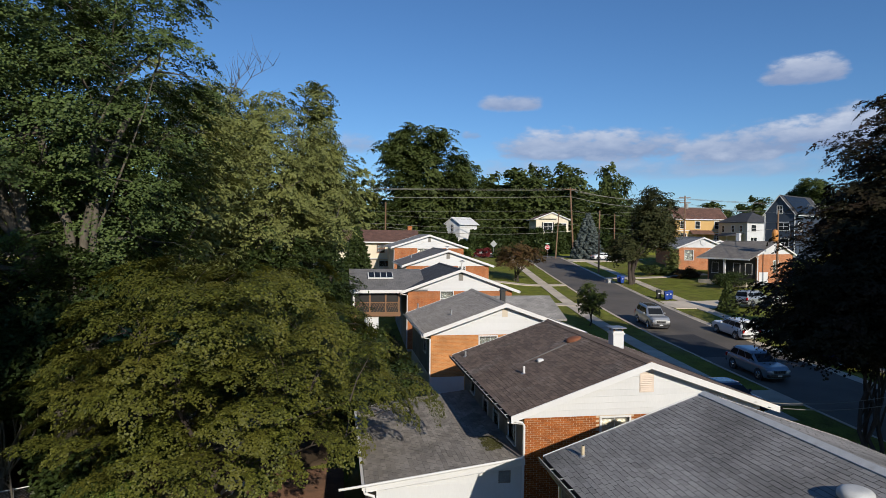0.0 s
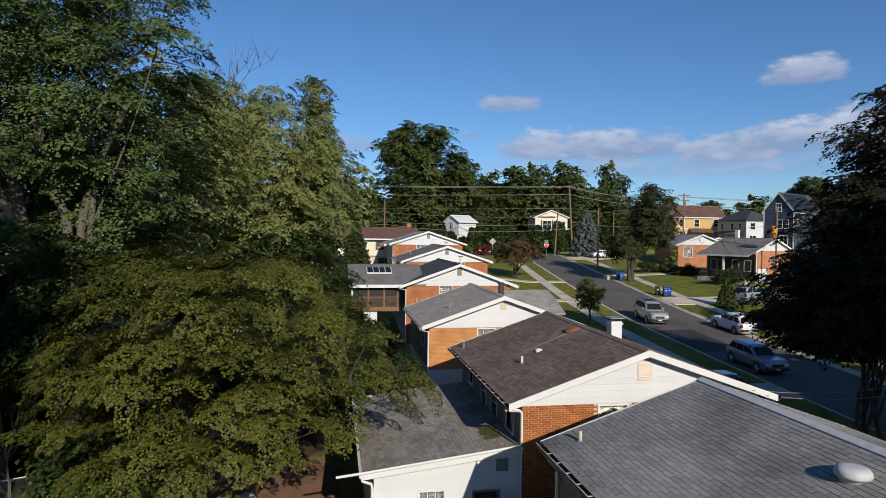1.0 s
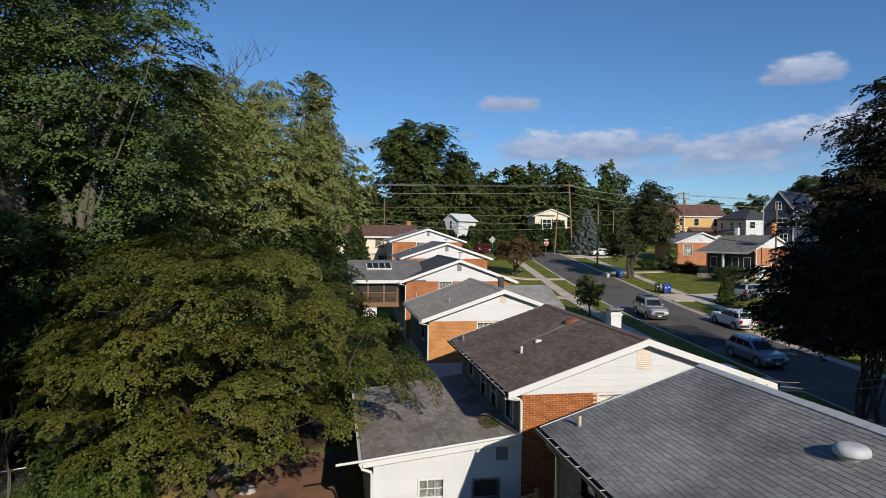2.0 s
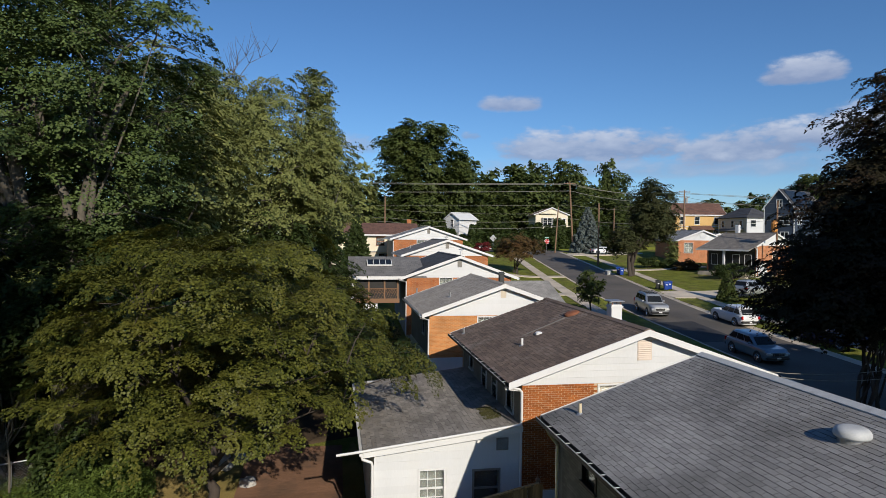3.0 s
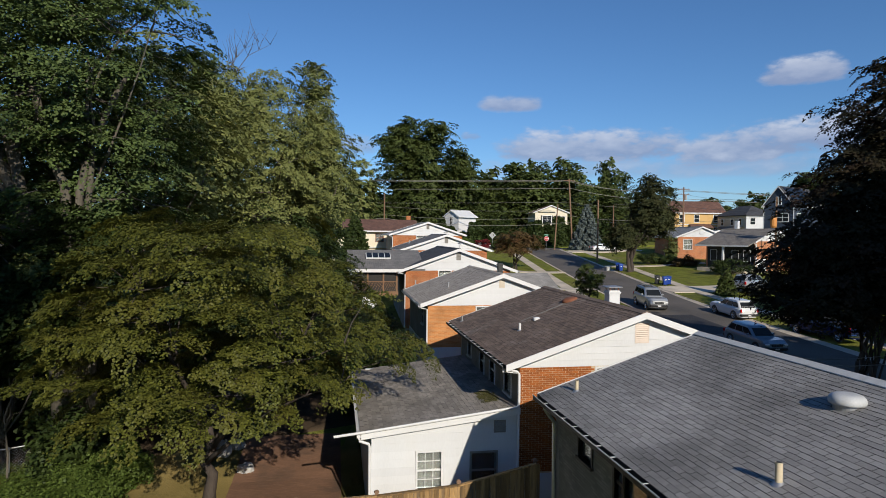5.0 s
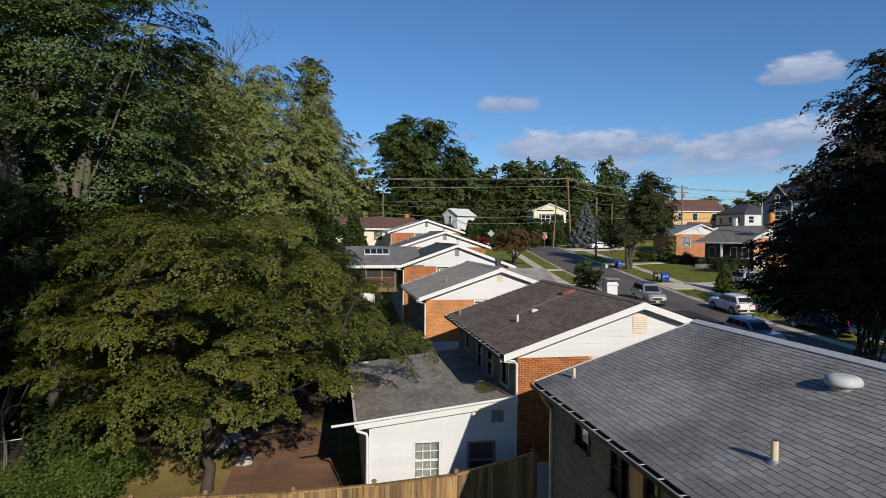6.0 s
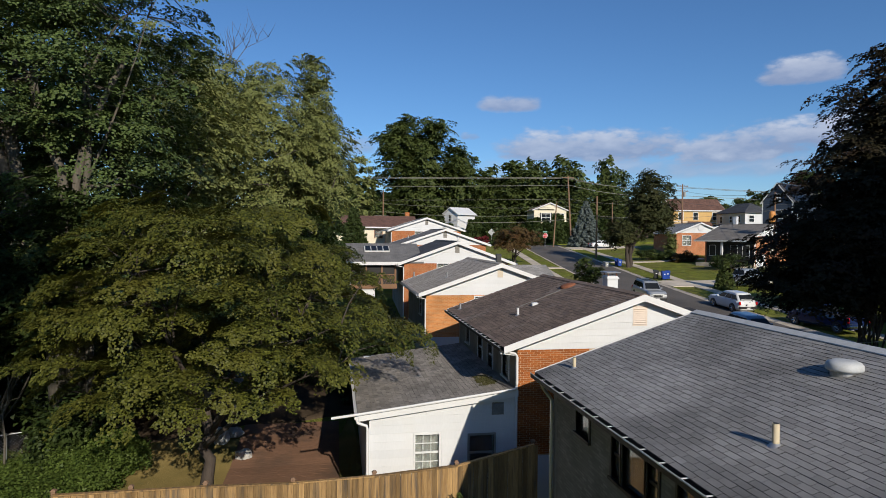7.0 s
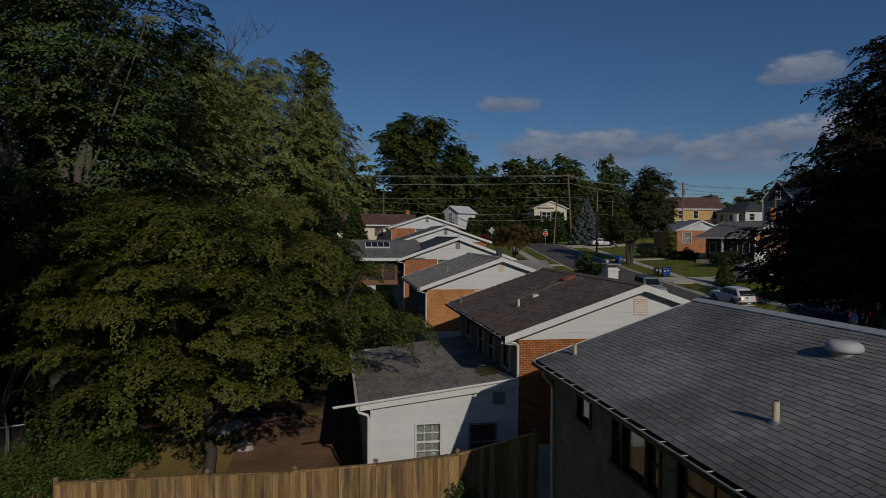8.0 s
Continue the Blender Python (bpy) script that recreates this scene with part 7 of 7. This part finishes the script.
def vehicle(name, label, x, y, turn, paint, kind="suv", rails=False):
    """A parked car, front along +y before it is turned: body, cabin, glass, wheels, lamps."""
    v = thing(name, (0, 0, 0), label, "car", "parked cars")
    dims = {"suv": (4.7, 0.93, 1.08, 1.76, -2.25, 1.05, -1.95, 0.35), "cross": (4.6, 0.92, 1.02, 1.66, -2.15, 1.15, -1.65, 0.25), "sedan": (4.8, 0.91, 0.92, 1.44, -1.95, 1.20, -1.15, 0.30), "pickup": (5.8, 0.98, 1.15, 1.85, -0.55, 1.55, -0.35, 0.75)}
    ln, w, zb, zt, b0, b1, t0, t1 = dims[kind]
    h = ln / 2
    body = Shape().loft([rr(-h + 0.06, h - 0.10, w - 0.10, 0.26, 0.30), rr(-h, h - 0.02, w - 0.02, 0.42, 0.34), rr(-h - 0.02, h + 0.02, w, 0.62, 0.36),
                         rr(-h, h - 0.03, w, zb - 0.20, 0.36), rr(-h + 0.05, h - 0.16, w - 0.03, zb - 0.05, 0.36), rr(-h + 0.12, h - 0.30, w - 0.08, zb, 0.36)])
    part("car_body", body, M[paint], v, smooth=False)
    if kind == "pickup":
        part("bed", Shape().box(-w + 0.10, w - 0.10, -h + 0.15, -0.62, zb - 0.02, zb + 0.004), M["black"], v)
        part("tailgate", Shape().box(-w + 0.12, w - 0.12, -h - 0.035, -h - 0.021, 0.70, zb - 0.06), M[paint], v)
    cab = Shape().loft([rr(b0, b1, w - 0.09, zb - 0.02, 0.22), rr(b0 * 0.8 + t0 * 0.2, b1 * 0.75 + t1 * 0.25, w - 0.13, zb + (zt - zb) * 0.25, 0.22), rr(t0 - 0.03, t1 + 0.12, w - 0.22, zt - 0.12, 0.22), rr(t0 + 0.05, t1, w - 0.27, zt - 0.03, 0.25), rr(t0 + 0.25, t1 - 0.2, w - 0.42, zt, 0.25)])
    part("cabin", cab, M[paint], v)

    def lerp(a, b, t):
        return a + (b - a) * t

    def side(u0, u1, sx):
        """A side window between two stations of the cabin."""
        q = []
        for fz, us in ((0.14, (u0, u1)), (0.80, (u1, u0))):
            ya, yb = lerp(b0, t0, fz) + 0.16, lerp(b1, t1, fz) - 0.22
            ww = lerp(w - 0.09, w - 0.22, fz) + 0.018
            for u in us:
                q.append((sx * ww, lerp(ya, yb, u), lerp(zb, zt - 0.06, fz)))
        return Shape().loft([q, [(p[0] - sx * 0.05, p[1], p[2]) for p in q]])
    spans = ((0.02, 0.30), (0.34, 0.64), (0.68, 1.0)) if kind in ("suv", "cross") else ((0.06, 0.48), (0.53, 1.0))
    for sx in (-1, 1):
        for u0, u1 in spans:
            part("side_window", side(u0, u1, sx), M["car_glass"], v)

    def end(front):
        q = []
        for fz, k in ((0.14, 1), (0.86, -1)):
            yy = lerp(b1, t1 + 0.10, fz) if front else lerp(b0, t0 - 0.02, fz)
            ww = lerp(w - 0.22, w - 0.36, fz)
            zz = lerp(zb, zt - 0.06, fz)
            d = 0.03 if front else -0.03
            q += [(-ww * k, yy + d, zz), (ww * k, yy + d, zz)]
        d = -0.08 if front else 0.08
        return Shape().loft([q, [(p[0], p[1] + d, p[2]) for p in q]])
    part("windscreen", end(True), M["car_glass"], v)
    part("rear_window", end(False), M["car_glass"], v)
    wy = h - 0.92
    for sy in (-wy, wy):
        for sx in (-1, 1):
            xo = sx * (w - 0.10)
            arch = Shape().tube([(xo - sx * 0.06, sy, 0.36), (xo + sx * 0.105, sy, 0.36)], 0.42, 20)
            part("wheel_arch", arch, M["plastic"], v)
            wl = part("wheel", Shape().tube([(xo - sx * 0.10, sy, 0.35), (xo - sx * 0.08, sy, 0.35), (xo + sx * 0.09, sy, 0.35), (xo + sx * 0.11, sy, 0.35)], [0.32, 0.35, 0.35, 0.31], 20), M["black"], v)
            rim = Shape().tube([(xo + sx * 0.108, sy, 0.35), (xo + sx * 0.118, sy, 0.35)], 0.10, 12)
            for k in range(5):
                a = 2 * math.pi * k / 5
                rim.tube([(xo + sx * 0.112, sy, 0.35), (xo + sx * 0.114, sy + 0.22 * math.cos(a), 0.35 + 0.22 * math.sin(a))], 0.035, 5)
            rim.tube([(xo + sx * 0.106, sy + 0.23 * math.cos(a), 0.35 + 0.23 * math.sin(a)) for a in [2 * math.pi * k / 18 for k in range(19)]], 0.018, 5)
            part("rim", rim, M["chrome"], wl)
    for sx in (-1, 1):
        part("headlamp", Shape().soft_box(sx * (w - 0.24) - 0.16, sx * (w - 0.24) + 0.16, h - 0.16, h + 0.012, 0.66, 0.82, 0.04), M["lamp_clear"], v)
        part("tail_lamp", Shape().soft_box(sx * (w - 0.13) - 0.09, sx * (w - 0.13) + 0.09, -h - 0.03, -h + 0.12, 0.72, zb - 0.02, 0.03), M["lamp_red"], v)
        part("mirror", Shape().soft_box(sx * (w + 0.06) - 0.10, sx * (w + 0.06) + 0.10, b1 - 0.62, b1 - 0.50, zb + 0.02, zb + 0.18, 0.04), M[paint], v)
    gr = part("grille", Shape().box(-0.42, 0.42, h - 0.02, h + 0.026, 0.62, 0.80), M["plastic"], v)
    for k in range(7):
        part("grille_slot", Shape().box(-0.40 + k * 0.12, -0.36 + k * 0.12, h + 0.02, h + 0.036, 0.62, 0.80), M["chrome"], gr)
    part("bumper", Shape().soft_box(-w + 0.08, w - 0.08, h - 0.18, h + 0.06, 0.36, 0.54, 0.05), M["plastic" if kind != "sedan" else paint], v)
    part("bumper", Shape().soft_box(-w + 0.08, w - 0.08, -h - 0.07, -h + 0.18, 0.38, 0.58, 0.05), M["chrome" if kind == "pickup" else "plastic"], v)
    for yy in (h + 0.065, -h - 0.075):
        part("plate_bar", Shape().box(-0.16, 0.16, yy - 0.006, yy + 0.006, 0.42, 0.52), M["sign_white"], v)
    if rails:
        part("sunroof", Shape().soft_box(-w + 0.45, w - 0.45, t0 + 0.75, t1 - 0.25, zt - 0.04, zt + 0.012, 0.02), M["car_glass"], v)
        for sx in (-1, 1):
            part("roof_rail", Shape().tube([(sx * (w - 0.33), t0 + 0.15, zt), (sx * (w - 0.33), t0 + 0.25, zt + 0.06), (sx * (w - 0.33), t1 - 0.15, zt + 0.06), (sx * (w - 0.33), t1 - 0.05, zt)], 0.02, 6), M["plastic"], v)
        for yy in (t0 + 0.5, t1 - 0.4):
            part("roof_bar", Shape().tube([(-w + 0.33, yy, zt + 0.05), (w - 0.33, yy, zt + 0.05)], 0.015, 6), M["plastic"], v)
    on_road = kerb_x(y) < x < kerb_x(y) + ROAD_W and y < 86
    z0 = road_z(y) + 0.03 if on_road else ground_z(x, y) + 0.08
    slope = math.degrees(math.atan(0.064)) if on_road else 0
    m = pose(x, y, z0, 0, 0, 0) @ pose(0, 0, 0, slope, 0, 0) @ pose(0, 0, 0, 0, 0, turn)
    v.matrix_basis = m @ Matrix.Diagonal((0.88, 0.88, 0.95 if rails else 0.88, 1))
    return v


vehicle("parked_suv", "silver off-road car with roof rails parked at the kerb", 20.5, 30.2, 172, "silver", "suv", True)
vehicle("parked_crossover", "pearl white crossover parked along the far kerb", 25.3, 26.0, 0, "pearl", "cross")
vehicle("parked_crossover", "steel blue crossover parked in tree shade", 19.9, 16.1, 180, "steel_blue", "cross")
vehicle("pickup_truck", "navy pickup truck with red tail lamps in tree shade", 26.6, 17.9, 3, "navy", "pickup")
vehicle("parked_suv", "silver car with dark wheel arches in a driveway", 34.9, 36.9, -70, "silver", "suv")
vehicle("parked_sedan", "white sedan parked on a corner driveway", 38.9, 80.6, -92, "pearl", "sedan")
vehicle("parked_sedan", "dark sedan parked beside the house in tree shade", 13.9, 10.2, 180, "navy", "sedan")
vehicle("parked_sedan", "dark car parked on the cross street", 20.0, 91.0, 90, "charcoal", "sedan")

# ---- back yard ----
FENCE_TOP = [(-12.4, 2.20), (-8.8, 2.20), (-6.6, 2.16), (-4.46, 2.22), (-2.2, 2.38), (0.0, 2.86)]


def fence_top(x):
    for (a, za), (b, zb) in zip(FENCE_TOP, FENCE_TOP[1:]):
        if x <= b:
            return za + (zb - za) * (x - a) / (b - a)
    return FENCE_TOP[-1][1]


def fence():
    f = thing("board_fence", (-6, -1.7, 0.2), "weathered cedar board fence across the yard", "fence")
    rng = random.Random(12)
    x = -12.4
    while x < 0.0:
        w = rng.uniform(0.128, 0.145)
        t0, t1 = fence_top(x) - 0.03 + rng.uniform(-0.008, 0.008), fence_top(x + w) - 0.03 + rng.uniform(-0.008, 0.008)
        y = -1.7 + rng.uniform(-0.006, 0.006)
        b0, b1 = t0 - 1.85, t1 - 1.85
        part("board", Shape().add([(x, y, b0), (x + w, y, b1), (x + w, y, t1), (x, y, t0), (x, y + 0.02, b0), (x + w, y + 0.02, b1), (x + w, y + 0.02, t1), (x, y + 0.02, t0)],
                                  [(0, 1, 2, 3), (7, 6, 5, 4), (0, 4, 5, 1), (3, 2, 6, 7), (0, 3, 7, 4), (1, 5, 6, 2)]), M["fence"], f)
        x += w + 0.006
    for a, b in zip(FENCE_TOP, FENCE_TOP[1:]):
        part("cap_rail", Shape().add([(a[0], -1.75, a[1] - 0.03), (b[0], -1.75, b[1] - 0.03), (b[0], -1.75, b[1] + 0.008), (a[0], -1.75, a[1] + 0.008), (a[0], -1.64, a[1] - 0.03), (b[0], -1.64, b[1] - 0.03), (b[0], -1.64, b[1] + 0.008), (a[0], -1.64, a[1] + 0.008)],
                                     [(0, 1, 2, 3), (7, 6, 5, 4), (0, 4, 5, 1), (3, 2, 6, 7), (0, 3, 7, 4), (1, 5, 6, 2)]), M["fence"], f, "grey weathered cap rail")
    for xx in (-12.4, -10.6, -8.8, -6.6, -4.46, -2.2, 0.0):
        z = fence_top(xx)
        p = part("fence_post", Shape().box(xx - 0.05, xx + 0.05, -1.66, -1.56, z - 2.1, z + 0.06), M["pole_wood"], f)
        part("post_cap", Shape().loft([[(xx - 0.07, -1.68, z + 0.06), (xx + 0.07, -1.68, z + 0.06), (xx + 0.07, -1.54, z + 0.06), (xx - 0.07, -1.54, z + 0.06)], [(xx - 0.03, -1.64, z + 0.11), (xx + 0.03, -1.64, z + 0.11), (xx + 0.03, -1.58, z + 0.11), (xx - 0.03, -1.58, z + 0.11)]]), M["pole_wood"], p)
    y = -1.85
    while y > -9.0:
        part("board", Shape().box(-12.62 + (y + 1.7) * 0.35, -12.60 + (y + 1.7) * 0.35, y - 0.135, y, 0.15, 2.08), M["fence"], f)
        y -= 0.142


fence()


def patio_z(y):
    """The patio lies just above the lawn, which climbs gently towards the trees."""
    return 0.115 + max(0.0, 0.1 * (y - 5.2))


def patio():
    p = thing("patio", (-6.9, 6.6, 0.0), "worn red brick patio behind the addition", "patio", kind="structure")
    rng = random.Random(31)
    part("patio_bed", Shape().prism([(3.0, -0.2), (9.2, -0.2), (9.2, patio_z(9.2) - 0.005), (5.2, patio_z(5.2) - 0.005), (3.0, patio_z(3.0) - 0.005)], "x", -9.3, -5.35), M["patio"], p)
    co, fa = [], []
    base = BASE[p.name]
    unit = Shape().box(-0.1045, 0.1045, -0.0531, 0.0531, -0.05, 0.0)
    r = 0
    y = 3.0
    while y < 9.15:
        x = -9.25 + (0.105 if r % 2 else 0)
        while x < -5.4:
            if x > -9.25 + (9.2 - y) * 0.0 + max(0, (y - 4.4) * 0.33):
                z = rng.uniform(-0.002, 0.002)
                k = len(co)
                co += [(q[0] + x - base.x, q[1] + y - base.y, q[2] + z + patio_z(y + q[1]) - base.z) for q in unit.v]
                fa += [tuple(i + k for i in f) for f in unit.f]
            x += 0.21
        y += 0.107
        r += 1
    me = bpy.data.meshes.new("paving")
    me.from_pydata(co, [], fa)
    me.update()
    part("paving", me, M["patio"], p, kind="stuff")


patio()


def patch(name, mat, label, cx, cy, rx, ry, lift=0.03, seed=1):
    """A piece of bare or dry ground with an uneven edge that follows the lawn."""
    s = Shape()
    ring = []
    for k in range(40):
        a = 2 * math.pi * k / 40
        q = 1 + 0.22 * noise.noise((math.cos(a) * 1.7 + seed, math.sin(a) * 1.7, seed))
        ring.append((math.cos(a) * q, math.sin(a) * q))
    rings = []
    for f, up in ((1.0, -0.15), (0.97, lift * 0.5), (0.85, lift), (0.6, lift), (0.3, lift), (0.02, lift)):
        rings.append([(cx + rx * f * u, cy + ry * f * v, ground_z(cx + rx * f * u, cy + ry * f * v) + up) for u, v in ring])
    s.loft(rings)
    setting(name, s, M[mat], label, "ground", smooth=True)


patch("ground_dry_lawn", "dry_grass", "dry yellowed lawn around the maple", -11.2, 4.6, 3.6, 4.2, 0.03, 2)
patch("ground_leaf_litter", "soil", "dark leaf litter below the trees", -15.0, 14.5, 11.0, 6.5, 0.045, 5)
# Dark patch painted where the lawn behind the patio lies in shade.
patch("ground_shade_litter", "soil", "dark ground behind the patio, shade put into its colour", -7.4, 12.9, 4.8, 3.6, 0.07, 9)
shrub("fence_shrub", "leafy green shoots beside the board fence", (-2.2, -2.3, 0.2), (0.55, 0.35, 0.78), "lf_ivy", 30, 160, 0.06, 90)
patch("ground_lawn_edge", "dry_grass", "dry lawn strip beside the addition", -5.0, 2.6, 0.8, 6.8, 0.025, 7)
shed = thing("garden_shed", (-11.2, 12.0, 0.5), "low dark garden shed under the trees", "shed")
part("shed_wall", Shape().box(-13.0, -9.4, 11.2, 13.0, 0.2, 1.9), M["dark_bin"], shed)
part("shed_roof", Shape().prism([(10.9, 1.85), (13.2, 2.35), (13.2, 2.45), (10.9, 1.95)], "x", -13.2, -9.2), M["sh_mid"], shed)


def boulder(x, y, r, seed):
    rng = np.random.default_rng(seed)
    bm = bmesh.new()
    bmesh.ops.create_icosphere(bm, subdivisions=3, radius=1)
    for v in bm.verts:
        k = 1 + 0.35 * noise.noise(v.co * 1.6 + Vector((seed, 0, 0)))
        v.co = Vector((v.co.x * r[0] * k, v.co.y * r[1] * k, v.co.z * r[2] * k + r[2] * 0.55))
    me = bpy.data.meshes.new("garden_stone")
    bm.to_mesh(me)
    bm.free()
    me.materials.append(M["rock"])
    ob = new("garden_stone", me)
    ob.location = (x, y, ground_z(x, y))
    tagged(ob, "rough pale garden stone below the maple", "stone", "garden stones")


boulder(-8.95, 6.1, (0.36, 0.25, 0.24), 3)
boulder(-10.0, 7.6, (0.28, 0.24, 0.42), 5)
boulder(-9.6, 8.3, (0.35, 0.30, 0.22), 8)

# chain-link fence and rough growth along the side of the yard
def chain_fence():
    f = thing("chain_link_fence", (-19.5, 5.6, 0.0), "grey chain-link fence below the trees", "fence")
    a, b = Vector((-24.0, 3.4, 0.0)), Vector((-15.2, 7.8, 0.0))
    part("top_rail", Shape().tube([a + Vector((0, 0, 1.25)), b + Vector((0, 0, 1.25))], 0.025, 6), M["metal"], f)
    for k in range(5):
        p = a.lerp(b, k / 4)
        part("fence_post", Shape().tube([p - Vector((0, 0, 0.3)), p + Vector((0, 0, 1.3))], 0.03, 6), M["metal"], f)
    s = Shape()
    n = 90
    for k in range(n):
        for sg in (-1, 1):
            t0 = k / n
            t1 = t0 + sg * 1.2 / (b - a).length
            if 0 <= t1 <= 1:
                s.tube([a.lerp(b, t0) + Vector((0, 0, 0.05)), a.lerp(b, t1) + Vector((0, 0, 1.22))], 0.0022, 3, False)
    part("mesh", s, M["metal"], f, kind="stuff")


chain_fence()
sap = thing("bare_sapling", (-17.3, 6.3, 0.0), "thin bare sapling beside the chain-link fence", "tree")
sp = Shape().tube([(-17.3, 6.3, -0.2), (-17.25, 6.3, 1.2), (-17.35, 6.25, 2.6)], [0.045, 0.035, 0.02], 7)
srng = np.random.default_rng(9)
for k in range(12):
    z = 1.2 + 0.12 * k
    a = srng.uniform(0, 6.28)
    sp.tube(bent((-17.3, 6.3, z), (-17.3 + 0.9 * math.cos(a), 6.3 + 0.6 * math.sin(a), z + 0.35), srng, 0.25, 5), [0.016, 0.012, 0.009, 0.006, 0.003], 5)
part("stem", sp, M["bark"], sap, kind="stuff")


def undergrowth(name, label, spots, leaf, size, per, seed, rz=0.5):
    """Low tangled growth: one mass of leaves and stems."""
    rng = np.random.default_rng(seed)
    cs = []
    for cx, cy, rx, ry, n, h in spots:
        for _ in range(n):
            a, q = rng.uniform(0, 6.28), rng.uniform(0, 1) ** 0.5
            x, y = cx + rx * q * math.cos(a), cy + ry * q * math.sin(a)
            cs.append((x, y, ground_z(x, y) + rng.uniform(0.15, h)))
    cs = np.array(cs)
    rs = np.full((len(cs), 3), (0.5, 0.5, rz * 0.6)) * rng.uniform(0.7, 1.3, (len(cs), 1))
    me = leaves(name, rng, cs, rs, per, size, 0.9)
    setting(name, me, M[leaf], label, "undergrowth", kind="stuff")


undergrowth("ivy_thicket", "green ivy and brambles beyond the fence corner", [(-14.5, 3.2, 1.7, 2.2, 130, 0.9), (-13.9, 5.6, 1.4, 1.6, 80, 1.1), (-14.6, 0.2, 2.0, 2.4, 110, 0.8)], "lf_ivy", 0.085, 260, 91)
undergrowth("rough_grass", "rough weeds beside the fence", [(-18.4, 4.6, 3.0, 3.0, 170, 0.25)], "lf_ivy", 0.07, 160, 92, 0.2)
# Dark leaves fill spots that only shade makes dark.
undergrowth("shaded_thicket", "added bushes under trees and beside houses, shade put into their colour", [(-15.2, 6.4, 1.6, 1.0, 30, 2.4), (-4.2, 15.0, 1.6, 4.5, 60, 2.6), (-2.9, 12.0, 1.2, 2.6, 45, 3.2), (-3.4, 24.0, 1.6, 2.6, 40, 2.4), (-17.0, 12.0, 7.0, 3.0, 200, 4.6), (-11.0, 15.5, 5.0, 3.0, 130, 3.8), (-22.0, 10.5, 4.0, 3.0, 130, 5.5), (-8.0, 19.5, 2.6, 5.0, 80, 3.4)], "lf_arb_and_shade", 0.15, 190, 93, 1.3)
undergrowth("fence_weeds", "low green weeds at the foot of the board fence", [(-2.1, -2.6, 0.8, 0.5, 24, 0.6)], "lf_ivy", 0.06, 150, 94, 0.3)
